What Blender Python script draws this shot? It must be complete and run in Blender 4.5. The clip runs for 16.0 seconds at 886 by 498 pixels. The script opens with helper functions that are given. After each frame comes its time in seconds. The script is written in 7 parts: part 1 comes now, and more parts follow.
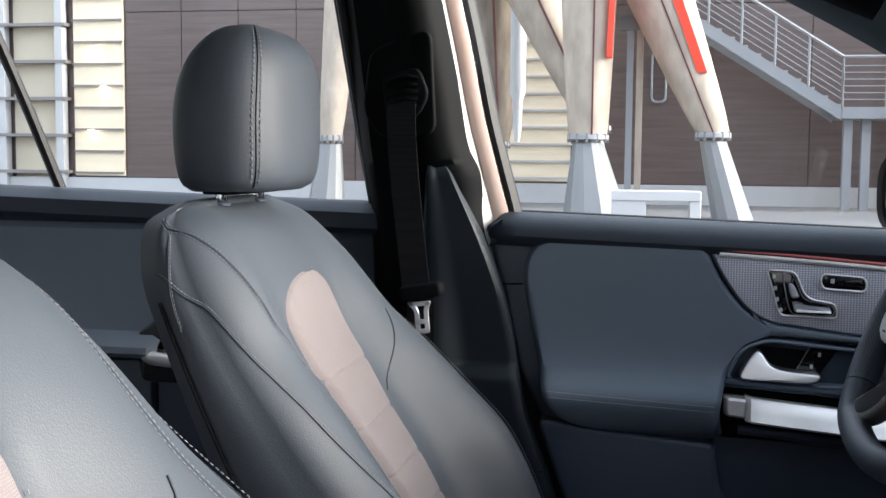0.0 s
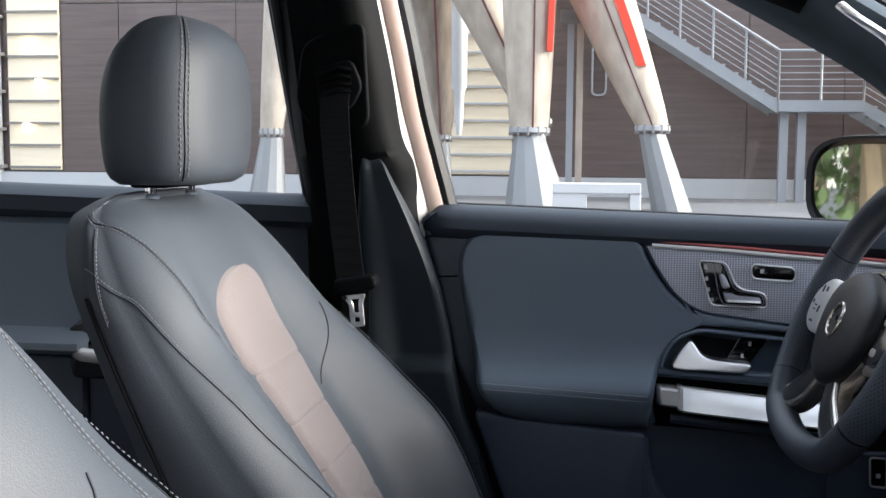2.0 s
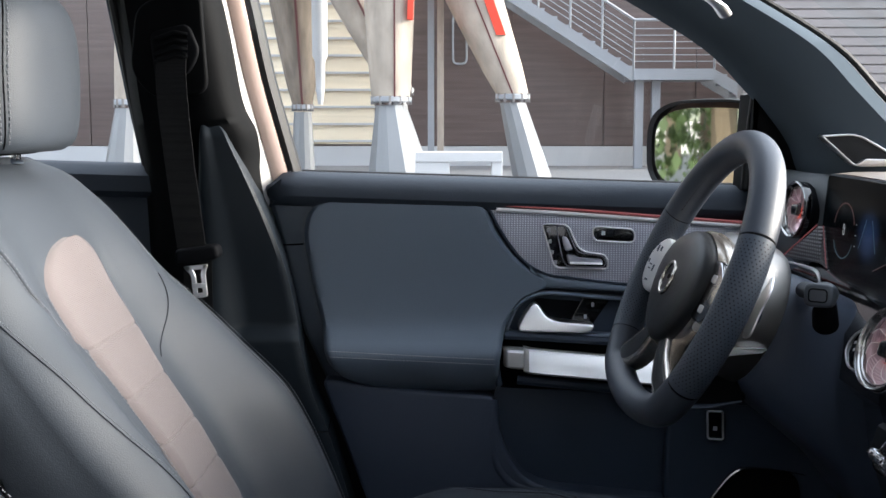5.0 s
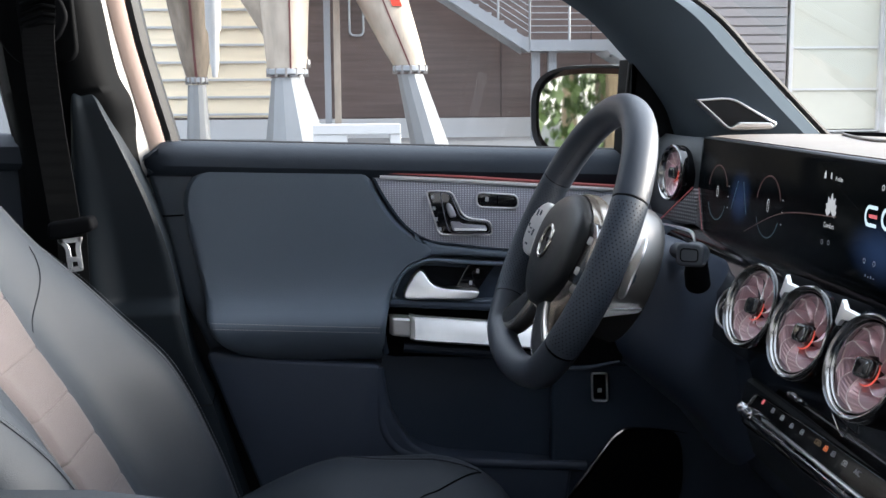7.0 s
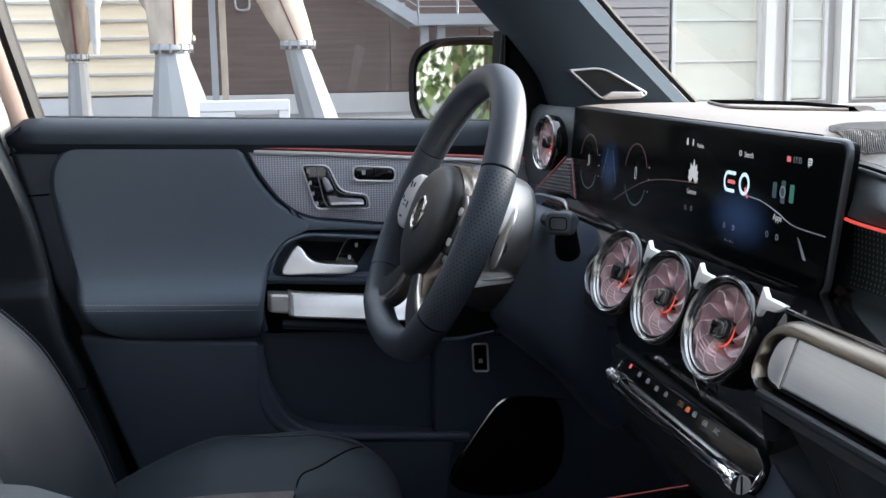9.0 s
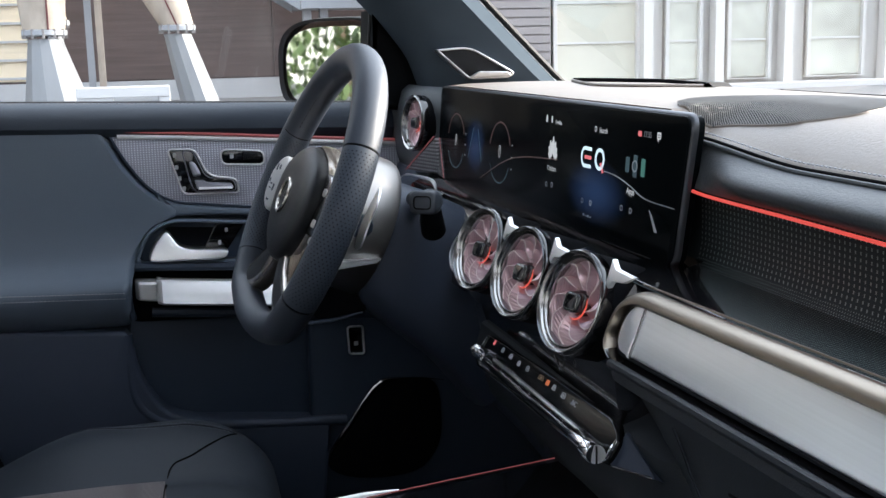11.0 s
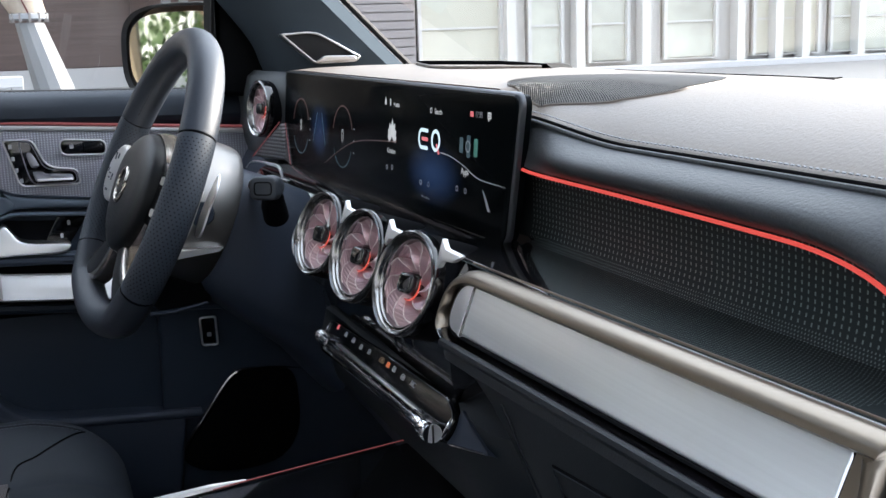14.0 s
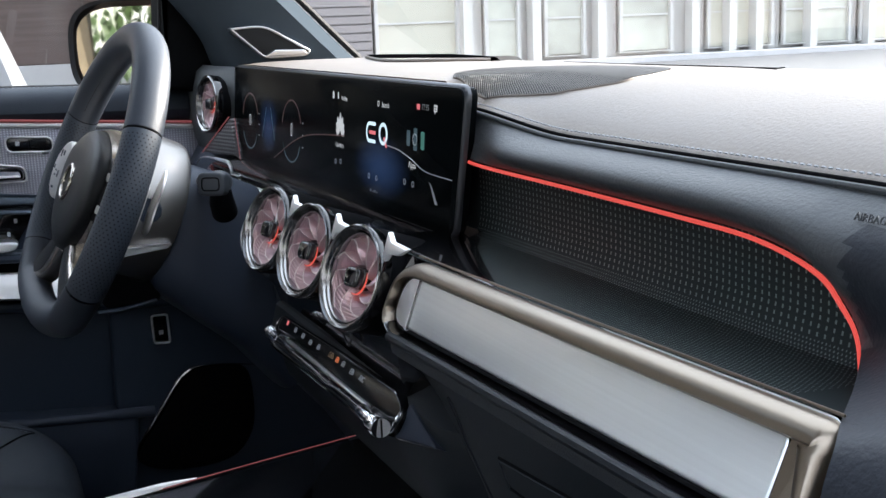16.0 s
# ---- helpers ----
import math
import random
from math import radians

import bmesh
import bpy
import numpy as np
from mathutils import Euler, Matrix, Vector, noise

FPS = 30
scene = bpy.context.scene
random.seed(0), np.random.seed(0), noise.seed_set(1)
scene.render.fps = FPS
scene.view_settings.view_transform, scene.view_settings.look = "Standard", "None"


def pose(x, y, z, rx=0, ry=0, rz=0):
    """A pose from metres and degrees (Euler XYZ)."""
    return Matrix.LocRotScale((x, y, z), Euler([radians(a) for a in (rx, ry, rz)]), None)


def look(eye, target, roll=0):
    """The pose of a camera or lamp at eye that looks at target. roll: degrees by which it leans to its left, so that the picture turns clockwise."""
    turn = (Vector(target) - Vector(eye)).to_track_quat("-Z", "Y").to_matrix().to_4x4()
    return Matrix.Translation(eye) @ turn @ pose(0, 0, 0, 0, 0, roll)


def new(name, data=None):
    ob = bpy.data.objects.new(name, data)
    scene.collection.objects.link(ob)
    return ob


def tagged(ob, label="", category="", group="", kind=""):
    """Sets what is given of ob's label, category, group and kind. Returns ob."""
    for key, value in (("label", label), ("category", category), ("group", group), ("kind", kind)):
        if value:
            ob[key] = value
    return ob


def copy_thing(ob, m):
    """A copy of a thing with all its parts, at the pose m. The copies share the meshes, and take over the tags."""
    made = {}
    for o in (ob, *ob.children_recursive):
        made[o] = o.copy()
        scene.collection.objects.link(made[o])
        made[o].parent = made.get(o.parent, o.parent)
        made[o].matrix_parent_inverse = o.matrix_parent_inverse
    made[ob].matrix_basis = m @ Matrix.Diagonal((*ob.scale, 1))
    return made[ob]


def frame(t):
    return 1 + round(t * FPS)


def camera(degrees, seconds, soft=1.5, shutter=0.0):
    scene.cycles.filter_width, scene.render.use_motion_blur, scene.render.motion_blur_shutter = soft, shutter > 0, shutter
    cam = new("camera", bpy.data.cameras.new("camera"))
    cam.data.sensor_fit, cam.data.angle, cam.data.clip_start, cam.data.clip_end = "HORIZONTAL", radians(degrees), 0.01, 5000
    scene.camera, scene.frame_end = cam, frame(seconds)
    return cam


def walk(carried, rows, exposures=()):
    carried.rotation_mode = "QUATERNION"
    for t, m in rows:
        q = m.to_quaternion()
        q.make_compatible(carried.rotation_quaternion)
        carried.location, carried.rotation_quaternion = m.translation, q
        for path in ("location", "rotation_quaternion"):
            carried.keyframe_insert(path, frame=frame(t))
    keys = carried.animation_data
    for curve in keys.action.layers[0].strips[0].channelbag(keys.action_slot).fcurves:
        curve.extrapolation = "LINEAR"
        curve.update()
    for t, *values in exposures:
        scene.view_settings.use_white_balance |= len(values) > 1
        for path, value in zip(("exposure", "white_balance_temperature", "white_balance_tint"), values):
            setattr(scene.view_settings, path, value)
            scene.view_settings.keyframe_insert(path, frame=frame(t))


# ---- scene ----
cam = camera(42.6, 16.0)
PATH = [
    (0, (-0.384, -0.833, 1.146), (-0.754, 1.125, 0.978), 0.5),
    (0.5, (-0.382, -0.832, 1.145), (-0.743, 1.128, 0.977), 0.6),
    (1, (-0.38, -0.831, 1.145), (-0.718, 1.133, 0.974), 0.5),
    (1.5, (-0.376, -0.83, 1.145), (-0.681, 1.138, 0.97), 0.5),
    (2, (-0.373, -0.829, 1.145), (-0.644, 1.145, 0.966), 0.4),
    (2.5, (-0.368, -0.829, 1.144), (-0.606, 1.148, 0.961), 0.4),
    (3, (-0.365, -0.826, 1.143), (-0.564, 1.155, 0.955), 0.3),
    (3.5, (-0.36, -0.825, 1.142), (-0.521, 1.159, 0.943), 0.3),
    (4, (-0.355, -0.823, 1.141), (-0.473, 1.162, 0.931), 0.2),
    (6.5, (-0.329, -0.815, 1.135), (-0.239, 1.165, 0.87), -0.3),
    (7, (-0.322, -0.813, 1.132), (-0.185, 1.162, 0.853), -0.4),
    (7.5, (-0.317, -0.812, 1.131), (-0.134, 1.158, 0.836), -0.5),
    (8, (-0.311, -0.811, 1.13), (-0.082, 1.152, 0.823), -0.7),
    (8.5, (-0.305, -0.81, 1.128), (-0.03, 1.146, 0.814), -0.8),
    (9, (-0.299, -0.809, 1.128), (0.021, 1.138, 0.804), -0.9),
    (11.5, (-0.27, -0.811, 1.122), (0.28, 1.078, 0.76), -1.4),
    (12, (-0.265, -0.811, 1.121), (0.323, 1.065, 0.754), -1.5),
    (12.5, (-0.26, -0.812, 1.12), (0.363, 1.051, 0.747), -1.6),
    (13, (-0.256, -0.814, 1.12), (0.4, 1.038, 0.743), -1.7),
    (13.5, (-0.252, -0.815, 1.119), (0.437, 1.024, 0.739), -1.8),
    (14, (-0.249, -0.817, 1.119), (0.47, 1.01, 0.735), -1.8),
    (14.5, (-0.245, -0.817, 1.118), (0.499, 0.999, 0.731), -1.9),
    (15, (-0.242, -0.818, 1.117), (0.522, 0.989, 0.726), -2.0),
    (15.5, (-0.24, -0.818, 1.117), (0.537, 0.983, 0.722), -2.1),
    (16, (-0.24, -0.818, 1.117), (0.543, 0.979, 0.722), -2.1),
]
walk(cam, [(t, look(e, a, r)) for t, e, a, r in PATH], ((0.0, 2.2), (4.0, 2.24), (7.0, 2.38), (16.0, 2.42)))

# ---- world, sun and exposure ----
SUN_EL, SUN_AZ = 18.0, 6.0   # degrees; azimuth from +x towards +y
world = bpy.data.worlds.new("sky")
scene.world = world
world.use_nodes = True
wn = world.node_tree.nodes
sky = wn.new("ShaderNodeTexSky")
sky.sky_type = "NISHITA"
sky.sun_disc = False
sky.sun_elevation = radians(SUN_EL)
sky.sun_rotation = radians(90.0 - SUN_AZ)
sky.air_density, sky.dust_density, sky.ozone_density = 1.0, 2.5, 1.0
veil = wn.new("ShaderNodeMixRGB")          # thin overcast over the blue
veil.inputs[0].default_value = 0.72
veil.inputs[2].default_value = (8.4, 9.3, 10.9, 1)
world.node_tree.links.new(sky.outputs[0], veil.inputs[1])
world.node_tree.links.new(veil.outputs[0], wn["Background"].inputs[0])
wn["Background"].inputs[1].default_value = 0.087
sun = new("sun", bpy.data.lights.new("sun", "SUN"))
sun.data.energy, sun.data.angle, sun.data.color = 4.7, radians(36), (1.0, 0.945, 0.87)
sd = Vector((math.cos(radians(SUN_AZ)) * math.cos(radians(SUN_EL)), math.sin(radians(SUN_AZ)) * math.cos(radians(SUN_EL)), math.sin(radians(SUN_EL))))
sun.matrix_world = look(sd * 50, (0, 0, 0))


# ---- materials ----
def material(name, color, rough=0.5, metal=0.0, spec=0.5, var=0.12, vscale=6.0, bump=0.0, bscale=400.0, kind="noise",
             emit=None, estr=0.0, coat=0.0, sheen=0.0, stretch=(1, 1, 1), fine=0.0, rvar=0.0, dirs=("Y", "Z")):
    """Principled surface: colour varied at a large and a fine scale, and a fine relief."""
    m = bpy.data.materials.new(name)
    m.use_nodes = True
    nt = m.node_tree
    n, l = nt.nodes, nt.links
    b = n["Principled BSDF"]
    b.inputs["Roughness"].default_value = rough
    b.inputs["Metallic"].default_value = metal
    b.inputs["Specular IOR Level"].default_value = spec
    b.inputs["Coat Weight"].default_value = coat
    b.inputs["Coat Roughness"].default_value = 0.05
    b.inputs["Sheen Weight"].default_value = sheen
    b.inputs["Sheen Roughness"].default_value = 0.4
    tc = n.new("ShaderNodeTexCoord")
    mp = n.new("ShaderNodeMapping")
    mp.inputs["Scale"].default_value = stretch
    l.new(tc.outputs["Object"], mp.inputs["Vector"])
    big = n.new("ShaderNodeTexNoise")
    big.inputs["Scale"].default_value = vscale
    big.inputs["Detail"].default_value = 5
    l.new(mp.outputs[0], big.inputs["Vector"])
    mix = n.new("ShaderNodeMixRGB")
    mix.inputs[1].default_value = (*[c * (1 - var) for c in color], 1)
    mix.inputs[2].default_value = (*[min(1, c * (1 + var)) for c in color], 1)
    l.new(big.outputs["Fac"], mix.inputs[0])
    out = mix.outputs[0]
    if bump > 0 or fine > 0:
        if kind == "cells":
            tex = n.new("ShaderNodeTexVoronoi")
            tex.feature = "SMOOTH_F1"
            tex.inputs["Scale"].default_value = bscale
            src = tex.outputs["Distance"]
        elif kind == "weave":
            w1, w2 = n.new("ShaderNodeTexWave"), n.new("ShaderNodeTexWave")
            w1.bands_direction, w2.bands_direction = dirs
            for w in (w1, w2):
                w.inputs["Scale"].default_value = bscale
                w.inputs["Distortion"].default_value = 0.6
                l.new(mp.outputs[0], w.inputs["Vector"])
            tex = n.new("ShaderNodeMath")
            tex.operation = "MULTIPLY"
            l.new(w1.outputs["Fac"], tex.inputs[0])
            l.new(w2.outputs["Fac"], tex.inputs[1])
            src = tex.outputs[0]
        else:
            tex = n.new("ShaderNodeTexNoise")
            tex.inputs["Scale"].default_value = bscale
            tex.inputs["Detail"].default_value = 4
            src = tex.outputs["Fac"]
        if kind != "weave":
            l.new(mp.outputs[0], tex.inputs["Vector"])
        bp = n.new("ShaderNodeBump")
        bp.inputs["Strength"].default_value = bump
        bp.inputs["Distance"].default_value = 0.002 if bscale > 60 else 0.02
        l.new(src, bp.inputs["Height"])
        l.new(bp.outputs[0], b.inputs["Normal"])
        if fine > 0:
            mul = n.new("ShaderNodeMixRGB")
            mul.blend_type = "MULTIPLY"
            mul.inputs[0].default_value = fine
            l.new(out, mul.inputs[1])
            l.new(src, mul.inputs[2])
            out = mul.outputs[0]
    if rvar > 0:
        mr = n.new("ShaderNodeMapRange")
        mr.inputs["To Min"].default_value, mr.inputs["To Max"].default_value = rough - rvar, rough + rvar
        l.new(big.outputs["Fac"], mr.inputs["Value"])
        l.new(mr.outputs[0], b.inputs["Roughness"])
    l.new(out, b.inputs["Base Color"])
    if emit:
        b.inputs["Emission Color"].default_value = (*emit, 1)
        b.inputs["Emission Strength"].default_value = estr
    return m


def glow(name, color, strength):
    m = bpy.data.materials.new(name)
    m.use_nodes = True
    b = m.node_tree.nodes["Principled BSDF"]
    b.inputs["Base Color"].default_value = (*[c * 0.3 for c in color], 1)
    b.inputs["Roughness"].default_value = 0.4
    b.inputs["Emission Color"].default_value = (*color, 1)
    b.inputs["Emission Strength"].default_value = strength
    return m


def glazing(name, tint, gloss=1.0, rough=0.0):
    m = bpy.data.materials.new(name)
    m.use_nodes = True
    n, l = m.node_tree.nodes, m.node_tree.links
    n.remove(n["Principled BSDF"])
    tr, gl, mx, lw = n.new("ShaderNodeBsdfTransparent"), n.new("ShaderNodeBsdfGlossy"), n.new("ShaderNodeMixShader"), n.new("ShaderNodeLayerWeight")
    pw, ma = n.new("ShaderNodeMath"), n.new("ShaderNodeMath")
    tr.inputs[0].default_value = (*tint, 1)
    gl.inputs["Roughness"].default_value = rough
    gl.inputs[0].default_value = (gloss, gloss, gloss, 1)
    lw.inputs["Blend"].default_value = 0.5
    pw.operation, ma.operation = "POWER", "MULTIPLY_ADD"
    pw.inputs[1].default_value, ma.inputs[1].default_value, ma.inputs[2].default_value = 5.0, 0.6, 0.035
    l.new(lw.outputs["Facing"], pw.inputs[0])
    l.new(pw.outputs[0], ma.inputs[0])
    l.new(ma.outputs[0], mx.inputs[0])
    l.new(tr.outputs[0], mx.inputs[1])
    l.new(gl.outputs[0], mx.inputs[2])
    l.new(mx.outputs[0], n["Material Output"].inputs[0])
    return m


M = {}
M["leather"] = material("black_leather", (0.0285, 0.0355, 0.0455), 0.58, spec=0.36, var=0.10, vscale=9, bump=0.12, bscale=900, kind="cells", rvar=0.05)
M["door_leather"] = material("door_leather", (0.106, 0.134, 0.170), 0.5, spec=0.4, var=0.08, vscale=5, bump=0.15, bscale=1000, kind="cells", rvar=0.04)
# base lifted and warmed to stand in for the glare on the dash top
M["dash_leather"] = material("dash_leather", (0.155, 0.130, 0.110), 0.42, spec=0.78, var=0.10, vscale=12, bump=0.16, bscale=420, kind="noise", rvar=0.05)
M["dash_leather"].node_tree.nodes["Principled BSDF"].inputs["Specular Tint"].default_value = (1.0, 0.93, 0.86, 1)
M["fabric"] = material("rose_fabric", (0.135, 0.117, 0.118), 0.9, spec=0.15, var=0.08, vscale=30, bump=0.3, bscale=190, kind="weave", fine=0.10, sheen=0.3)
M["plastic"] = material("black_plastic", (0.024, 0.036, 0.056), 0.55, spec=0.35, var=0.12, vscale=8, bump=0.12, bscale=1200, kind="cells", rvar=0.06)
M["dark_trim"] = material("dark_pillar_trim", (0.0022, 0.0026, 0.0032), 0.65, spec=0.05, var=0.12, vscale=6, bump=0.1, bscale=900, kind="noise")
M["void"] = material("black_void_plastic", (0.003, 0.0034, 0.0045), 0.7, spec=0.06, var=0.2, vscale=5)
M["piano"] = material("piano_black", (0.006, 0.006, 0.007), 0.08, spec=0.6, var=0.2, vscale=3, coat=0.6)
M["chrome"] = material("chrome", (0.78, 0.78, 0.80), 0.10, metal=1, var=0.04, vscale=20)
M["satin"] = material("satin_silver", (0.80, 0.80, 0.81), 0.34, metal=1, var=0.06, vscale=30, rvar=0.05)
M["brushed"] = material("brushed_aluminium", (0.84, 0.88, 0.89), 0.30, metal=0.72, var=0.08, vscale=4, bump=0.025, bscale=60, stretch=(1, 0.8, 150), rvar=0.05)
M["champagne"] = material("champagne_metal", (0.30, 0.255, 0.205), 0.34, metal=1, var=0.05, vscale=14, rvar=0.04)
# the same leather darkened, with the shade below the seam in its colour
M["pad_leather"] = material("shaded_edge_leather", (0.060, 0.066, 0.072), 0.50, spec=0.36, var=0.12, vscale=12, bump=0.22, bscale=420, kind="noise", rvar=0.05)
M["navy_plastic"] = material("navy_soft_plastic", (0.032, 0.043, 0.066), 0.5, spec=0.4, var=0.12, vscale=8, bump=0.12, bscale=1200, kind="cells", rvar=0.06)
M["knob_silver"] = material("knob_silver", (0.72, 0.72, 0.74), 0.36, metal=0.55, var=0.05, vscale=30)
M["spoke_silver"] = material("spoke_silver", (0.50, 0.48, 0.46), 0.38, metal=0.55, var=0.06, vscale=30)
M["seam_leather"] = material("seam_leather", (0.022, 0.026, 0.034), 0.6, spec=0.3, var=0.1, vscale=20)
M["pull_silver"] = material("pull_silver", (0.74, 0.73, 0.72), 0.36, metal=0.7, var=0.06, vscale=30, rvar=0.05)
M["cap_metal"] = material("satin_chrome", (0.86, 0.86, 0.87), 0.30, metal=0.55, var=0.04, vscale=20)
M["gunmetal"] = material("dark_chrome", (0.32, 0.31, 0.31), 0.16, metal=1, var=0.06, vscale=20)
M["rose_metal"] = material("rose_vent_metal", (0.66, 0.46, 0.49), 0.30, metal=0.6, var=0.08, vscale=60, rvar=0.04)
M["red_light"] = glow("red_light_strip", (1.0, 0.115, 0.095), 0.125)
M["red_dim"] = glow("red_light_strip_dim", (0.75, 0.20, 0.21), 0.030)
M["ring_metal"] = material("vent_ring_metal", (0.34, 0.335, 0.33), 0.20, metal=1, var=0.06, vscale=20)
# near-white, to paint the glints along the folds of the blades
M["rose_edge"] = material("rose_fold_glint", (0.92, 0.80, 0.78), 0.4, metal=0.0, var=0.05, vscale=60)
M["red_vent"] = glow("vent_light", (1.0, 0.14, 0.10), 0.13)
M["stitch"] = material("grey_thread", (0.14, 0.15, 0.17), 0.8, spec=0.2, var=0.1, vscale=300)
M["pale_thread"] = material("pale_thread", (0.34, 0.35, 0.37), 0.8, spec=0.2, var=0.1, vscale=300)
M["belt_leather"] = material("sill_leather", (0.026, 0.034, 0.047), 0.6, spec=0.25, var=0.08, vscale=5, bump=0.15, bscale=1000, kind="cells")
M["paint"] = material("rose_gold_paint", (0.40, 0.295, 0.255), 0.32, metal=0.45, spec=0.5, var=0.05, vscale=30, coat=0.8)
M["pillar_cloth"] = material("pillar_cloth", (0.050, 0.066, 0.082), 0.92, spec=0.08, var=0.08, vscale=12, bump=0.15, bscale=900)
M["seal"] = material("rubber_seal", (0.008, 0.008, 0.009), 0.6, spec=0.3, var=0.2, vscale=30)
M["belt"] = material("belt_webbing", (0.0045, 0.005, 0.006), 0.75, spec=0.15, var=0.1, vscale=30, bump=0.4, bscale=420, kind="weave")
M["pearl"] = material("silver_button_plate", (0.62, 0.62, 0.62), 0.32, metal=0.6, var=0.05, vscale=20)
M["glass"] = glazing("window_glass", (0.93, 0.955, 0.945))
M["roof_tint"] = glazing("added_roof_tint", (0.24, 0.26, 0.28))
M["clear"] = glazing("windscreen_glass", (0.93, 0.95, 0.94))
M["mirror"] = material("mirror_glass", (0.60, 0.63, 0.62), 0.02, metal=1, var=0.01)
M["headliner"] = material("light_headliner", (0.42, 0.41, 0.39), 0.9, spec=0.1, var=0.06, vscale=20, bump=0.2, bscale=900)
M["white_print"] = glow("white_symbols", (0.85, 0.88, 0.92), 0.095)
M["grey_print"] = material("grey_symbols", (0.45, 0.46, 0.48), 0.6, var=0.05)
M["carpet"] = material("black_carpet", (0.005, 0.005, 0.006), 0.95, spec=0.1, var=0.3, vscale=60, bump=0.4, bscale=500)


def ribbed():
    """Switch panel skin: a fine grid of raised ribs."""
    m = material("ribbed_trim", (0.68, 0.69, 0.80), 0.40, metal=0.4, var=0.1, vscale=6, bump=0.4, bscale=84, kind="weave", fine=0.55, dirs=("X", "Z"), stretch=(1, 1, 1.2))
    return m


M["ribbed"] = ribbed()
# darker copy of the ribbed corner metal for the facet turned from the light
M["ribbed_shade"] = material("ribbed_corner_shaded", (0.10, 0.10, 0.105), 0.36, metal=0.4, var=0.1, vscale=6, bump=0.5, bscale=70, kind="weave", fine=0.75, dirs=("Y", "Z"))
M["ribbed_corner"] = material("ribbed_corner_trim", (0.40, 0.40, 0.42), 0.36, metal=0.4, var=0.1, vscale=6, bump=0.5, bscale=70, kind="weave", fine=0.75, dirs=("Y", "Z"))


# ---- building helpers ----
def part(name, bm, mat, parent=None, label="", smooth=True, weld=True):
    """Link a bmesh as one mesh object, under a thing or a part."""
    if weld:
        bmesh.ops.remove_doubles(bm, verts=bm.verts, dist=1e-6)
    bmesh.ops.recalc_face_normals(bm, faces=bm.faces)
    me = bpy.data.meshes.new(name)
    bm.to_mesh(me)
    bm.free()
    if smooth:
        for p in me.polygons:
            p.use_smooth = True
        me.set_sharp_from_angle(angle=radians(38))
    for k in (mat if isinstance(mat, (list, tuple)) else [mat]):
        me.materials.append(M[k])
    ob = new(name, me)
    if parent is not None:
        ob.parent = parent
    if label:
        ob["label"] = label
    return ob


def thing(name, label, category, group="", kind="", at=(0, 0, 0)):
    ob = new(name)
    ob.empty_display_size = 0.05
    ob.location = at
    return tagged(ob, label, category, group, kind)


def spl(xs, ys):
    """Smooth interpolation through a few knots."""
    xs, ys = list(xs), list(ys)
    m = []
    for i in range(len(xs)):
        a, b = max(0, i - 1), min(len(xs) - 1, i + 1)
        m.append((ys[b] - ys[a]) / (xs[b] - xs[a]))

    def f(x):
        x = min(max(x, xs[0]), xs[-1])
        i = 0
        while i < len(xs) - 2 and x > xs[i + 1]:
            i += 1
        h = xs[i + 1] - xs[i]
        t = (x - xs[i]) / h
        return ((2 * t ** 3 - 3 * t ** 2 + 1) * ys[i] + (t ** 3 - 2 * t ** 2 + t) * h * m[i]
                + (-2 * t ** 3 + 3 * t ** 2) * ys[i + 1] + (t ** 3 - t ** 2) * h * m[i + 1])
    return f


def ss(a, b, x):
    t = min(1.0, max(0.0, (x - a) / (b - a)))
    return t * t * (3 - 2 * t)


def smooth_line(pts, n=6, closed=False):
    """A Catmull-Rom line through the points."""
    P = [Vector(p) for p in pts]
    N = len(P)
    out = []
    for i in range(N if closed else N - 1):
        p1, p2 = P[i], P[(i + 1) % N]
        p0 = P[(i - 1) % N] if closed or i > 0 else p1 * 2 - p2
        p3 = P[(i + 2) % N] if closed or i < N - 2 else p2 * 2 - p1
        for k in range(n):
            t = k / n
            out.append(0.5 * (2 * p1 + (p2 - p0) * t + (2 * p0 - 5 * p1 + 4 * p2 - p3) * t * t + (3 * p1 - p0 - 3 * p2 + p3) * t ** 3))
    if not closed:
        out.append(P[-1])
    return out


def rounded(pts, r, n=5):
    """A polygon with its corners rounded by r (one radius, or one for each corner)."""
    out = []
    N = len(pts)
    for i in range(N):
        p, a, b = Vector(pts[i]), Vector(pts[i - 1]), Vector(pts[(i + 1) % N])
        ri = r[i] if isinstance(r, (list, tuple)) else r
        d1, d2 = (a - p), (b - p)
        k = min(ri, d1.length * 0.49, d2.length * 0.49)
        if k < 1e-5:
            out.append(p)
            continue
        s, e = p + d1.normalized() * k, p + d2.normalized() * k
        for j in range(n + 1):
            t = j / n
            out.append(s * (1 - t) ** 2 + p * 2 * t * (1 - t) + e * t * t)
    return out


def inset(pts, d):
    """The closed 2D outline moved inwards by d."""
    N = len(pts)
    area = sum(pts[i][0] * pts[(i + 1) % N][1] - pts[(i + 1) % N][0] * pts[i][1] for i in range(N))
    sg = 1 if area > 0 else -1
    out = []
    for i in range(N):
        t = Vector(pts[(i + 1) % N]) - Vector(pts[i - 1])
        t = t.normalized() if t.length > 0 else Vector((1, 0))
        out.append(Vector((pts[i][0] - t.y * d * sg, pts[i][1] + t.x * d * sg)))
    return out


def bridge(bm, A, B, closed=True):
    for i in range(len(A) if closed else len(A) - 1):
        j = (i + 1) % len(A)
        try:
            bm.faces.new((A[i], A[j], B[j], B[i]))
        except ValueError:
            pass


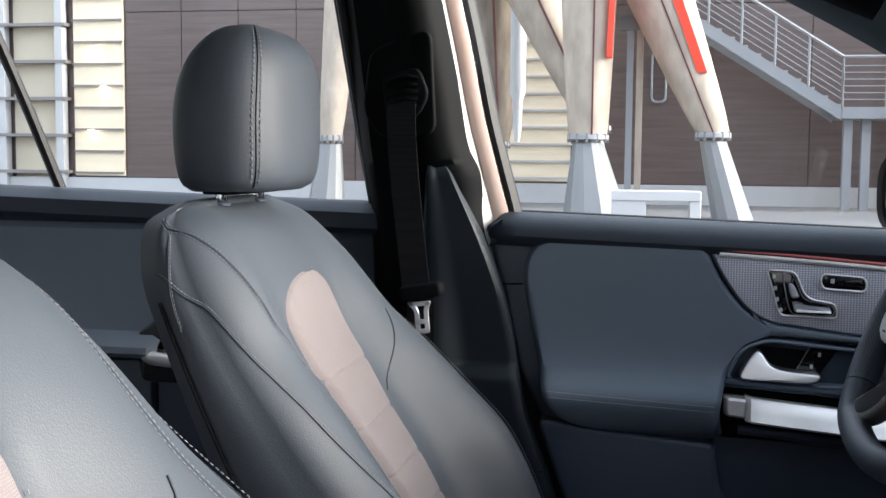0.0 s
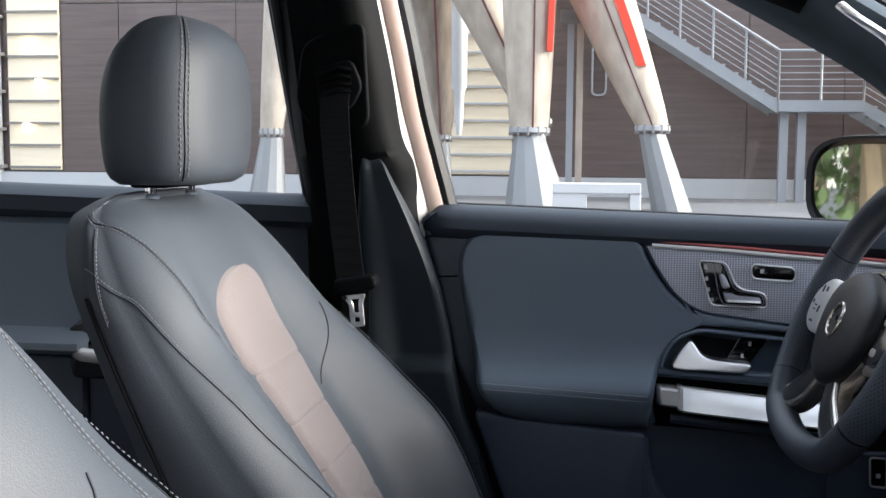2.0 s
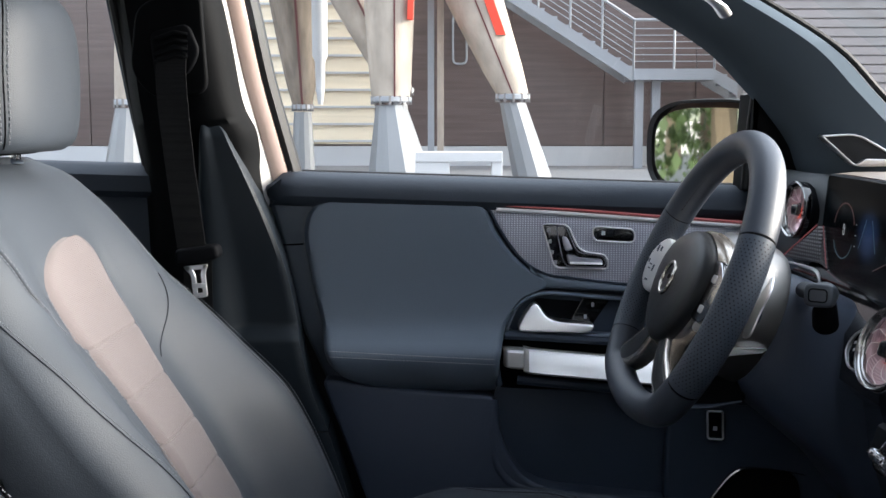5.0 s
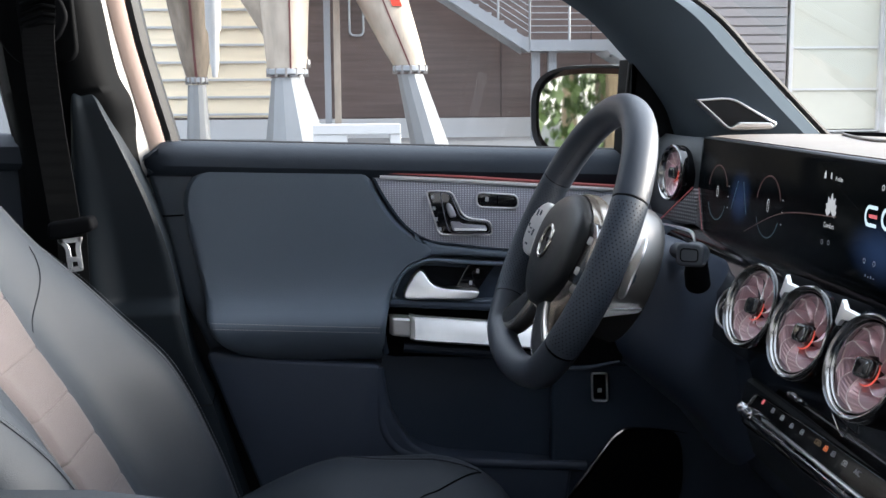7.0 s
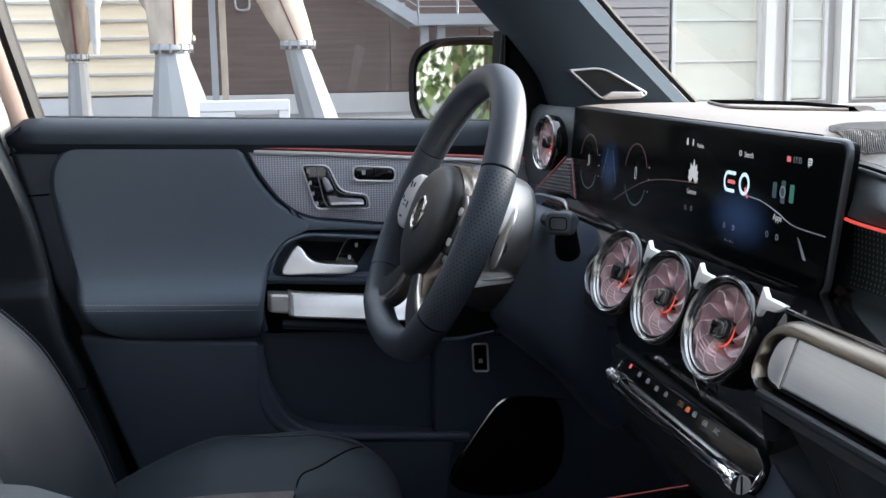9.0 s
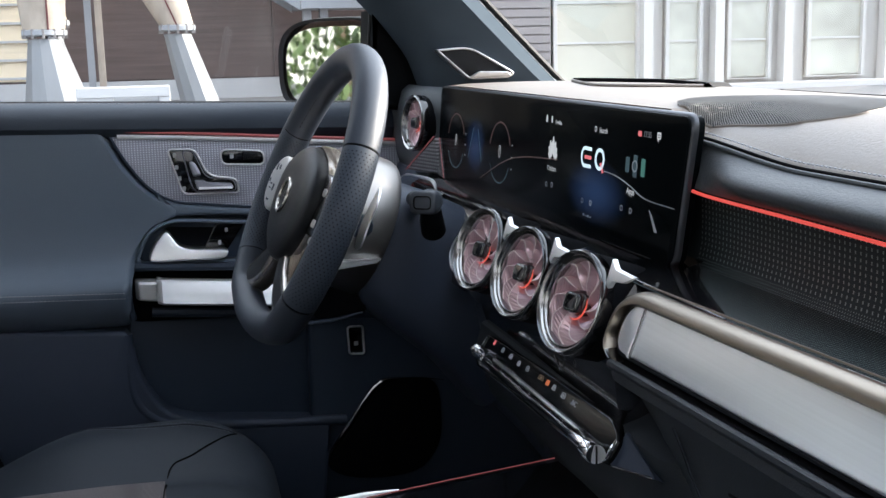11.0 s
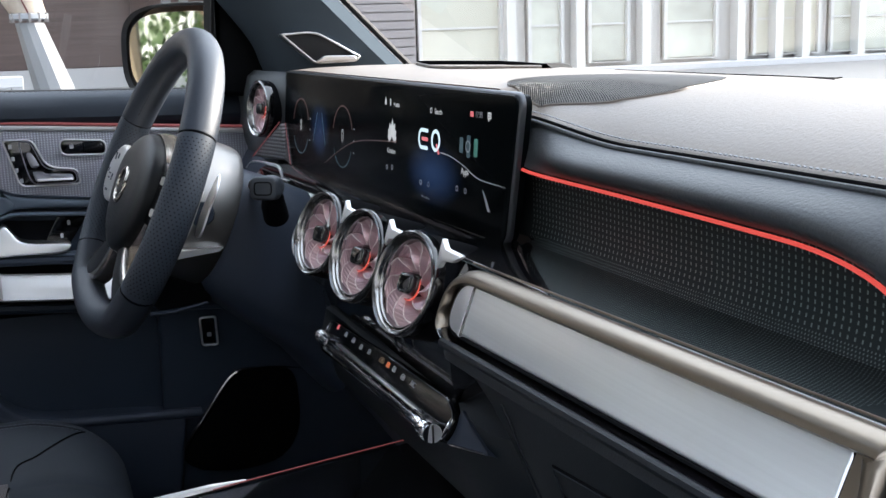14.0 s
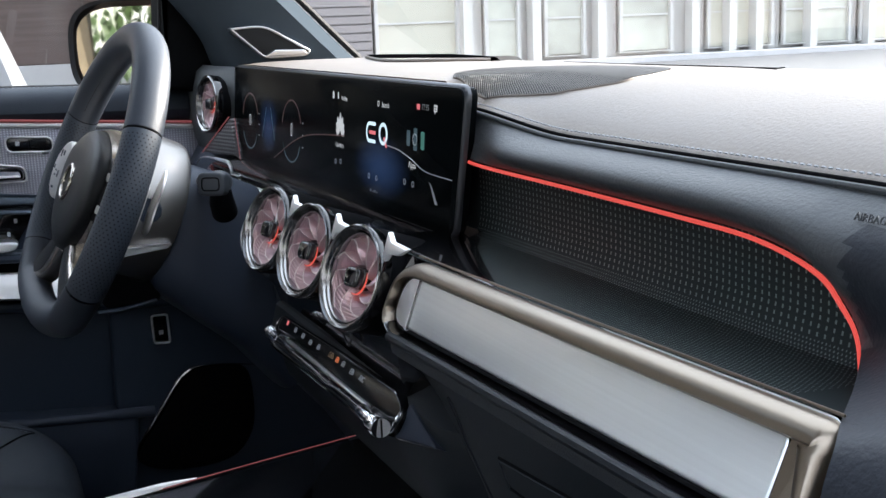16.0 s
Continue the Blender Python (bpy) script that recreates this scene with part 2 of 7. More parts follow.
def plate(pts, to3, back, front, r=0.003, seg=3, bm=None, crown=0.0):
    """A solid plate from a 2D outline, its front edge rounded by r. to3(u, v, w) gives the place; w runs from back to front."""
    bm = bm or bmesh.new()
    s = 1 if front > back else -1
    rings = [(pts, back), (pts, front - s * r)]
    for k in range(1, seg + 1):
        a = math.pi / 2 * k / seg
        rings.append((inset(pts, r * (1 - math.cos(a))), front - s * r * (1 - math.sin(a))))
    vs = [[bm.verts.new(to3(p[0], p[1], w)) for p in P] for P, w in rings]
    for A, B in zip(vs, vs[1:]):
        bridge(bm, A, B)
    f1 = bm.faces.new(vs[0])
    f2 = bm.faces.new(vs[-1])
    bmesh.ops.triangulate(bm, faces=[f1, f2], ngon_method="EAR_CLIP")
    return bm


def frame_ring(pts, width, to3, back, front, r=0.0015, bm=None):
    """A raised frame of the given width along the inside of a closed outline."""
    bm = bm or bmesh.new()
    s = 1 if front > back else -1
    prof = [(0, back), (0, front - s * r), (r, front), (width - r, front), (width, front - s * r), (width, back)]
    vs = [[bm.verts.new(to3(p[0], p[1], w)) for p in inset(pts, d)] for d, w in prof]
    for A, B in zip(vs, vs[1:]):
        bridge(bm, A, B)
    return bm


def tube(path, r, n=10, bm=None, closed=False, caps=True, flat=1.0, ref=(0, 0, 1)):
    """A round bar along a line; r may be a list; flat squeezes it across."""
    bm = bm or bmesh.new()
    P = [Vector(p) for p in path]
    N = len(P)
    rings = []
    for i in range(N):
        a, b = (P[i - 1], P[(i + 1) % N]) if closed else (P[max(0, i - 1)], P[min(N - 1, i + 1)])
        t = (b - a).normalized()
        u = t.cross(Vector(ref))
        u = u.normalized() if u.length > 1e-4 else t.orthogonal().normalized()
        v = t.cross(u)
        ri = r[i] if isinstance(r, (list, tuple)) else r
        rings.append([bm.verts.new(P[i] + u * math.cos(2 * math.pi * k / n) * ri + v * math.sin(2 * math.pi * k / n) * ri * flat) for k in range(n)])
    for A, B in zip(rings, rings[1:]):
        bridge(bm, A, B)
    if closed:
        bridge(bm, rings[-1], rings[0])
    elif caps:
        bm.faces.new(rings[0])
        bm.faces.new(rings[-1])
    return bm


def sheet(rows, bm=None, closed=False):
    """A skin over rows of points."""
    bm = bm or bmesh.new()
    vs = [[bm.verts.new(p) for p in row] for row in rows]
    for A, B in zip(vs, vs[1:]):
        bridge(bm, A, B, closed)
    return bm


def box(lo, hi, r=0.003, bm=None, seg=2):
    """A box with rounded edges."""
    b = bmesh.new()
    bmesh.ops.create_cube(b, size=1.0)
    for v in b.verts:
        v.co = Vector([lo[i] + (v.co[i] + 0.5) * (hi[i] - lo[i]) for i in range(3)])
    if r > 0:
        bmesh.ops.bevel(b, geom=b.edges[:], offset=min(r, *[abs(hi[i] - lo[i]) * 0.45 for i in range(3)]), segments=seg, profile=0.5, affect="EDGES")
    if bm is None:
        return b
    tmp = bpy.data.meshes.new("tmp")
    b.to_mesh(tmp)
    b.free()
    bm.from_mesh(tmp)
    bpy.data.meshes.remove(tmp)
    return bm


def lathe(profile, origin, axis, up=(0, 0, 1), n=40, bm=None):
    """A turned body: profile of (radius, height along the axis)."""
    bm = bm or bmesh.new()
    A = Vector(axis).normalized()
    U = Vector(up).cross(A).normalized()
    V = A.cross(U)
    O = Vector(origin)
    rings = []
    for r, h in profile:
        rings.append([bm.verts.new(O + A * h + (U * math.cos(2 * math.pi * k / n) + V * math.sin(2 * math.pi * k / n)) * max(r, 1e-5)) for k in range(n)])
    for a, b in zip(rings, rings[1:]):
        bridge(bm, a, b)
    bm.faces.new(rings[0])
    bm.faces.new(rings[-1])
    return bm


def stitches(lines, normal, length=0.0042, gap=0.0022, w=0.0007, lift=0.0006):
    """Thread stitches along lines: normal may be a vector or a function of the point."""
    bm = bmesh.new()
    for line in lines:
        P = [Vector(p) for p in line]
        d = [0.0]
        for a, b in zip(P, P[1:]):
            d.append(d[-1] + (b - a).length)

        def at(s):
            i = 0
            while i < len(d) - 2 and s > d[i + 1]:
                i += 1
            t = (s - d[i]) / max(1e-9, d[i + 1] - d[i])
            return P[i].lerp(P[i + 1], t)
        s = 0.0
        while s + length < d[-1]:
            a, b = at(s), at(s + length)
            nn = Vector(normal((a + b) / 2) if callable(normal) else normal).normalized()
            side = (b - a).cross(nn).normalized() * w
            mid = (a + b) / 2 + nn * lift * 1.6
            lo = [bm.verts.new(p) for p in (a - side, b - side, b + side, a + side)]
            hi = [bm.verts.new(mid + (p - mid) * 0.72 + nn * lift * 0.6) for p in (a - side, b - side, b + side, a + side)]
            bridge(bm, lo, hi)
            bm.faces.new(hi)
            s += length + gap
    return bm


def writing(name, text, size, place, right, up, mat, parent, depth=0.0003, label=""):
    """Raised lettering in the built-in font, centred at place."""
    cu = bpy.data.curves.new(name, "FONT")
    cu.body, cu.size, cu.align_x, cu.align_y, cu.extrude = text, size, "CENTER", "CENTER", depth
    tmp = bpy.data.objects.new("tmp", cu)
    scene.collection.objects.link(tmp)
    me = bpy.data.meshes.new_from_object(tmp.evaluated_get(bpy.context.evaluated_depsgraph_get()))
    bpy.data.objects.remove(tmp)
    r, u = Vector(right).normalized(), Vector(up).normalized()
    n = r.cross(u)
    O = Vector(place)
    for v in me.vertices:
        v.co = O + r * v.co.x + u * v.co.y + n * v.co.z
    me.materials.append(M[mat])
    ob = new(name, me)
    ob.parent = parent
    if label:
        ob["label"] = label
    return ob


def on_y(u, v, w):      # outline in x, z; depth along y
    return (u, w, v)


def on_x(u, v, w):      # outline in y, z; depth along x
    return (w, u, v)

# ---- outside: ground and buildings ----
M["asphalt"] = material("pale_paving", (0.17, 0.17, 0.175), 0.85, spec=0.2, var=0.18, vscale=0.8, bump=0.3, bscale=30)
M["concrete"] = material("weathered_concrete", (0.44, 0.375, 0.315), 0.85, spec=0.2, var=0.5, vscale=2.6, bump=0.3, bscale=16, stretch=(1.5, 1.5, 0.55), fine=0.25)
M["dark_concrete"] = material("stained_concrete", (0.22, 0.18, 0.145), 0.85, spec=0.2, var=0.75, vscale=2.4, bump=0.3, bscale=16, stretch=(2.0, 2.0, 0.4), fine=0.25)
M["rust"] = material("brown_cladding", (0.105, 0.072, 0.066), 0.36, spec=0.6, var=0.55, vscale=1.5, bump=0.10, bscale=9, stretch=(0.30, 0.30, 7), rvar=0.12, fine=0.25)
M["steel_paint"] = material("pale_grey_steel", (0.28, 0.29, 0.31), 0.5, spec=0.4, var=0.08, vscale=3)
M["zinc"] = material("zinc_cone", (0.205, 0.21, 0.22), 0.45, metal=0.2, var=0.1, vscale=3, stretch=(3, 3, 0.5))
M["red_paint"] = material("red_lacquer", (0.72, 0.06, 0.03), 0.5, var=0.1, vscale=3)
M["white"] = material("white_concrete", (0.46, 0.46, 0.47), 0.7, spec=0.3, var=0.08, vscale=2)
M["timber"] = material("painted_lit_timber", (0.80, 0.68, 0.51), 0.6, var=0.2, vscale=2, stretch=(0.3, 0.3, 6))
M["grey_wall"] = material("grey_cladding", (0.20, 0.185, 0.18), 0.6, var=0.1, vscale=1.0, stretch=(0.2, 0.2, 4))
# mottled green puts the reflection of trees into the pane's colour
M["pane_green"] = material("window_painted_trees", (0.18, 0.20, 0.14), 0.25, spec=0.6, var=0.75, vscale=0.9)
M["blind"] = material("beige_blind", (0.52, 0.46, 0.36), 0.7, var=0.12, vscale=1.0)
M["lamp_glow"] = glow("lit_window_lamp", (1.0, 0.86, 0.62), 3.0)
M["dark_red"] = material("dark_red_joint", (0.11, 0.03, 0.03), 0.5, var=0.2, vscale=3)
M["office_white"] = material("white_office_frames", (0.48, 0.47, 0.45), 0.6, var=0.06, vscale=2)
# pale olive mottling stands in for what the office windows reflect
M["office_pane"] = material("office_painted_reflections", (0.42, 0.42, 0.36), 0.2, spec=0.6, var=0.6, vscale=0.8)
M["office_blind"] = material("office_blinds", (0.47, 0.45, 0.37), 0.7, var=0.10, vscale=1.0)
M["leaf"] = material("leaves", (0.07, 0.11, 0.035), 0.6, var=0.5, vscale=3)
M["bark"] = material("bark", (0.12, 0.09, 0.06), 0.9, var=0.3, vscale=8)

gm = bmesh.new()
bmesh.ops.create_grid(gm, x_segments=24, y_segments=24, size=400)
tagged(part("ground", gm, "asphalt", smooth=False), "pale grey paved forecourt", "ground", kind="structure")

WALL_Y = 26.0


def slab(lo, hi, mat, name, parent, label="", r=0.0):
    return part(name, box(lo, hi, r), mat, parent, label, smooth=False)


hall = thing("hall_building", "large hall clad in dark brown metal panels with timber bays coloured as lit", "building", kind="", at=(0, WALL_Y, 0))
slab((-40, 0.25, 0.45), (7.6, 1.2, 13), "rust", "wall", hall)
slab((-40, 0.05, -0.2), (7.6, 1.2, 0.45), "white", "plinth", hall, label="pale concrete plinth")
# cladding panels with open joints
xs = [-13.7, -12.2, -10.7, -9.2, -7.7, -6.3, -2.42, -0.9, 0.8, 2.95, 5.1, 7.55]
for a, b in zip(xs, xs[1:]):
    if -6.4 < a < -6.2:
        continue
    for z0, z1 in ((0.48, 4.6), (4.63, 9.0)):
        slab((a + 0.012, 0.20, z0), (b - 0.012, 0.30, z1), "rust", "cladding_panel", hall)
# timber-slatted bay, its inside light put into the pale colour; unseen left part added
slab((-6.28, 0.22, 0.5), (-2.45, 0.26, 9), "timber", "painted_lit_bay", hall, "timber bay, inside light put into its colour")
for k in range(22):
    slab((-6.3, 0.15, 0.55 + k * 0.40), (-2.42, 0.21, 0.60 + k * 0.40), "white", "slat", hall)
# glazed stair tower with floor slabs
for x0, x1 in ((-25.0, -17.0), (-16.8, -15.4)):
    slab((x0, 0.2, 0.3), (x1, 0.25, 12), "blind", "glazing", hall, "pale glazing with timber behind")
for k in range(14):
    slab((-25.0, -0.1, 0.55 + k * 0.93), (-15.2, 0.2, 0.63 + k * 0.93), "grey_wall", "floor_slab", hall)
for x in (-18.6, -17.0, -15.4):
    slab((x - 0.10, -0.08, 0), (x + 0.10, 0.18, 12), "white", "mullion", hall)
slab((-15.1, 0.15, 0.5), (-13.75, 0.24, 9), "timber", "painted_lit_bay", hall, "timber bay, inside light put into its colour")
for k in range(16):
    slab((-15.1, 0.08, 0.55 + k * 0.55), (-13.75, 0.14, 0.60 + k * 0.55), "grey_wall", "slat", hall)
for k, (x, z) in enumerate(((-14.5, 3.6), (-14.25, 2.7), (-14.6, 1.6))):
    slab((x - 0.07, 0.0, z - 0.06), (x + 0.07, 0.1, z + 0.06), "lamp_glow", "wall_lamp", hall, "lit lamp")
# oblong porthole frame and pole beside it
part("porthole", frame_ring(rounded([(-0.62, 2.35), (-0.25, 2.35), (-0.25, 3.55), (-0.62, 3.55)], 0.16), 0.05, lambda u, v, w: (u, w, v), 0.2, 0.10, 0.01), "steel_paint", hall, "pale oblong frame")


def concrete_leg(name, foot, top, foot_w, top_w, seams, label, skin="concrete"):
    """A raking fluted concrete leg that stands on a zinc cone."""
    t = thing(name, label, "column", "raking legs", at=(foot[0], foot[1], 0))
    z0, z1 = foot[2], top[2]
    n = 18
    rows = []
    for k in range(15):
        f = k / 14
        w = foot_w + (top_w - foot_w) * f ** 0.8
        cx, cy, cz = (top[0] - foot[0]) * f, (top[1] - foot[1]) * f, z0 + (z1 - z0) * f
        rows.append([(cx + w / 2 * math.cos(2 * math.pi * j / n) * (1 + 0.05 * (j % 2)), cy + w / 2 * math.sin(2 * math.pi * j / n), cz) for j in range(n)])
    part("shaft", sheet(rows, closed=True), skin, t)
    part("collar", lathe([(foot_w * 0.5, 0), (foot_w * 0.55, 0.02), (foot_w * 0.55, 0.09), (foot_w * 0.48, 0.12), (0.02, 0.13)], (0, 0, z0 - 0.1), (0, 0, 1), up=(1, 0, 0), n=24), "steel_paint", t, "bolted steel collar")
    for j in range(12):
        a = 2 * math.pi * j / 12
        c = (foot_w * 0.52 * math.cos(a), foot_w * 0.52 * math.sin(a))
        part("anchor_bolt", box((c[0] - 0.022, c[1] - 0.022, z0 - 0.14), (c[0] + 0.022, c[1] + 0.022, z0 + 0.02), 0.004), "grey_wall", t, "grey anchor bolt", smooth=False)
    for u, w, f0, mat in seams:
        rr = []
        for k in range(15):
            f = f0 + (1 - f0) * k / 14
            ww = foot_w + (top_w - foot_w) * f ** 0.8
            cx, cy, cz = (top[0] - foot[0]) * f, (top[1] - foot[1]) * f, z0 + (z1 - z0) * f
            y = cy - ww / 2 * 1.03
            rr.append([(cx + u * ww - w / 2, y, cz), (cx + u * ww + w / 2, y, cz), (cx + u * ww + w / 2, y + 0.2, cz), (cx + u * ww - w / 2, y + 0.2, cz)])
        part("red_joint", sheet(rr, closed=True), mat, t, "red painted joint", smooth=False)
    return t


def cone(t, foot_w, base_w, z0, lean=0.0):
    n = 12
    rows = []
    for k in range(2):
        w = base_w if k == 0 else foot_w * 0.84
        rows.append([(lean * (1 - k) + w / 2 * math.cos(2 * math.pi * (j + 0.5) / n), w / 2 * math.sin(2 * math.pi * (j + 0.5) / n), 0 if k == 0 else z0 - 0.15) for j in range(n)])
    part("cone_foot", sheet(rows, closed=True), "zinc", t, "pale zinc cone foot", smooth=False)


leg = concrete_leg("raking_column", (-1.66, 20, 1.5), (-1.70, 20, 6.0), 0.68, 1.15, [(0.12, 0.03, 0.0, "dark_red"), (0.44, 0.10, 0.30, "red_paint")], "raking board-marked concrete leg on a zinc cone")
cone(leg, 0.68, 1.22, 1.5, 0.16)
leg = concrete_leg("raking_column", (0.56, 20.3, 1.55), (-1.6, 20.3, 6.8), 0.58, 1.7, [(-0.02, 0.03, 0.0, "dark_red"), (0.22, 0.17, 0.20, "red_paint")], "raking concrete leg with a bright red stripe")
cone(leg, 0.58, 0.75, 1.55, 0.38)
leg = concrete_leg("raking_column", (-1.62, 21.6, 1.7), (-4.6, 21.6, 7.6), 0.55, 1.5, [(0.1, 0.05, 0.16, "dark_red")], "raking concrete leg with a red joint")
cone(leg, 0.4, 0.6, 1.7)
leg = concrete_leg("raking_column", (-3.84, 24, 1.4), (-4.1, 24, 7.0), 0.42, 1.9, [(0.05, 0.05, 0.0, "dark_red")], "stained dark concrete leg on a zinc cone", "dark_concrete")
cone(leg, 0.46, 0.52, 1.4)
leg = concrete_leg("raking_column", (-6.50, 20, 1.45), (-6.1, 20, 6.0), 0.42, 0.8, [], "slender concrete leg on a zinc cone")
cone(leg, 0.5, 0.75, 1.45, -0.1)
pole = thing("steel_mast", "pale steel double mast with a cross head", "mast", at=(-0.86, 20.8, 0))
for dx, mat in ((-0.10, "steel_paint"), (0.08, "concrete")):
    slab((dx - 0.06, -0.06, 0), (dx + 0.06, 0.06, 3.6), mat, "post", pole)
slab((-0.3, -0.12, 3.45), (0.3, 0.12, 3.7), "grey_wall", "head", pole)
mast = thing("hanging_pipe", "white tapered steel downpipe hanging beside the legs", "pipe", at=(-3.35, 23.2, 0))
part("pipe", lathe([(0.05, 0), (0.09, 0.3), (0.11, 0.9), (0.16, 1.0), (0.17, 3.4)], (0, 0, 1.4), (0, 0, 1), up=(1, 0, 0), n=14), "white", mast)

# ---- bench ----
bench = thing("concrete_bench", "white concrete bench on two block feet", "bench", at=(-0.42, 18.3, 0))
slab((-0.72, -0.3, 0.40), (0.72, 0.3, 0.56), "white", "seat", bench, "", 0.01)
slab((-0.72, -0.28, 0), (-0.16, 0.28, 0.40), "white", "foot", bench, "", 0.01)
slab((0.54, -0.28, 0), (0.72, 0.28, 0.40), "white", "foot", bench, "", 0.01)

# ---- outdoor stair ----
stair = thing("outdoor_stair", "pale grey steel stair with landing and bar railing", "stair", at=(0, 25.0, 0))


def bar(a, b, w, name="rail_bar", mat="steel_paint", parent=None):
    return part(name, tube([a, b], w, 6), mat, parent or stair, smooth=False)


x0, z0, x1, z1 = -2.2, 5.72, 3.35, 2.18
for y in (-0.75, 0.6):
    rows = [[(x0, y, z0 - 0.28), (x0, y + 0.06, z0 - 0.28), (x0, y + 0.06, z0), (x0, y, z0)], [(x1, y, z1 - 0.28), (x1, y + 0.06, z1 - 0.28), (x1, y + 0.06, z1), (x1, y, z1)]]
    part("stringer", sheet(rows, closed=True), "steel_paint", stair, smooth=False)
for k in range(20):
    f = (k + 0.5) / 20
    x, z = x0 + (x1 - x0) * f, z0 + (z1 - z0) * f
    slab((x - 0.14, -0.7, z - 0.06), (x + 0.14, 0.6, z - 0.02), "steel_paint", "tread", stair)
slab((x1, -0.85, z1 - 0.24), (x1 + 1.75, 0.7, z1), "steel_paint", "landing", stair)
x2, z2, x3, z3 = x1 + 1.75, z1, x1 + 5.2, z1 - 2.05
for y in (-0.75, 0.6):
    rows = [[(x2, y, z2 - 0.28), (x2, y + 0.06, z2 - 0.28), (x2, y + 0.06, z2), (x2, y, z2)], [(x3, y, z3 - 0.28), (x3, y + 0.06, z3 - 0.28), (x3, y + 0.06, z3), (x3, y, z3)]]
    part("stringer", sheet(rows, closed=True), "steel_paint", stair, smooth=False)
for k in range(11):
    f = (k + 0.5) / 11
    x, z = x2 + (x3 - x2) * f, z2 + (z3 - z2) * f
    slab((x - 0.14, -0.7, z - 0.06), (x + 0.14, 0.6, z - 0.02), "steel_paint", "tread", stair)
for (a, b, c, d) in ((x0, z0, x1, z1), (x1, z1, x2, z2), (x2, z2, x3, z3)):
    for h in (0.16, 0.30, 0.44, 0.58, 0.72, 0.86):
        bar((a, -0.75, b + h), (c, -0.75, d + h), 0.012)
    bar((a, -0.75, b + 1.05), (c, -0.75, d + 1.05), 0.035, "handrail")
    n = max(2, int(abs(c - a) / 0.62))
    for k in range(n + 1):
        x, z = a + (c - a) * k / n, b + (d - b) * k / n
        bar((x, -0.75, z), (x, -0.75, z + 1.05), 0.026, "rail_post")
for x in (x1 + 0.18, x1 + 0.55):
    slab((x - 0.09, -0.5, 0), (x + 0.09, -0.3, z1 - 0.2), "steel_paint", "post", stair)

# ---- glazed office front ----
office = thing("office_front", "long glazed office front with grey cladding and pale mullions", "building", at=(0, 22.0, 0))
slab((6.2, 0.4, -0.2), (40, 1.0, 8), "office_white", "wall", office)
slab((5.2, 0.1, 0.0), (8.3, 0.5, 8), "grey_wall", "wall", office, label="grey slatted end wall")
for k in range(20):
    slab((5.2, 0.05, 0.2 + k * 0.18), (8.28, 0.1, 0.35 + k * 0.18), "grey_wall", "board", office)
bays = [(8.4, 10.4, "office_blind"), (11.0, 11.9, "office_pane"), (12.5, 13.6, "office_pane"), (14.5, 16.0, "office_pane"), (17.0, 19.0, "office_blind"), (19.3, 21.5, "office_pane"), (21.8, 24.5, "office_blind"), (24.8, 28, "office_pane")]
for a, b, mat in bays:
    slab((a, 0.30, 0.25), (b, 0.36, 6), mat, "window_pane", office)
    for z in (1.05, 1.9, 3.4):
        slab((a, 0.26, z), (b, 0.30, z + 0.04), "office_white", "transom", office)
    part("window_frame", frame_ring([(a, 0.2), (b, 0.2), (b, 6.0), (a, 6.0)], 0.09, lambda u, v, w: (u, w, v), 0.4, 0.2, 0.01), "office_white", office, smooth=False)
for x in (10.5, 12.2, 13.9, 16.5, 17.6, 18.4, 20.1, 22.0):
    slab((x - 0.11, 0.0, 0), (x + 0.11, 0.3, 8), "office_white", "mullion", office)
slab((4.5, -0.6, -0.1), (40, 0.3, 0.12), "white", "kerb_step", office)

# ---- trees and pale buildings added out of view, behind the camera ----
# unseen; added to block side sky and bounce light onto the door
sky_blocker = thing("offview_building", "pale unseen building added to block side sky light", "building", at=(0, -9.5, 0))
slab((-26, -3, 0), (26, 0, 9.0), "white", "wall", sky_blocker)
for k in range(5):
    slab((-13 + k * 5.2, -0.05, 1.2), (-10.6 + k * 5.2, 0.06, 3.4), "pane_green", "window_pane", sky_blocker)


def tree(x, y, h, seed):
    rng = random.Random(seed)
    t = thing("tree", "leafy green street tree", "tree", "street trees", at=(x, y, 0))
    b = bmesh.new()
    tube([(0, 0, 0), (0.05, 0, h * 0.3), (0.0, 0.08, h * 0.6), (0.1, 0, h * 0.9)], [0.2, 0.16, 0.11, 0.04], 8, b)
    for k in range(7):
        a = rng.uniform(0, 6.28)
        z = h * rng.uniform(0.35, 0.7)
        tube([(0, 0, z), (math.cos(a) * h * 0.16, math.sin(a) * h * 0.16, z + h * 0.13), (math.cos(a) * h * 0.28, math.sin(a) * h * 0.28, z + h * 0.2)], [0.08, 0.05, 0.02], 6, b)
    part("trunk", b, "bark", t)
    c = bmesh.new()
    for k in range(1500):
        a, r, z = rng.uniform(0, 6.28), rng.random() ** 0.5 * h * 0.32, rng.uniform(0.36, 1.05) * h
        r *= 1.15 - abs(z / h - 0.62) * 1.4
        p = Vector((math.cos(a) * r, math.sin(a) * r, z))
        q = Euler((rng.uniform(0, 6.28), rng.uniform(0, 6.28), 0)).to_matrix()
        s = rng.uniform(0.10, 0.24)
        c.faces.new([c.verts.new(p + q @ Vector(v) * s) for v in ((-1, 0, 0), (0, -0.5, 0.1), (1, 0, 0), (0, 0.5, -0.1))])
    part("crown", c, "leaf", t, smooth=False, weld=False)


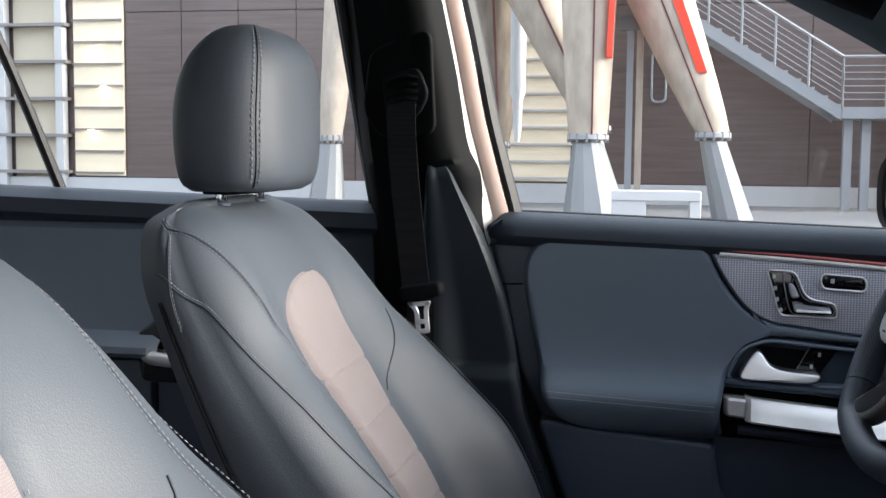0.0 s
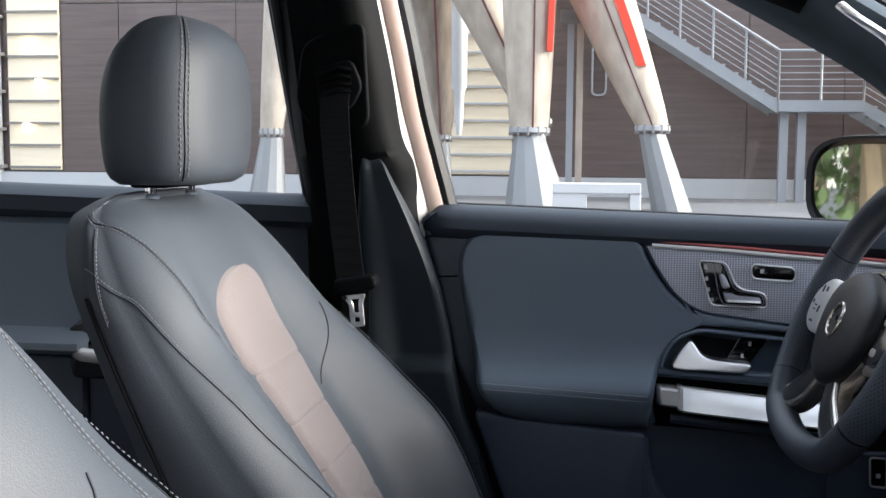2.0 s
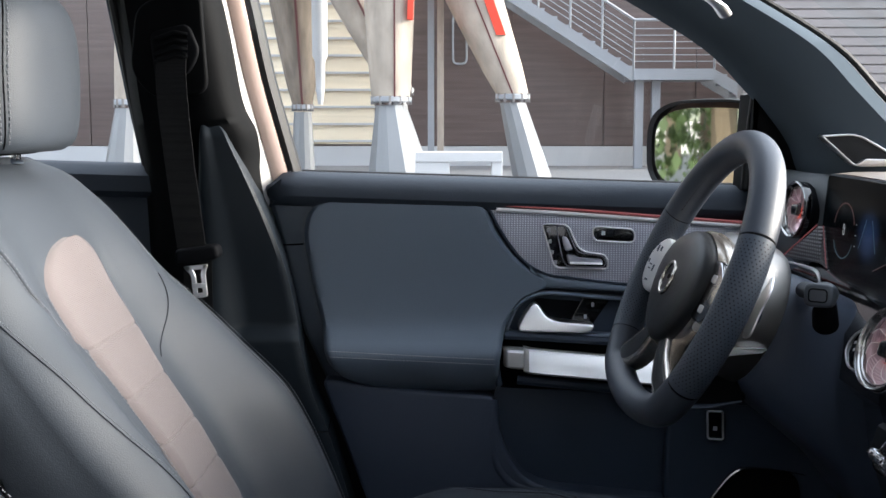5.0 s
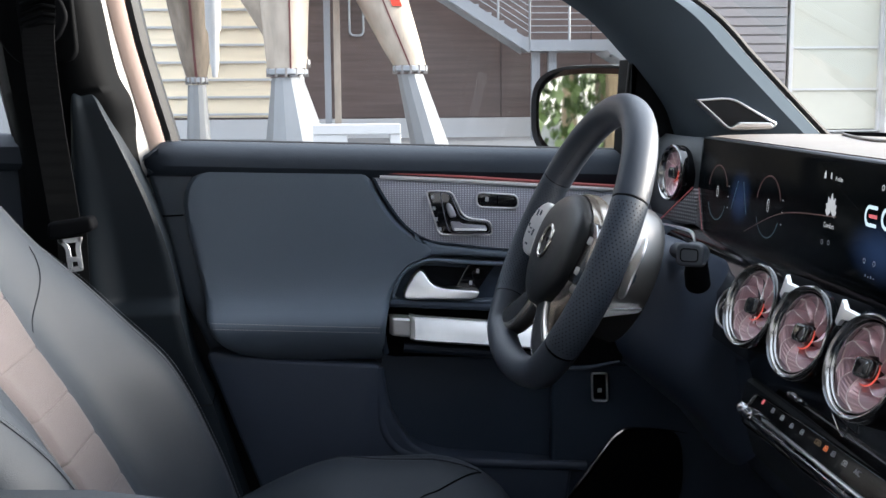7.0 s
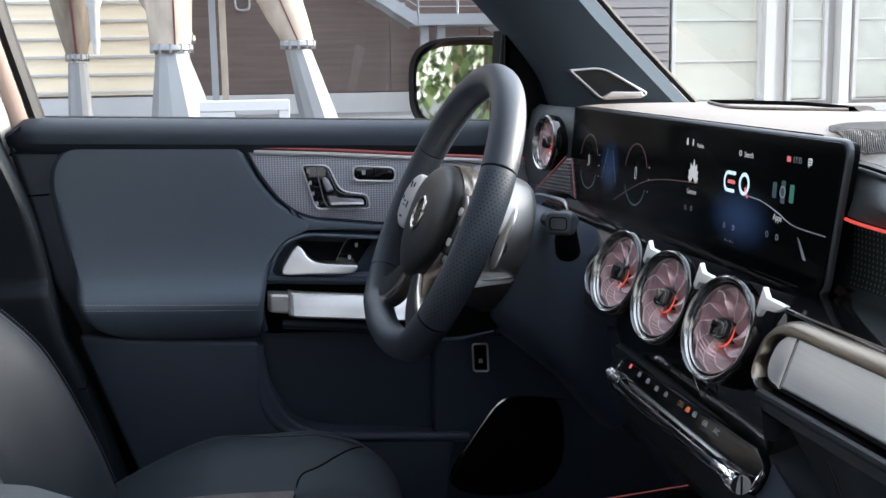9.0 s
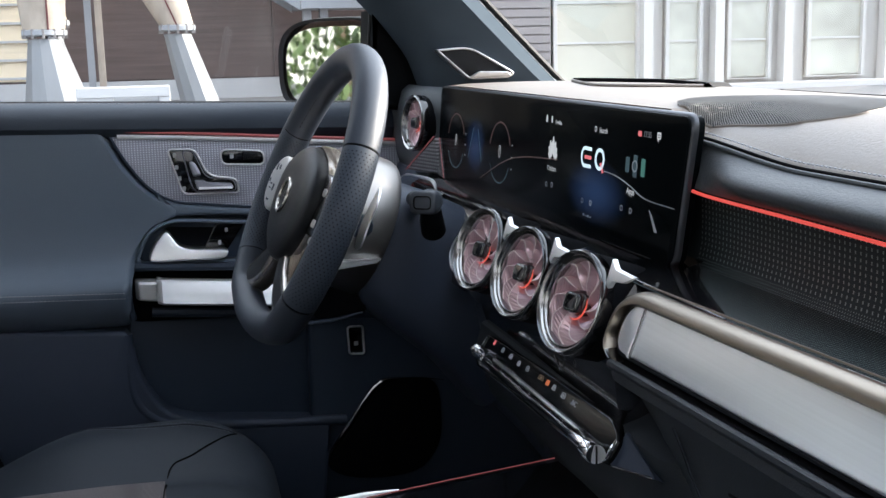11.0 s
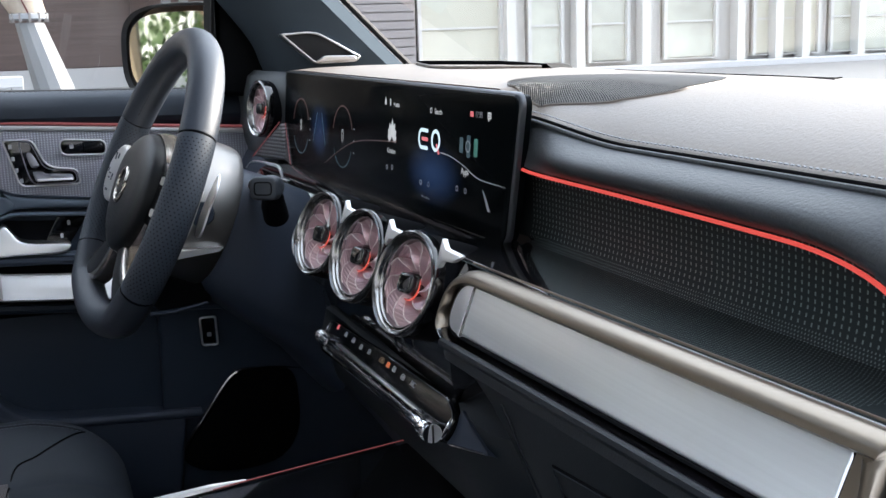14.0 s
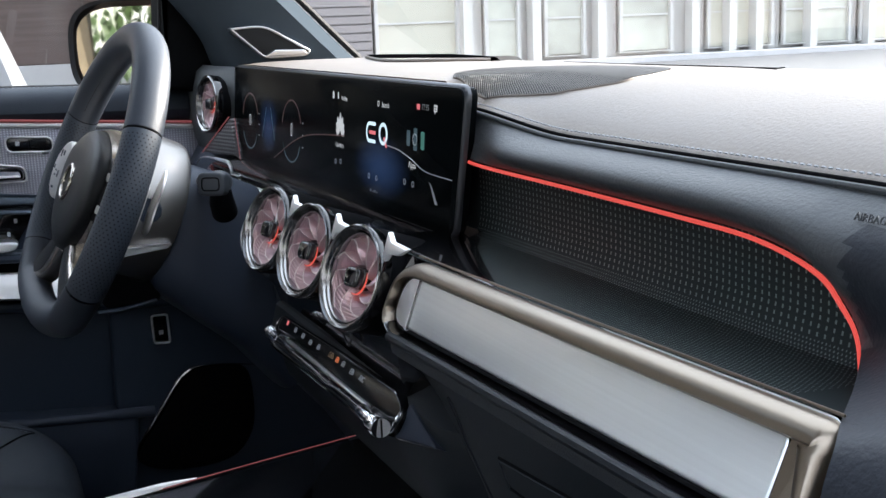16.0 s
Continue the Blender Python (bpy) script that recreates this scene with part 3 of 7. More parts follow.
hedge = thing("hedge", "clipped green hedge beside the car park", "hedge", kind="stuff", at=(-15, 3, 0))
rng = random.Random(11)
lv = bmesh.new()
for k in range(5200):
    p = Vector((rng.uniform(-0.7, 0.7), rng.uniform(-7, 7), rng.uniform(0.05, 1.0) ** 0.8 * (1.75 + 0.35 * math.sin(k * 0.7))))
    q = Euler((rng.uniform(0, 6.28), rng.uniform(0, 6.28), 0)).to_matrix()
    w = rng.uniform(0.06, 0.15)
    lv.faces.new([lv.verts.new(p + q @ Vector(v) * w) for v in ((-1, 0, 0), (0, -0.5, 0.1), (1, 0, 0), (0, 0.5, -0.1))])
part("foliage", lv, "leaf", hedge, smooth=False, weld=False)
far = thing("offview_building", "pale plastered building behind the hedge", "building", at=(-34, 6, 0))
slab((-2, -9, 0), (0, 12, 6.5), "office_white", "wall", far)
for k in range(5):
    slab((-0.05, -7.5 + k * 3.6, 1.0), (0.06, -5.5 + k * 3.6, 2.9), "pane_green", "window_pane", far)
tree(-24, 3.5, 7.5, 1)
tree(-27, -2.5, 8.5, 2)
tree(-30, 8, 8.0, 3)
tree(-17, 2.2, 6.5, 5)
tree(-10, 2.8, 5.5, 7)
tree(-12.5, 1.7, 5.5, 8)
tree(-19, -1.5, 7.0, 6)
tree(6, 42, 9, 4)

# ---- car body: roof, pillars, glass ----
car = thing("car_body", "rose gold car body with dark pillar trim and pale headliner", "car body")


def xz_loft(name, lines, mat, parent, label="", n=8, closed=True):
    """A trim piece through cross lines given from end to end."""
    rows = [[Vector(p) for p in line] for line in lines]
    k = len(rows[0])
    cols = [smooth_line([r[i] for r in rows], n) for i in range(k)]
    return part(name, sheet([[cols[i][j] for i in range(k)] for j in range(len(cols[0]))], closed=closed), mat, parent, label)


# roof panel and headliner; the tinted opening is added, unseen, to admit light
def roof_z(x, y):
    return 1.545 - 0.055 * max(0, (x + 0.55)) ** 2 * 2.2 - 0.05 * (y / 0.6) ** 2 - 0.02 * max(0, -0.9 - x)


for nm, mat, dz, lab in (("roof", "paint", 0.035, "rose gold roof"), ("headliner", "headliner", 0.0, "pale grey headliner")):
    for x0, x1, y0, y1 in ((-2.6, -0.62, -0.62, 0.62), (-0.20, -0.02, -0.62, 0.62), (-0.62, -0.20, 0.40, 0.62), (-0.62, -0.20, -0.62, -0.22)):
        rows = [[(x, y, roof_z(x, y) + dz) for y in np.linspace(y0, y1, 9)] for x in np.linspace(x0, x1, 12)]
        bm = sheet(rows)
        bmesh.ops.solidify(bm, geom=bm.faces[:], thickness=0.012)
        part(nm, bm, mat, car, lab)
rg = part("added_roof_glass", sheet([[(x, y, roof_z(x, y) + 0.03) for y in np.linspace(-0.22, 0.40, 9)] for x in np.linspace(-0.62, -0.20, 9)]), "roof_tint", car, "added roof opening with dark tinted glass to admit light")
for s in (1, -1):
    part("roof_rail", tube(smooth_line([(-2.6, s * 0.63, 1.40), (-1.6, s * 0.64, 1.465), (-0.8, s * 0.645, 1.475), (-0.35, s * 0.645, 1.43), (-0.12, s * 0.65, 1.345)], 6), 0.038, 10), "dark_trim", car, "dark roof rail trim")

# A pillar on the driver's side: trim between the door glass and the windscreen
zz = [1.05, 1.075, 1.107, 1.15, 1.175, 1.231, 1.30, 1.36]
lo_x = [0.105, 0.095, 0.083, 0.052, 0.03, -0.03, -0.148, -0.26]
hi_x = [0.315, 0.287, 0.253, 0.208, 0.182, 0.122, 0.004, -0.10]
rows = []
for z, a, b in zip(zz, lo_x, hi_x):
    y = 0.70 - 0.16 * (z - 1.05)
    rows.append([(a, y + 0.045, z), (a + 0.004, y + 0.012, z), (a + 0.02, y - 0.012, z), ((a + b) / 2, y - 0.035, z), (b - 0.035, y - 0.045, z), (b - 0.008, y - 0.03, z), (b, y - 0.005, z), (b + 0.01, y + 0.05, z), ((a + b) / 2, y + 0.07, z)])
xz_loft("pillar_trim", rows, "pillar_cloth", car, "dark grey front pillar trim")
part("windscreen_edge", tube(smooth_line([(b + 0.006, 0.70 - 0.16 * (z - 1.05) - 0.012, z) for z, b in zip(zz, hi_x)], 5), 0.0045, 8), "seal", car, "black windscreen seal")
# far-side front pillar
rows = []
for z, a, b in zip(zz, lo_x, hi_x):
    y = -(0.70 - 0.16 * (z - 1.05))
    rows.append([(a + 0.05, y - 0.045, z), (a + 0.06, y + 0.02, z), (b - 0.01, y + 0.03, z), (b + 0.01, y - 0.05, z)])
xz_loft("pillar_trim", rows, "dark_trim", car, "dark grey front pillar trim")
part("grab_handle", tube(smooth_line([(-0.095, 0.585, 1.315), (-0.08, 0.572, 1.300), (-0.045, 0.568, 1.275), (-0.030, 0.58, 1.262)], 5), 0.009, 10, flat=0.6), "satin", car, "silver grab handle end")

# windscreen, rising from the cowl to the roof
rows = []
for k in range(9):
    f = k / 8
    rows.append([(0.62 - 0.70 * f - 0.10 * (y / 0.7) ** 2 * (1 - 0.3 * f), y * (1 - 0.10 * f), 1.015 + 0.46 * f - 0.02 * (y / 0.7) ** 2) for y in np.linspace(-0.70, 0.70, 15)])
ws = part("windscreen", sheet(rows), "clear", car, "clear windscreen")
ws.visible_shadow = False
# bonnet beyond the cowl
rows = [[(x, y, 1.02 - 0.05 * (x - 0.5) - 0.25 * max(0, x - 1.1) ** 2 - 0.06 * (y / 0.8) ** 2) for y in np.linspace(-0.82, 0.82, 13)] for x in np.linspace(0.66, 1.5, 9)]
part("bonnet", sheet(rows), "paint", car, "rose gold bonnet")
part("cowl", box((0.50, -0.78, 0.94), (0.68, 0.78, 1.012), 0.01), "seal", car, "black cowl")
# tailgate, floor, sills
rows = [[(-2.6 + 0.25 * (1.4 - z) * 0, y, z) for y in (-0.62, 0, 0.62)] for z in (0.35, 1.0)]
part("tailgate", box((-2.66, -0.7, 0.3), (-2.6, 0.7, 1.0), 0.01), "dark_trim", car, "dark tailgate trim")
part("floor_pan", box((-2.6, -0.86, 0.26), (0.75, 0.86, 0.32), 0.01), "carpet", car, "black carpeted floor")
part("firewall", box((0.42, -0.80, 0.30), (0.50, 0.80, 0.95), 0.01), "carpet", car, "black carpeted bulkhead")
for s in (1, -1):
    part("sill", box((-2.4, s * 0.80 - 0.06, 0.24), (0.60, s * 0.80 + 0.06, 0.42), 0.02), "paint", car, "rose gold sill")
part("outer_shell", box((-2.5, 0.865, 0.22), (0.75, 0.895, 1.0), 0.01), "paint", car, "rose gold outer skin")

# ---- B pillar on the driver's side ----
pil = thing("centre_pillar", "dark centre pillar with belt guide and rose gold edge", "car pillar")
zz = [0.60, 0.72, 0.80, 0.90, 1.00, 1.07, 1.12, 1.16, 1.25, 1.36, 1.46]
lf = [-0.76, -0.775, -0.78, -0.785, -0.788, -0.790, -0.795, -0.80, -0.810, -0.823, -0.835]
rt = [-0.56, -0.577, -0.587, -0.605, -0.622, -0.634, -0.638, -0.655, -0.670, -0.692, -0.71]
ys = [0.72, 0.72, 0.72, 0.72, 0.718, 0.712, 0.698, 0.692, 0.688, 0.68, 0.665]
rows = []
for z, a, b, y in zip(zz, lf, rt, ys):
    up = 0.006 if z > 1.13 else 0.0
    rows.append([(a - 0.004, y + 0.075, z), (a, y + 0.045, z), (a + 0.02, y + 0.018, z), (a + 0.06, y + 0.006 + up, z), ((a + b) / 2, y + up, z), (b - 0.045, y - 0.003, z), (b - 0.016, y + 0.004, z), (b, y + 0.022, z), (b + 0.006, y + 0.06, z), ((a + b) / 2, y + 0.085, z)])
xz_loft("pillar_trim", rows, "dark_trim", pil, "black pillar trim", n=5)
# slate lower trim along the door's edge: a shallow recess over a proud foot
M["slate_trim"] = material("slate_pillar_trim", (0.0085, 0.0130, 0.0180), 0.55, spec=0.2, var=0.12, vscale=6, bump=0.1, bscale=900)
trim_l = spl([0.45, 0.60, 0.80, 0.90, 1.00, 1.10, 1.15], [-0.66, -0.68, -0.70, -0.705, -0.702, -0.698, -0.696])
trim_r = spl([0.45, 0.60, 0.6416, 0.714, 0.77, 0.84, 0.895, 0.951, 1.0036, 1.06, 1.095, 1.15], [-0.452, -0.497, -0.5086, -0.530, -0.552, -0.568, -0.578, -0.591, -0.609, -0.634, -0.651, -0.676])


def moulded(name, zs, label):
    rows = []
    for z in zs:
        l, r = trim_l(z), trim_r(z)
        top = ss(1.105, 1.142, z)
        r -= 0.016 * max(0.0, (z - 1.115) / 0.027) ** 2 if z > 1.115 else 0.0
        ring = [(l - 0.002, 0.745, z)]
        for i in range(23):
            a = i / 22
            x = l + (r - l) * a
            rec = 0.020 * ss(0.20, 0.50, a) * ss(0.838, 0.860, z) * (1 - 0.8 * ss(0.88, 1.02, z))
            edge = 0.004 * max(0.0, (a - 0.95) / 0.05) ** 2 + 0.010 * max(0.0, (0.12 - a) / 0.12) ** 2
            ring.append((x, 0.683 + rec + edge + 0.020 * top ** 2 + 0.004 * ss(0.80, 0.70, z), z))
        ring.append((r - 0.004, 0.760, z))
        rows.append(ring)
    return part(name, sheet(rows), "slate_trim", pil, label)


moulded("lower_trim", list(np.linspace(0.7145, 0.82, 8)) + list(np.linspace(0.826, 0.89, 18)) + list(np.linspace(0.90, 1.10, 14)) + list(np.linspace(1.108, 1.1425, 10)), "dark slate lower pillar trim")
moulded("foot_trim", list(np.linspace(0.45, 0.712, 10)), "dark slate sill trim")
# painted door aperture: edge with its highlight as pale colour, rose gold band, black seal
def edge_band(name, off0, off1, y0, y1, mat, label, zs=(0.99, 1.05, 1.13, 1.20, 1.30, 1.42)):
    bx = spl([1.0, 1.05, 1.12, 1.16, 1.25, 1.36, 1.46], [-0.625, -0.633, -0.651, -0.664, -0.682, -0.706, -0.73])
    rows = []
    for z in zs:
        x = bx(z)
        f = 1.0
        rows.append([(x + off0, y0, z), (x + (off0 + off1) / 2, (y0 + y1) / 2 - 0.004, z), (x + off0 + (off1 - off0) * f, y1, z), (x + off0 + (off1 - off0) * f, y1 + 0.02, z), (x + off0, y0 + 0.03, z)])
    return xz_loft(name, rows, mat, pil, label, n=4)


M["flange"] = material("highlit_body_flange", (0.36, 0.35, 0.34), 0.6, spec=0.4, var=0.05, vscale=20, coat=0.1)
edge_band("door_flange", -0.006, 0.018, 0.752, 0.775, "flange", "lacquered door flange, its highlight put into a pale colour")
edge_band("painted_edge", 0.019, 0.041, 0.776, 0.785, "paint", "rose gold painted edge")
edge_band("door_seal", 0.042, 0.058, 0.786, 0.795, "seal", "black rubber seal")
# belt guide panel
g = rounded([(-0.775, 1.285), (-0.690, 1.315), (-0.682, 1.17), (-0.755, 1.163), (-0.786, 1.20)], [0.02, 0.02, 0.02, 0.02, 0.02])
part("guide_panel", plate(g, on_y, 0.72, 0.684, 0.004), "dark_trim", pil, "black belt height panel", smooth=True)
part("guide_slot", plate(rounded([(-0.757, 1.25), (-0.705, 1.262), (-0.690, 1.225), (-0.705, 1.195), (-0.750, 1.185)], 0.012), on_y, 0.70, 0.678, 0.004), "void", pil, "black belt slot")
for k in range(4):
    part("guide_rib", tube([(-0.748, 0.675, 1.240 - k * 0.010), (-0.722, 0.672, 1.249 - k * 0.010), (-0.706, 0.676, 1.246 - k * 0.010)], 0.0032, 8), "dark_trim", pil)

part("door_gap", box((-0.70, 0.79, 0.40), (-0.46, 0.862, 0.985), 0.004), "seal", pil, "black door gap")

# ---- seat belt ----
belt = thing("seat_belt", "black seat belt hanging with its steel tongue", "seat belt")
rows = []
for z, xa, xb, y in ((1.235, -0.742, -0.706, 0.677), (1.19, -0.747, -0.707, 0.668), (1.10, -0.738, -0.699, 0.660), (1.0, -0.725, -0.687, 0.655), (0.955, -0.719, -0.681, 0.654)):
    rows.append([(xa, y, z), (xb, y, z), (xb, y + 0.0016, z), (xa, y + 0.0016, z)])
xz_loft("webbing", rows, "belt", belt, "black woven webbing", n=5)
part("webbing_back", box((-0.716, 0.664, 0.70), (-0.678, 0.6656, 0.97), 0), "belt", belt, "black woven webbing")
part("tongue_grip", plate(rounded([(-0.722, 0.968), (-0.667, 0.975), (-0.663, 0.958), (-0.690, 0.949), (-0.722, 0.946)], 0.007), on_y, 0.668, 0.640, 0.005), "void", belt, "black tongue grip")
tg = rounded([(-0.714, 0.945), (-0.680, 0.949), (-0.684, 0.936), (-0.681, 0.905), (-0.700, 0.903), (-0.703, 0.934)], 0.004)
part("tongue", frame_ring(tg, 0.0062, on_y, 0.653, 0.650, 0.0006), "satin", belt, "bare steel tongue")
part("tongue_bar", box((-0.702, 0.6495, 0.917), (-0.683, 0.653, 0.923), 0.0006), "satin", belt, "bare steel tongue")

# ---- driver's door ----
door = thing("front_door", "closed front car door with black leather trim and silver pull", "car door")


def belt_z(x):
    return 1.0445 - 0.031 * (x + 0.105)


rows = []
for x in np.linspace(-0.622, 0.13, 34):
    e = max(0.0, 1 - ((x + 0.622) / 0.03)) if x < -0.592 else 0.0
    d, zc = 0.02 * e ** 2, belt_z(x)
    rows.append([(x, 0.83, zc + 0.002 - d), (x, 0.80, zc + 0.004 - d), (x, 0.775, zc + 0.003 - d), (x, 0.757, zc - 0.004 - d), (x, 0.747 + d, zc - 0.016), (x, 0.745 + d, zc - 0.028), (x, 0.752 + d, zc - 0.038), (x, 0.765, zc - 0.046), (x, 0.80, zc - 0.05)])
part("belt_pad", sheet(rows, closed=True), "belt_leather", door, "black leather window sill pad")
part("pad_stitching", stitches([[(x, 0.786, belt_z(x) + 0.0036) for x in np.linspace(-0.60, 0.10, 40)]], (0, -0.3, 1)), "stitch", door, "grey stitching", smooth=False)
part("window_seal", sheet([[(x, 0.822, 1.02), (x, 0.822, belt_z(x) + 0.0035), (x, 0.824, belt_z(x) + 0.005), (x, 0.832, belt_z(x) + 0.005), (x, 0.834, 1.02)] for x in np.linspace(-0.61, 0.10, 12)], closed=True), "seal", door, "black window seal")
card = rounded([(-0.618, 1.045), (0.16, 1.02), (0.16, 0.42), (-0.41, 0.42), (-0.47, 0.60), (-0.540, 0.78), (-0.570, 0.842), (-0.602, 0.962)], 0.012)
part("door_card", plate(card, on_y, 0.84, 0.772, 0.006), "plastic", door, "black door card")
# flank beside the insert
fl = rounded([(-0.620, 1.03), (-0.30, 1.025), (-0.30, 0.90), (-0.30, 0.742), (-0.528, 0.742), (-0.573, 0.842), (-0.602, 0.962)], 0.01)
M["flank_leather"] = material("flank_leather", (0.052, 0.064, 0.080), 0.5, spec=0.35, var=0.08, vscale=5, bump=0.15, bscale=1000, kind="cells")
part("card_flank", plate(fl, on_y, 0.78, 0.760, 0.008), "flank_leather", door, "dark grey moulded flank")
part("card_step", tube([(-0.604, 0.760, 0.9615), (-0.570, 0.7585, 0.963)], 0.0012, 6), "void", door, "black joint")

# padded insert that swells into the armrest
xl = spl([0.757, 0.765, 0.775, 0.791, 0.811, 0.843, 0.907, 0.97, 0.994, 1.010, 1.020, 1.026, 1.029], [-0.44, -0.475, -0.505, -0.524, -0.535, -0.542, -0.558, -0.569, -0.567, -0.560, -0.549, -0.530, -0.505])
xr = spl([0.757, 0.766, 0.814, 0.853, 0.878, 0.893, 0.902, 0.914, 0.925, 0.945, 0.980, 1.018, 1.029], [-0.299, -0.298, -0.294, -0.284, -0.266, -0.250, -0.225, -0.222, -0.245, -0.270, -0.297, -0.314, -0.318])
yd = spl([0.757, 0.762, 0.772, 0.79, 0.812, 0.824, 0.835, 0.850, 0.875, 0.92, 1.0, 1.029], [0.748, 0.738, 0.726, 0.712, 0.7035, 0.709, 0.722, 0.737, 0.745, 0.748, 0.748, 0.751])


def ins_p(a, z):
    l, r = xl(z), xr(z)
    x = l + (r - l) * a
    d = min(x - l, r - x)
    e = max(0.0, 1 - d / 0.010)
    return Vector((x, yd(z) + 0.014 * e ** 2, z))


cols = [0, 0.008, 0.018, 0.03, 0.05, 0.1, 0.2, 0.3, 0.4, 0.5, 0.6, 0.7, 0.8, 0.9, 0.95, 0.97, 0.982, 0.992, 1]
rows = [[ins_p(a, z) for a in cols] for z in np.concatenate([np.linspace(0.757, 0.86, 26), np.linspace(0.866, 1.0, 22), np.linspace(1.004, 1.029, 10)])]
part("padded_insert", sheet(rows), "door_leather", door, "charcoal leather insert and armrest")
part("armrest_stitching", stitches([[ins_p(a, 0.8215 - 0.011 * a + dz) for a in np.linspace(0.015, 0.985, 40)] for dz in (0.0, -0.0075)], (0, -1, 0.25), 0.0032, 0.0018, 0.0005), "pale_thread", door, "twin grey stitching", smooth=False)

# switch panel with light strip
low = smooth_line([(-0.312, 1.014), (-0.294, 0.980), (-0.266, 0.942), (-0.233, 0.921), (-0.190, 0.914), (-0.110, 0.905), (0.02, 0.895), (0.09, 0.892)], 6)
outl = [Vector((p[0], p[1])) for p in low] + [Vector((0.09, 0.988)), Vector((-0.02, 0.996)), Vector((-0.10, 1.002)), Vector((-0.20, 1.0095)), Vector((-0.305, 1.0165))]
part("switch_panel", plate(outl, on_y, 0.775, 0.754, 0.004), "ribbed", door, "ribbed dark metal switch panel")
part("panel_rim", frame_ring(outl, 0.0035, on_y, 0.772, 0.7525, 0.001), "plastic", door, "dark panel rim")
part("light_strip", tube(smooth_line([(-0.308, 0.7500, 1.0195), (-0.20, 0.7495, 1.013), (-0.10, 0.7490, 1.0055), (0.09, 0.7490, 0.992)], 6), 0.0019, 8), "red_dim", door, "dim red light strip")
part("chrome_strip", tube(smooth_line([(-0.300, 0.7515, 1.0125), (-0.20, 0.7515, 1.0065), (-0.10, 0.7515, 0.9995), (0.09, 0.7515, 0.986)], 6), 0.0034, 10, flat=0.6, ref=(0, 1, 0)), "knob_silver", door, "satin metal strip")
# band under the switch panel
band = [Vector((p[0], p[1] - 0.0005)) for p in low[14:]] + [Vector((0.09, 0.880)), Vector((-0.06, 0.893)), Vector((-0.12, 0.897)), Vector((-0.20, 0.902)), Vector((-0.235, 0.902))]
part("lower_band", plate(band, on_y, 0.78, 0.748, 0.004), "door_leather", door, "charcoal leather band")
# seat adjuster
def up_y(u, v, w):      # like on_y, leaning back a little
    return (u, w + 0.30 * (v - (0.955 if v > 0.90 else 0.862)), v)


sa = rounded([(-0.238, 0.9935), (-0.200, 0.9925), (-0.184, 0.956), (-0.146, 0.9505), (-0.143, 0.929), (-0.220, 0.9305)], [0.008, 0.009, 0.012, 0.009, 0.008, 0.01], 5)
part("adjuster_bezel", tube([(p.x, 0.7492, p.y) for p in inset(sa, 0.001)], 0.0012, 8, closed=True, ref=(0, 1, 0)), "satin", door, "chrome bezel")
part("adjuster_base", plate(inset(sa, 0.0026), on_y, 0.756, 0.7515, 0.0008), "piano", door, "black switch base")
M["switch_grey"] = material("switch_grey", (0.30, 0.30, 0.34), 0.38, metal=0.6, var=0.08, vscale=40, rvar=0.05)
lo = rounded([(-0.2175, 0.9900), (-0.2035, 0.9895), (-0.1880, 0.9525), (-0.1500, 0.9478), (-0.1475, 0.9325), (-0.2035, 0.9335), (-0.2090, 0.9480)], [0.006, 0.007, 0.010, 0.007, 0.007, 0.007, 0.01], 5)
part("switch_outline", tube([(p.x, 0.7506, p.y) for p in lo], 0.0008, 6, closed=True, ref=(0, 1, 0)), "switch_grey", door, "thin grey outline")
l1 = rounded([(-0.2145, 0.9868), (-0.2060, 0.9862), (-0.1935, 0.9565), (-0.2040, 0.9545)], 0.0035)
part("back_switch", plate(l1, up_y, 0.752, 0.7455, 0.003), "switch_grey", door, "grey metal seat switch")
part("switch_tip", plate(rounded([(-0.2135, 0.9862), (-0.2065, 0.9858), (-0.2050, 0.9820), (-0.2120, 0.9822)], 0.0015), up_y, 0.750, 0.7448, 0.001), "satin", door, "bright switch tip")
l2 = rounded([(-0.2035, 0.9500), (-0.1905, 0.9490), (-0.1875, 0.9465), (-0.1540, 0.9440), (-0.1520, 0.9365), (-0.2000, 0.9370)], 0.003)
part("cushion_switch", plate(l2, up_y, 0.752, 0.7440, 0.003), "switch_grey", door, "grey metal seat switch")
part("switch_edge", plate(rounded([(-0.1985, 0.9412), (-0.1550, 0.9402), (-0.1535, 0.9372), (-0.1985, 0.9376)], 0.001), up_y, 0.750, 0.7432, 0.0008), "satin", door, "bright switch edge")
for k, (x, z) in enumerate(((-0.2275, 0.984), (-0.2255, 0.968), (-0.2225, 0.953), (-0.2175, 0.939))):
    part("memory_mark", plate(rounded([(x - 0.0022, z - 0.0028), (x + 0.0022, z - 0.0028), (x + 0.0022, z + 0.0028), (x - 0.0022, z + 0.0028)], 0.0008), on_y, 0.752, 0.7509, 0.0001), "grey_print", door, "pale mark", smooth=False)
mb = rounded([(-0.168, 0.9905), (-0.108, 0.9865), (-0.107, 0.9655), (-0.167, 0.9685)], 0.0104, 7)
part("heater_bezel", tube([(p.x, 0.7492, p.y) for p in inset(mb, 0.001)], 0.0012, 8, closed=True, ref=(0, 1, 0)), "satin", door, "chrome bezel")
part("heater_button", plate(inset(mb, 0.0020), on_y, 0.756, 0.7500, 0.001), "piano", door, "black seat heater button")
part("heater_mark", plate(rounded([(-0.1545, 0.977), (-0.1495, 0.977), (-0.1495, 0.983), (-0.1545, 0.983)], 0.001), on_y, 0.751, 0.7492, 0.0001), "grey_print", door, "pale seat symbol", smooth=False)
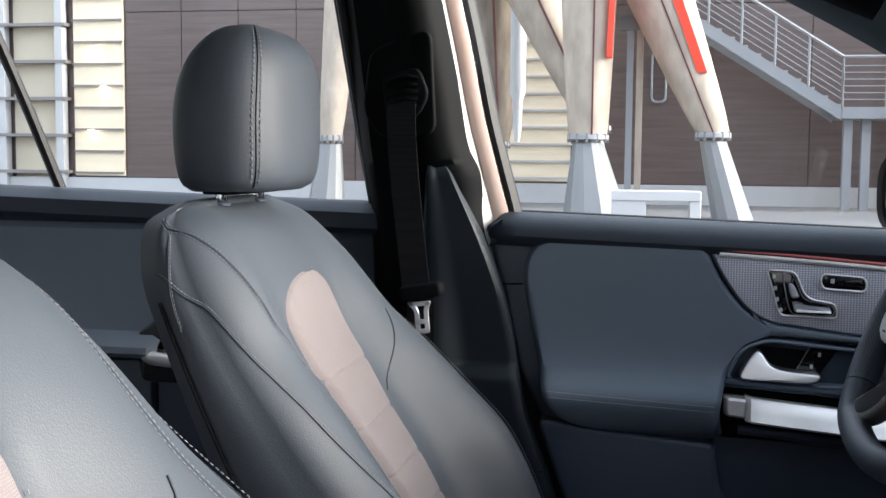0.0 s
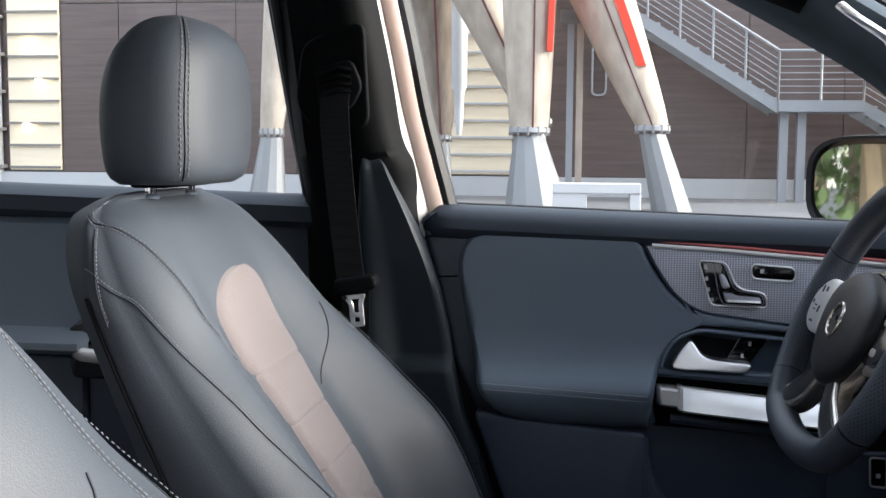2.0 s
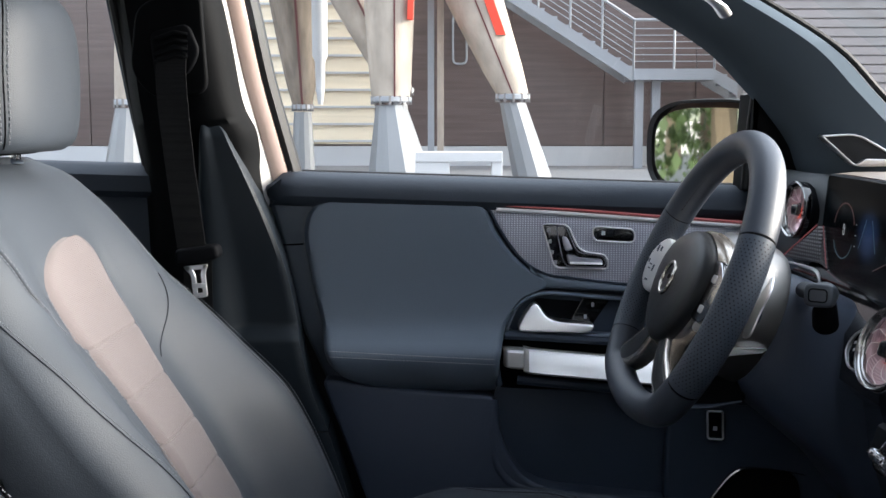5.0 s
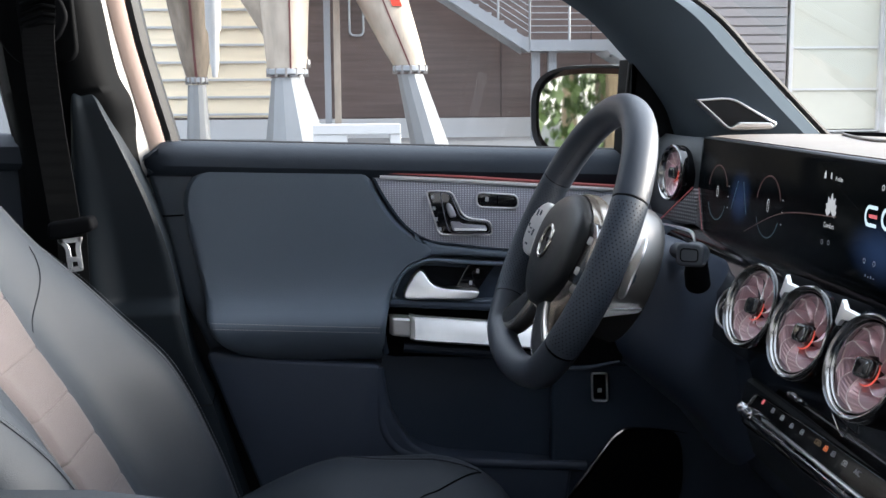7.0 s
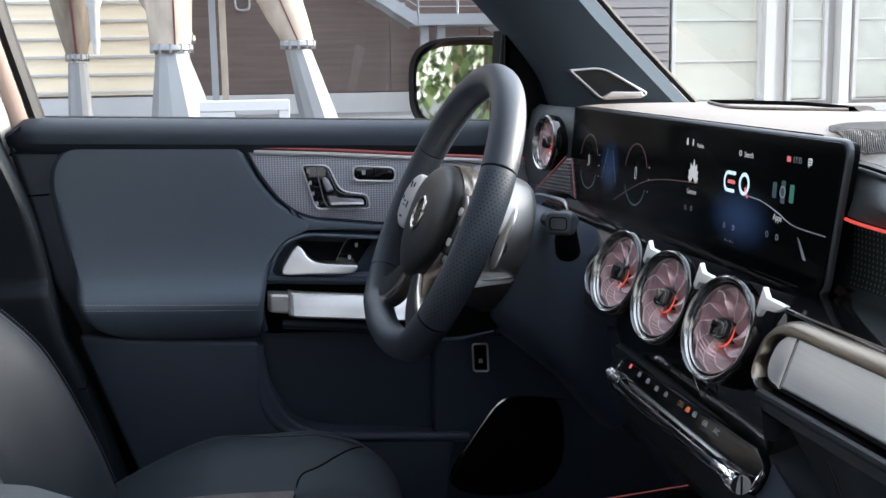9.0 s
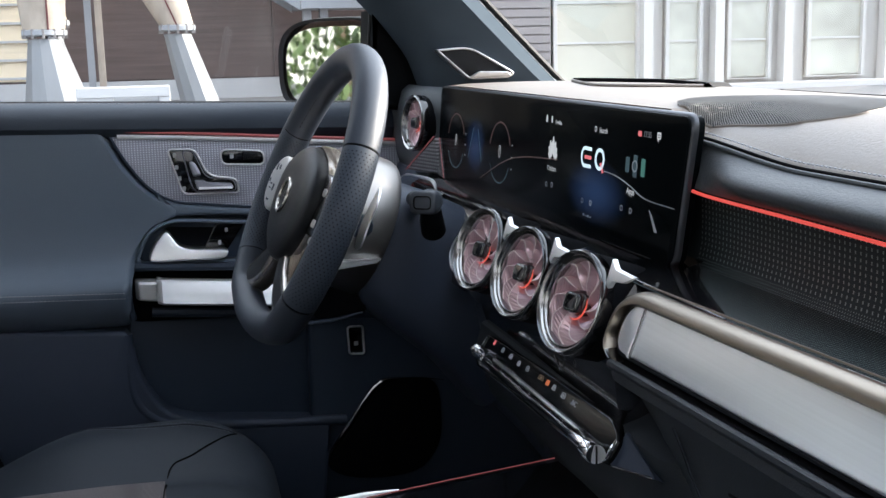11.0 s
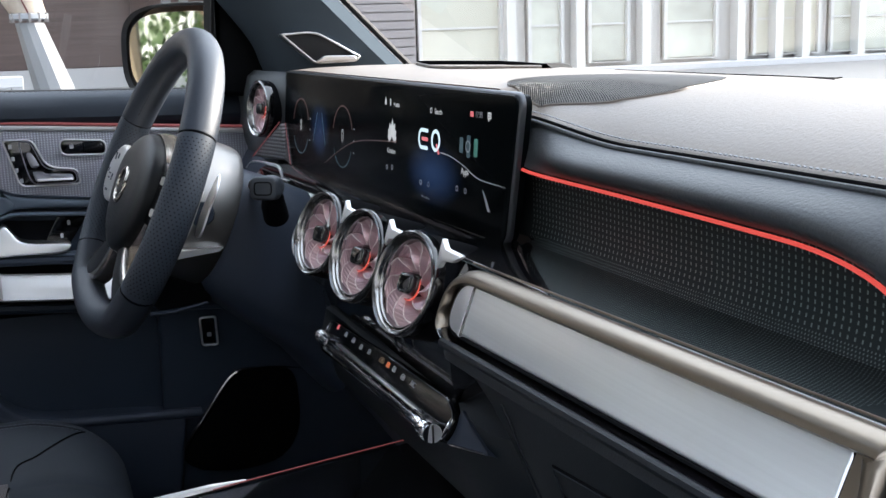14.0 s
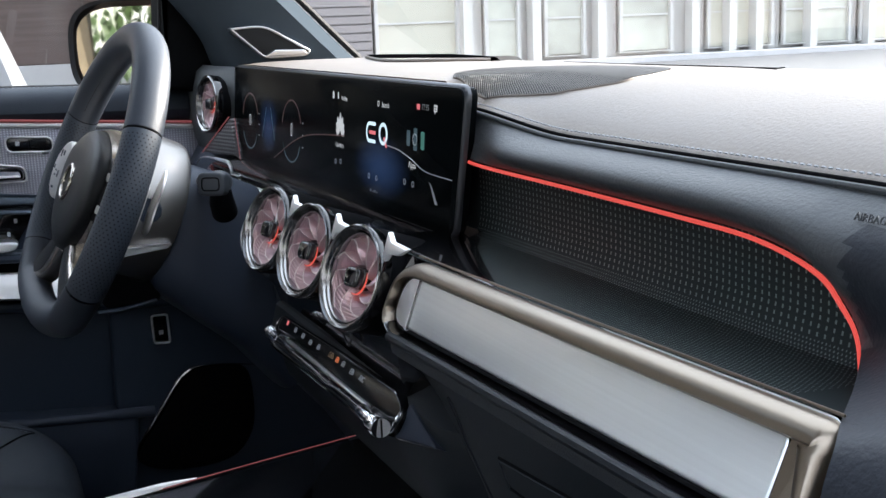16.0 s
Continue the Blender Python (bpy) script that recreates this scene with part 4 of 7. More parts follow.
part("heater_split", box((-0.1375, 0.7488, 0.9675), (-0.1368, 0.751, 0.9885), 0), "void", door, "black joint", smooth=False)
# handle bowl and handle
bowl = rounded([(-0.288, 0.845), (-0.272, 0.884), (-0.238, 0.900), (-0.05, 0.884), (0.06, 0.874), (0.06, 0.83), (-0.28, 0.836)], [0.01, 0.02, 0.02, 0.01, 0.01, 0.01, 0.012])
part("handle_bowl", plate(bowl, on_y, 0.80, 0.764, 0.004), "plastic", door, "dark handle bowl")
part("bowl_rim", frame_ring(bowl, 0.005, on_y, 0.78, 0.744, 0.002), "door_leather", door, "charcoal bowl rim")
part("bowl_floor", plate(rounded([(-0.245, 0.887), (-0.15, 0.880), (-0.165, 0.845), (-0.262, 0.850)], 0.008), on_y, 0.775, 0.7625, 0.001), "void", door, "black bowl floor")
lock = rounded([(-0.178, 0.888), (-0.140, 0.885), (-0.165, 0.848), (-0.198, 0.850)], 0.003)
part("lock_buttons", plate(lock, on_y, 0.775, 0.760, 0.0015), "piano", door, "black lock buttons")
for x, z in ((-0.164, 0.878), (-0.174, 0.861)):
    part("lock_mark", plate(rounded([(x - 0.002, z - 0.003), (x + 0.002, z - 0.003), (x + 0.002, z + 0.003), (x - 0.002, z + 0.003)], 0.0008), on_y, 0.762, 0.7593, 0.0001), "grey_print", door, "pale mark", smooth=False)
hnd = [(-0.269, 0.848), (-0.261, 0.866), (-0.250, 0.880), (-0.242, 0.881), (-0.229, 0.864), (-0.214, 0.8585), (-0.190, 0.8560), (-0.168, 0.8540), (-0.165, 0.8490), (-0.177, 0.8425), (-0.228, 0.8435), (-0.258, 0.8435)]
hp = [Vector((p[0], p[1])) for p in smooth_line([(a, b, 0) for a, b in hnd], 4, closed=True)]
part("door_handle", plate(hp, up_y, 0.765, 0.738, 0.0028, 4), "satin", door, "satin silver door handle")
# no groove is cut; a darker tube gives its shade
part("handle_groove_shade", tube([(-0.236, 0.7372, 0.8495), (-0.18, 0.7372, 0.8475)], 0.0016, 6), "gunmetal", door, "dark strip as the groove's shade")
# pull and tray
tray = rounded([(-0.300, 0.838), (0.08, 0.815), (0.08, 0.745), (-0.298, 0.758)], 0.012)
part("pull_tray", plate(tray, on_y, 0.80, 0.760, 0.004), "void", door, "black recess behind the pull")
part("tray_rim", tube(smooth_line([(-0.292, 0.742, 0.838), (-0.298, 0.736, 0.82), (-0.299, 0.734, 0.79), (-0.295, 0.736, 0.768)], 4), 0.005, 8), "plastic", door, "dark rim")
part("upper_lip", tube([(-0.288, 0.742, 0.838), (0.06, 0.738, 0.818)], 0.006, 8), "plastic", door, "dark lip")
rows = []
for x, t in ((-0.262, 0.0), (-0.255, 0.6), (-0.24, 1.0), (-0.10, 1.0), (0.03, 1.0)):
    zt, zb = 0.8205 - 0.088 * (x + 0.285), 0.7925 - 0.088 * (x + 0.285)
    y = 0.722 - 0.010 * t
    rows.append([(x, y + 0.026, zt + 0.0035), (x, y + 0.010, zt + 0.0035), (x, y + 0.006, zt), (x, y, (zt + zb) / 2), (x, y - 0.006, zb + 0.003), (x, y - 0.003, zb), (x, y + 0.022, zb)])
xz_loft("door_pull", rows, "pull_silver", door, "brushed silver door pull", n=5)
rows = []
for x, t in ((-0.290, 0.0), (-0.285, 0.8), (-0.275, 1.0), (-0.262, 1.0)):
    zt, zb = 0.8175 - 0.088 * (x + 0.285) + 0.003 * t, 0.7965 - 0.088 * (x + 0.285) - 0.002 * t
    y = 0.732 - 0.010 * t
    rows.append([(x, y + 0.03, zt), (x, y + 0.003, zt), (x, y, zt - 0.003), (x, y, zb + 0.003), (x, y + 0.003, zb), (x, y + 0.03, zb)])
xz_loft("pull_end", rows, "pull_silver", door, "silver pull end", n=4)
part("tray_ledge", tube([(-0.27, 0.738, 0.775), (-0.12, 0.735, 0.762), (0.05, 0.735, 0.746)], 0.0065, 8), "plastic", door, "dark ledge under the pull")
# lower door
lowp = rounded([(-0.545, 0.779), (-0.470, 0.7655), (-0.305, 0.753), (-0.297, 0.73), (-0.291, 0.685), (-0.262, 0.636), (-0.225, 0.620), (-0.032, 0.600), (-0.05, 0.45), (-0.42, 0.43), (-0.481, 0.60)], [0.018, 0.03, 0.008, 0.02, 0.03, 0.03, 0.03, 0.008, 0.01, 0.02, 0.02])
part("lower_panel", plate(lowp, on_y, 0.80, 0.730, 0.006, 4), "navy_plastic", door, "black lower door panel")
part("map_pocket", plate(rounded([(-0.34, 0.765), (0.10, 0.765), (0.10, 0.57), (-0.34, 0.57)], 0.01), on_y, 0.80, 0.768, 0.004), "plastic", door, "black map pocket")
part("pocket_lip", tube(smooth_line([(-0.305, 0.737, 0.748), (-0.303, 0.736, 0.675), (-0.288, 0.735, 0.638), (-0.256, 0.735, 0.618), (-0.19, 0.735, 0.608), (-0.012, 0.735, 0.5965)], 5), 0.0075, 10), "navy_plastic", door, "navy pocket lip")
# door glass and frame
pane = sheet([[(x, 0.828 - 0.27 * max(0, z - 1.05) ** 1.2, z) for x in np.linspace(-0.66, 0.07, 12)] for z in np.linspace(1.04, 1.42, 8)])
gl = part("door_glass", pane, "glass", door, "clear door glass")
gl.visible_shadow = False
part("sail_panel", plate(rounded([(0.036, 1.04), (0.043, 1.172), (0.075, 1.135), (0.112, 1.075), (0.112, 1.03)], 0.004), on_y, 0.80, 0.715, 0.006), "dark_trim", door, "black mirror triangle")
part("sail_edge", tube(smooth_line([(0.036, 0.742, 1.04), (0.039, 0.738, 1.10), (0.043, 0.728, 1.17)], 4), 0.0035, 8), "seal", door, "black rubber edge")

# door mirror
mir = thing("door_mirror", "rose gold and black door mirror", "wing mirror")
def mirror_body():
    """Housing: a pod that faces backwards, its glass seen obliquely."""
    c = Vector((0.060, 0.985, 1.090))
    ax = Vector((-0.80, -0.60, 0)).normalized()      # towards the driver
    u = Vector((0, 0, 1)).cross(ax).normalized()
    rows = []
    for h, s in ((0.030, 0.93), (0.034, 0.985), (0.026, 1.0), (0.0, 1.0), (-0.03, 0.94), (-0.055, 0.78), (-0.072, 0.5), (-0.08, 0.15)):
        rows.append([c + ax * h + u * (0.130 * s * math.copysign(abs(math.cos(a)) ** 0.62, math.cos(a))) + Vector((0, 0, 1)) * (0.078 * s * math.copysign(abs(math.sin(a)) ** 0.62, math.sin(a))) for a in np.linspace(0, 2 * math.pi, 40, endpoint=False)])
    part("rim", sheet(rows[:4], closed=True), "seal", mir, "black mirror rim")
    part("housing", sheet(rows[3:], closed=True), "paint", mir, "rose gold housing")
    bm = bmesh.new()
    vs = [bm.verts.new(c + ax * 0.0295 + u * (0.114 * math.copysign(abs(math.cos(a)) ** 0.62, math.cos(a))) + Vector((0, 0, 1)) * (0.064 * math.copysign(abs(math.sin(a)) ** 0.62, math.sin(a)))) for a in np.linspace(0, 2 * math.pi, 40, endpoint=False)]
    bm.faces.new(vs)
    part("mirror_glass", bm, "mirror", mir, "mirror glass", smooth=False)
    part("arm", tube([(0.085, 0.84, 1.045), (0.10, 0.92, 1.055), (0.095, 0.98, 1.06)], [0.022, 0.02, 0.016], 10), "seal", mir, "black mirror arm")


mirror_body()

# ---- passenger's door, its window wound down ----
pdoor = thing("front_door", "closed front car door with its window wound down", "car door")
rows = []
for x in np.linspace(-0.622, 0.13, 12):
    zc = belt_z(x)
    rows.append([(x, -0.87, zc - 0.004), (x, -0.82, zc - 0.002), (x, -0.775, zc - 0.002), (x, -0.757, zc - 0.008), (x, -0.747, zc - 0.02), (x, -0.752, zc - 0.04), (x, -0.80, zc - 0.05)])
part("belt_pad", sheet(rows, closed=True), "belt_leather", pdoor, "black leather window sill pad")
part("door_card", box((-0.62, -0.84, 0.42), (0.16, -0.772, 1.01), 0.01), "plastic", pdoor, "black door card")
part("outer_skin", box((-0.66, -0.90, 0.30), (0.30, -0.865, 1.02), 0.015), "paint", pdoor, "rose gold outer skin")
part("armrest", box((-0.53, -0.775, 0.76), (-0.10, -0.715, 0.83), 0.02), "door_leather", pdoor, "charcoal leather armrest")

# ---- rear door ----
rear = thing("rear_door", "closed rear car door with charcoal leather trim", "car door")


def rbelt(x):
    return 1.0735 - 0.027 * (x + 0.807)


rows = []
for x in np.linspace(-2.0, -0.775, 20):
    zc = rbelt(x)
    rows.append([(x, 0.83, zc), (x, 0.79, zc + 0.002), (x, 0.765, zc - 0.002), (x, 0.748, zc - 0.014), (x, 0.746, zc - 0.036), (x, 0.756, zc - 0.045), (x, 0.80, zc - 0.048)])
part("belt_pad", sheet(rows, closed=True), "belt_leather", rear, "black leather window sill pad")
part("pad_stitching", stitches([[(x, 0.776, rbelt(x) + 0.001) for x in np.linspace(-1.6, -0.80, 40)]], (0, -0.3, 1)), "stitch", rear, "grey stitching", smooth=False)
part("door_card", box((-2.0, 0.775, 0.40), (-0.775, 0.84, 1.05), 0.01), "plastic", rear, "black door card")
rows = []
for z, y in ((0.835, 0.745), (0.838, 0.722), (0.846, 0.712), (0.856, 0.713), (0.866, 0.725), (0.876, 0.742), (0.90, 0.750), (1.0, 0.752), (1.028, 0.753), (1.037, 0.764)):
    rows.append([(x, y + (0.012 if x > -1.11 else 0), z) for x in (-1.9, -1.6, -1.3, -1.15, -1.12, -1.108)])
part("padded_insert", sheet(rows), "door_leather", rear, "charcoal leather insert")
part("armrest_stitching", stitches([[(x, 0.7112, 0.8475) for x in np.linspace(-1.6, -1.12, 30)]], (0, -1, 0.1)), "stitch", rear, "grey stitching", smooth=False)
part("insert_end", plate(rounded([(-1.15, 0.87), (-1.11, 0.90), (-0.95, 0.90), (-0.95, 0.80), (-1.14, 0.80)], 0.012), on_y, 0.78, 0.735, 0.006), "piano", rear, "gloss black handle surround")
part("lower_panel", box((-1.9, 0.752, 0.42), (-1.13, 0.79, 0.832), 0.01), "plastic", rear, "black lower door panel")
part("door_pull", tube([(-1.125, 0.728, 0.842), (-1.115, 0.720, 0.840), (-1.02, 0.718, 0.832)], 0.0105, 12), "pull_silver", rear, "silver door pull")
rg = part("door_glass", sheet([[(x, 0.828 - 0.26 * (z - 1.05) ** 1.2, z) for x in np.linspace(-1.95, -0.80, 8)] for z in np.linspace(1.05, 1.42, 6)]), "glass", rear, "clear door glass")
rg.visible_shadow = False
part("window_bar", tube([(-1.296, 0.80, 1.075), (-1.335, 0.775, 1.20), (-1.385, 0.735, 1.36)], 0.011, 8, flat=0.8), "seal", rear, "black quarter light bar")
part("frame_front", tube([(-0.789, 0.775, 1.06), (-0.801, 0.755, 1.16), (-0.826, 0.72, 1.36)], 0.007, 8), "seal", rear, "black window seal")
part("frame_side", tube([(-0.797, 0.79, 1.06), (-0.810, 0.765, 1.16), (-0.836, 0.73, 1.36)], 0.003, 8), "plastic", rear, "dark window edge")

# ---- front seats ----
ZS = [0.56, 0.65, 0.70, 0.757, 0.80, 0.85, 0.90, 0.95, 1.01, 1.05, 1.075, 1.088]
s_xc = spl(ZS, [-0.53, -0.570, -0.595, -0.626, -0.650, -0.685, -0.718, -0.750, -0.777, -0.802, -0.826, -0.852])
s_xb = spl(ZS, [-0.69, -0.717, -0.735, -0.755, -0.772, -0.795, -0.820, -0.847, -0.876, -0.888, -0.890, -0.880])
s_hw = spl(ZS, [0.250, 0.257, 0.259, 0.260, 0.258, 0.253, 0.246, 0.232, 0.217, 0.198, 0.176, 0.142])
s_bo = spl(ZS, [0.06, 0.070, 0.075, 0.080, 0.078, 0.065, 0.050, 0.032, 0.012, 0.003, 0.0, 0.0])


ins_l = spl([0.60, 0.80, 0.884, 0.915, 0.95, 1.0], [-0.095, -0.095, -0.100, -0.110, -0.112, -0.112])      # edges of the fabric insert
ins_r = spl([0.60, 0.74, 0.80, 0.8655, 0.915, 0.955, 1.0], [0.040, 0.040, 0.039, 0.050, 0.064, 0.068, 0.068])


def seat_p(z, a):
    """A point of the backrest's front, a from -1 (inboard) to 1."""
    q = max(0.0, (abs(a) - 0.70) / 0.30)
    e = min(0.055, 0.5 * (s_xc(z) - s_xb(z))) * (1 - math.sqrt(max(0.0, 1 - min(1, q) ** 2)))
    y = a * s_hw(z)
    rise = s_bo(z) * (ss(0.26, 0.72, a) if a > 0 else 0.62 * ss(0.50, 0.80, -a))
    dip = 0.004 * sum(math.exp(-((y - b) / 0.007) ** 2) for b in (ins_l(z), ins_r(z))) if z < 0.99 else 0.0
    return Vector((s_xc(z) + rise - e - dip, y, z))


def seat_side(z, s, sg):
    f = seat_p(z, sg)
    return Vector((f.x + (s_xb(z) + 0.02 - f.x) * s, sg * (s_hw(z) + 0.006 * math.sin(math.pi * s)), z))


def front_seat():
    t = thing("front_seat", "black leather front seat with a rose fabric insert", "car seat", "front seats")
    A = list(np.sin(np.linspace(-math.pi / 2, math.pi / 2, 61)))
    levels = list(np.linspace(0.56, 1.05, 50)) + [1.06, 1.068, 1.075, 1.081, 1.085, 1.088]
    rows = []
    for z in levels:
        ring = [seat_p(z, a) for a in A]
        ring += [seat_side(z, s, 1) for s in (0.2, 0.4, 0.6, 0.8, 0.95)]
        hb = s_hw(z)
        ring += [Vector((s_xb(z), hb * k, z)) for k in (0.93, 0.7, 0.35, 0, -0.35, -0.7, -0.93)]
        ring += [seat_side(z, s, -1) for s in (0.95, 0.8, 0.6, 0.4, 0.2)]
        rows.append(ring)
    bm = sheet(rows, closed=True)
    last = rows[-1]
    c = sum(last, Vector()) / len(last)
    r1 = [bm.verts.new(c + (p - c) * 0.80 + Vector((0, 0, 0.005))) for p in last]
    r2 = [bm.verts.new(c + (p - c) * 0.45 + Vector((0, 0, 0.007))) for p in last]
    bm.verts.ensure_lookup_table()
    top = [bm.verts.new(p) for p in last]
    bridge(bm, top, r1)
    bridge(bm, r1, r2)
    bm.faces.new(r2)
    part("backrest", bm, "leather", t, "black leather backrest")
    # fabric insert with its cross seams
    rows = []
    seams = (0.905, 0.852, 0.803, 0.757, 0.71, 0.665)
    for z in np.linspace(0.60, 1.010, 170):
        mid, half = (ins_l(z) + ins_r(z)) / 2, (ins_r(z) - ins_l(z)) / 2
        h = half
        if z > 0.950:
            h = half * math.sqrt(max(0.02, 1 - ((z - 0.950) / 0.0605) ** 2.8))
        g = sum(math.exp(-((z - s) / 0.0022) ** 2) for s in seams)
        row = []
        for a in np.linspace(-1, 1, 33):
            y = mid + 0.38 * (half - h) + a * h
            p = seat_p(z, y / s_hw(z))
            lift = 0.0055 * (1 - abs(a) ** 14) - 0.0026 * g
            row.append(Vector((p.x + lift - 0.001, y, z + 0.001)))
        rows.append(row)
    part("fabric_insert", sheet(rows), "fabric", t, "rose grey woven fabric insert")
    # seams, with thread beside them
    bol = spl([0.62, 0.82, 0.90, 0.97, 1.01, 1.04, 1.055], [0.72, 0.74, 0.765, 0.775, 0.80, 0.88, 0.95])
    low_a = spl([0.60, 0.75, 0.82, 0.85, 0.8765, 0.904, 0.9285, 0.951, 0.972, 1.0], [0.76, 0.775, 0.817, 0.853, 0.886, 0.912, 0.942, 0.968, 0.985, 1.0])
    inner = spl([0.925, 0.94, 0.955, 0.974, 1.0, 1.02, 1.047, 1.0645], [0.50, 0.60, 0.70, 0.775, 0.80, 0.83, 0.90, 0.975])
    for sg in (-1, 1):
        def over(d):
            if sg < 0:      # inboard: from the insert up over the shoulder
                line = [seat_p(z, -min(1.0, inner(z) + d)) + Vector((0.0004, -0.0004, 0)) for z in np.linspace(0.927, 1.0645, 40)]
                return line + [seat_side(z + 0.25 * d, k, -1) + Vector((0, -0.0005, 0.0003)) for z, k in ((1.069, 0.16), (1.072, 0.30), (1.0755, 0.5), (1.077, 0.72), (1.078, 0.92))]
            line = [seat_p(z, sg * min(1.0, bol(z) + d)) + Vector((0.0004, 0, 0)) for z in np.linspace(0.62, 1.055, 60)]
            return line + [seat_side(1.057 + 0.018 * k / 6, 0.08 + 0.11 * k, sg) + Vector((0, sg * 0.0005, 0)) for k in range(7)]
        for d in (-0.012, 0.014):
            part("bolster_stitching", stitches([over(d)], (0.7, 0.4 * sg, 0.5), 0.0028, 0.0016, 0.00040), "stitch", t, "grey thread", smooth=False)
        part("bolster_seam", tube([p - Vector((0.0004, 0, 0)) for p in over(0.0)], 0.0008, 6), "seam_leather", t, "sewn seam")
        low = [seat_p(z, sg * low_a(z)) + Vector((0.0005, sg * 0.0005, 0)) for z in np.linspace(0.60, 0.998, 80)] + [seat_side(z, k, sg) + Vector((0, sg * 0.0006, 0)) for z, k in ((1.006, 0.2), (1.012, 0.36), (1.019, 0.52), (1.024, 0.75), (1.026, 0.92))]
        part("edge_seam", tube([p - Vector((0, sg * 0.0004, 0.0)) for p in low], 0.0006, 6), "seam_leather", t, "sewn seam")
        part("edge_stitching", stitches([[p + Vector((0.0022, 0, 0.0022)) for p in low]], (0.5, sg, 0), 0.0028, 0.0016, 0.00040), "stitch", t, "grey thread", smooth=False)
        up = [seat_side(z, k, sg) + Vector((0, sg * 0.0005, 0)) for z, k in ((1.064, 0.15), (1.045, 0.32), (1.019, 0.50), (0.995, 0.62), (0.975, 0.66))]
        part("shoulder_seam", tube(smooth_line(up, 5), 0.0007, 6), "seam_leather", t, "sewn seam")
        part("shoulder_stitching", stitches([[p + Vector((0.002, 0, 0)) for p in smooth_line(up, 5)]], (0.3, sg, 0.2), 0.0028, 0.0016, 0.00040), "stitch", t, "grey thread", smooth=False)
    wing = [seat_p(0.95 - 0.085 * k / 10, 0.66 - 0.40 * (k / 10) ** 1.2) + Vector((0.0003, 0, 0)) for k in range(11)]
    part("wing_seam", tube(wing, 0.0010, 6), "seam_leather", t, "black tuck seam")
    # piping of the insert
    ip = []
    for sg in (-1, 1):
        ip.append([seat_p(z, (ins_r(z) + 0.0015 if sg > 0 else ins_l(z) - 0.0015) / s_hw(z)) + Vector((0.003, 0, 0)) for z in np.linspace(0.62, 0.965, 60)])
    for line in ip:
        part("insert_stitching", stitches([line], (0.9, 0, 0.4), 0.003, 0.0018, 0.0005), "stitch", t, "pale thread", smooth=False)
    # back shell edge
    for sg in (-1, 1):
        part("back_shell", tube([seat_side(z, 0.86, sg) + Vector((-0.004, sg * 0.001, 0)) for z in np.linspace(0.58, 1.0, 40)], 0.0016, 8), "void", t, "dark shell edge")
    # headrest
    HZ = [1.103, 1.108, 1.118, 1.14, 1.18, 1.215, 1.245, 1.266, 1.279, 1.285]
    hd = spl(HZ, [0.042, 0.050, 0.055, 0.058, 0.059, 0.057, 0.050, 0.038, 0.024, 0.008])
    hwid = spl(HZ, [0.098, 0.106, 0.112, 0.117, 0.120, 0.117, 0.108, 0.092, 0.068, 0.035])
    hx = spl(HZ, [-0.846, -0.846, -0.846, -0.846, -0.846, -0.844, -0.840, -0.836, -0.834, -0.833])

    def hp(z, u, out=0.0):      # the cushion reaches further to the front than to the back
        d = (hd(z) * (1.22 if math.cos(u) > 0 else 1.0) + out) * math.copysign(abs(math.cos(u)) ** 0.72, math.cos(u))
        return Vector((hx(z) + d, (hwid(z) + out) * math.copysign(abs(math.sin(u)) ** 0.66, math.sin(u)), z))
    rows = []
    N = 56
    for z in list(np.linspace(1.103, 1.25, 26)) + [1.256, 1.262, 1.268, 1.273, 1.277, 1.280, 1.2825, 1.2845, 1.285]:
        rows.append([hp(z, u) for u in np.linspace(0, 2 * math.pi, N, endpoint=False)])
    bm = sheet(rows, closed=True)
    bm.faces.new([bm.verts.new(p) for p in rows[0]])
    bm.faces.new([bm.verts.new(p) for p in rows[-1]])
    part("headrest", bm, "leather", t, "black leather headrest")

    for sg in (-1, 1):
        lines = [[hp(z, sg * u0, 0.0005) for z in np.linspace(1.112, 1.280, 50)] for u0 in (0.86, 1.0)]
        lines += [[hp(z, sg * 2.62, 0.0005) for z in np.linspace(1.112, 1.275, 50)]]
        for line in lines:
            part("headrest_stitching", stitches([line], (0.6, sg, 0)), "stitch", t, "grey thread", smooth=False)
        part("headrest_seam", tube([hp(z, sg * 0.93, -0.0004) for z in np.linspace(1.108, 1.281, 40)], 0.0010, 6), "void", t, "sewn seam")
    for y in (-0.058, 0.058):
        part("headrest_post", tube([(-0.856, y, 1.06), (-0.850, y, 1.115)], 0.0065, 12), "chrome", t, "chrome post")
        part("post_collar", lathe([(0.013, 0), (0.013, 0.003), (0.010, 0.005), (0.006, 0.0055)], (-0.856, y, 1.088), (0.1, 0, 1), up=(1, 0, 0), n=20), "plastic", t, "black post collar")
    part("headrest_base", box((-0.872, -0.070, 1.099), (-0.828, 0.070, 1.108), 0.004), "void", t, "black headrest base")
    # cushion
    def cz(x, a, f, drop):
        q = max(0.0, (abs(a) - 0.80) / 0.20)
        back = 0.060 * max(0.0, (-0.36 - x) / 0.15) ** 1.4 if x < -0.36 else 0.0
        return 0.628 + 0.03 * ss(0.3, 0.75, abs(a)) * (1 - 0.4 * max(0, f)) - 0.055 * (1 - math.sqrt(max(0, 1 - min(1, q) ** 2))) - drop + 0.012 * (x + 0.4) - 0.006 * math.exp(-((abs(a) - 0.33) / 0.03) ** 2) - min(back, 0.08)

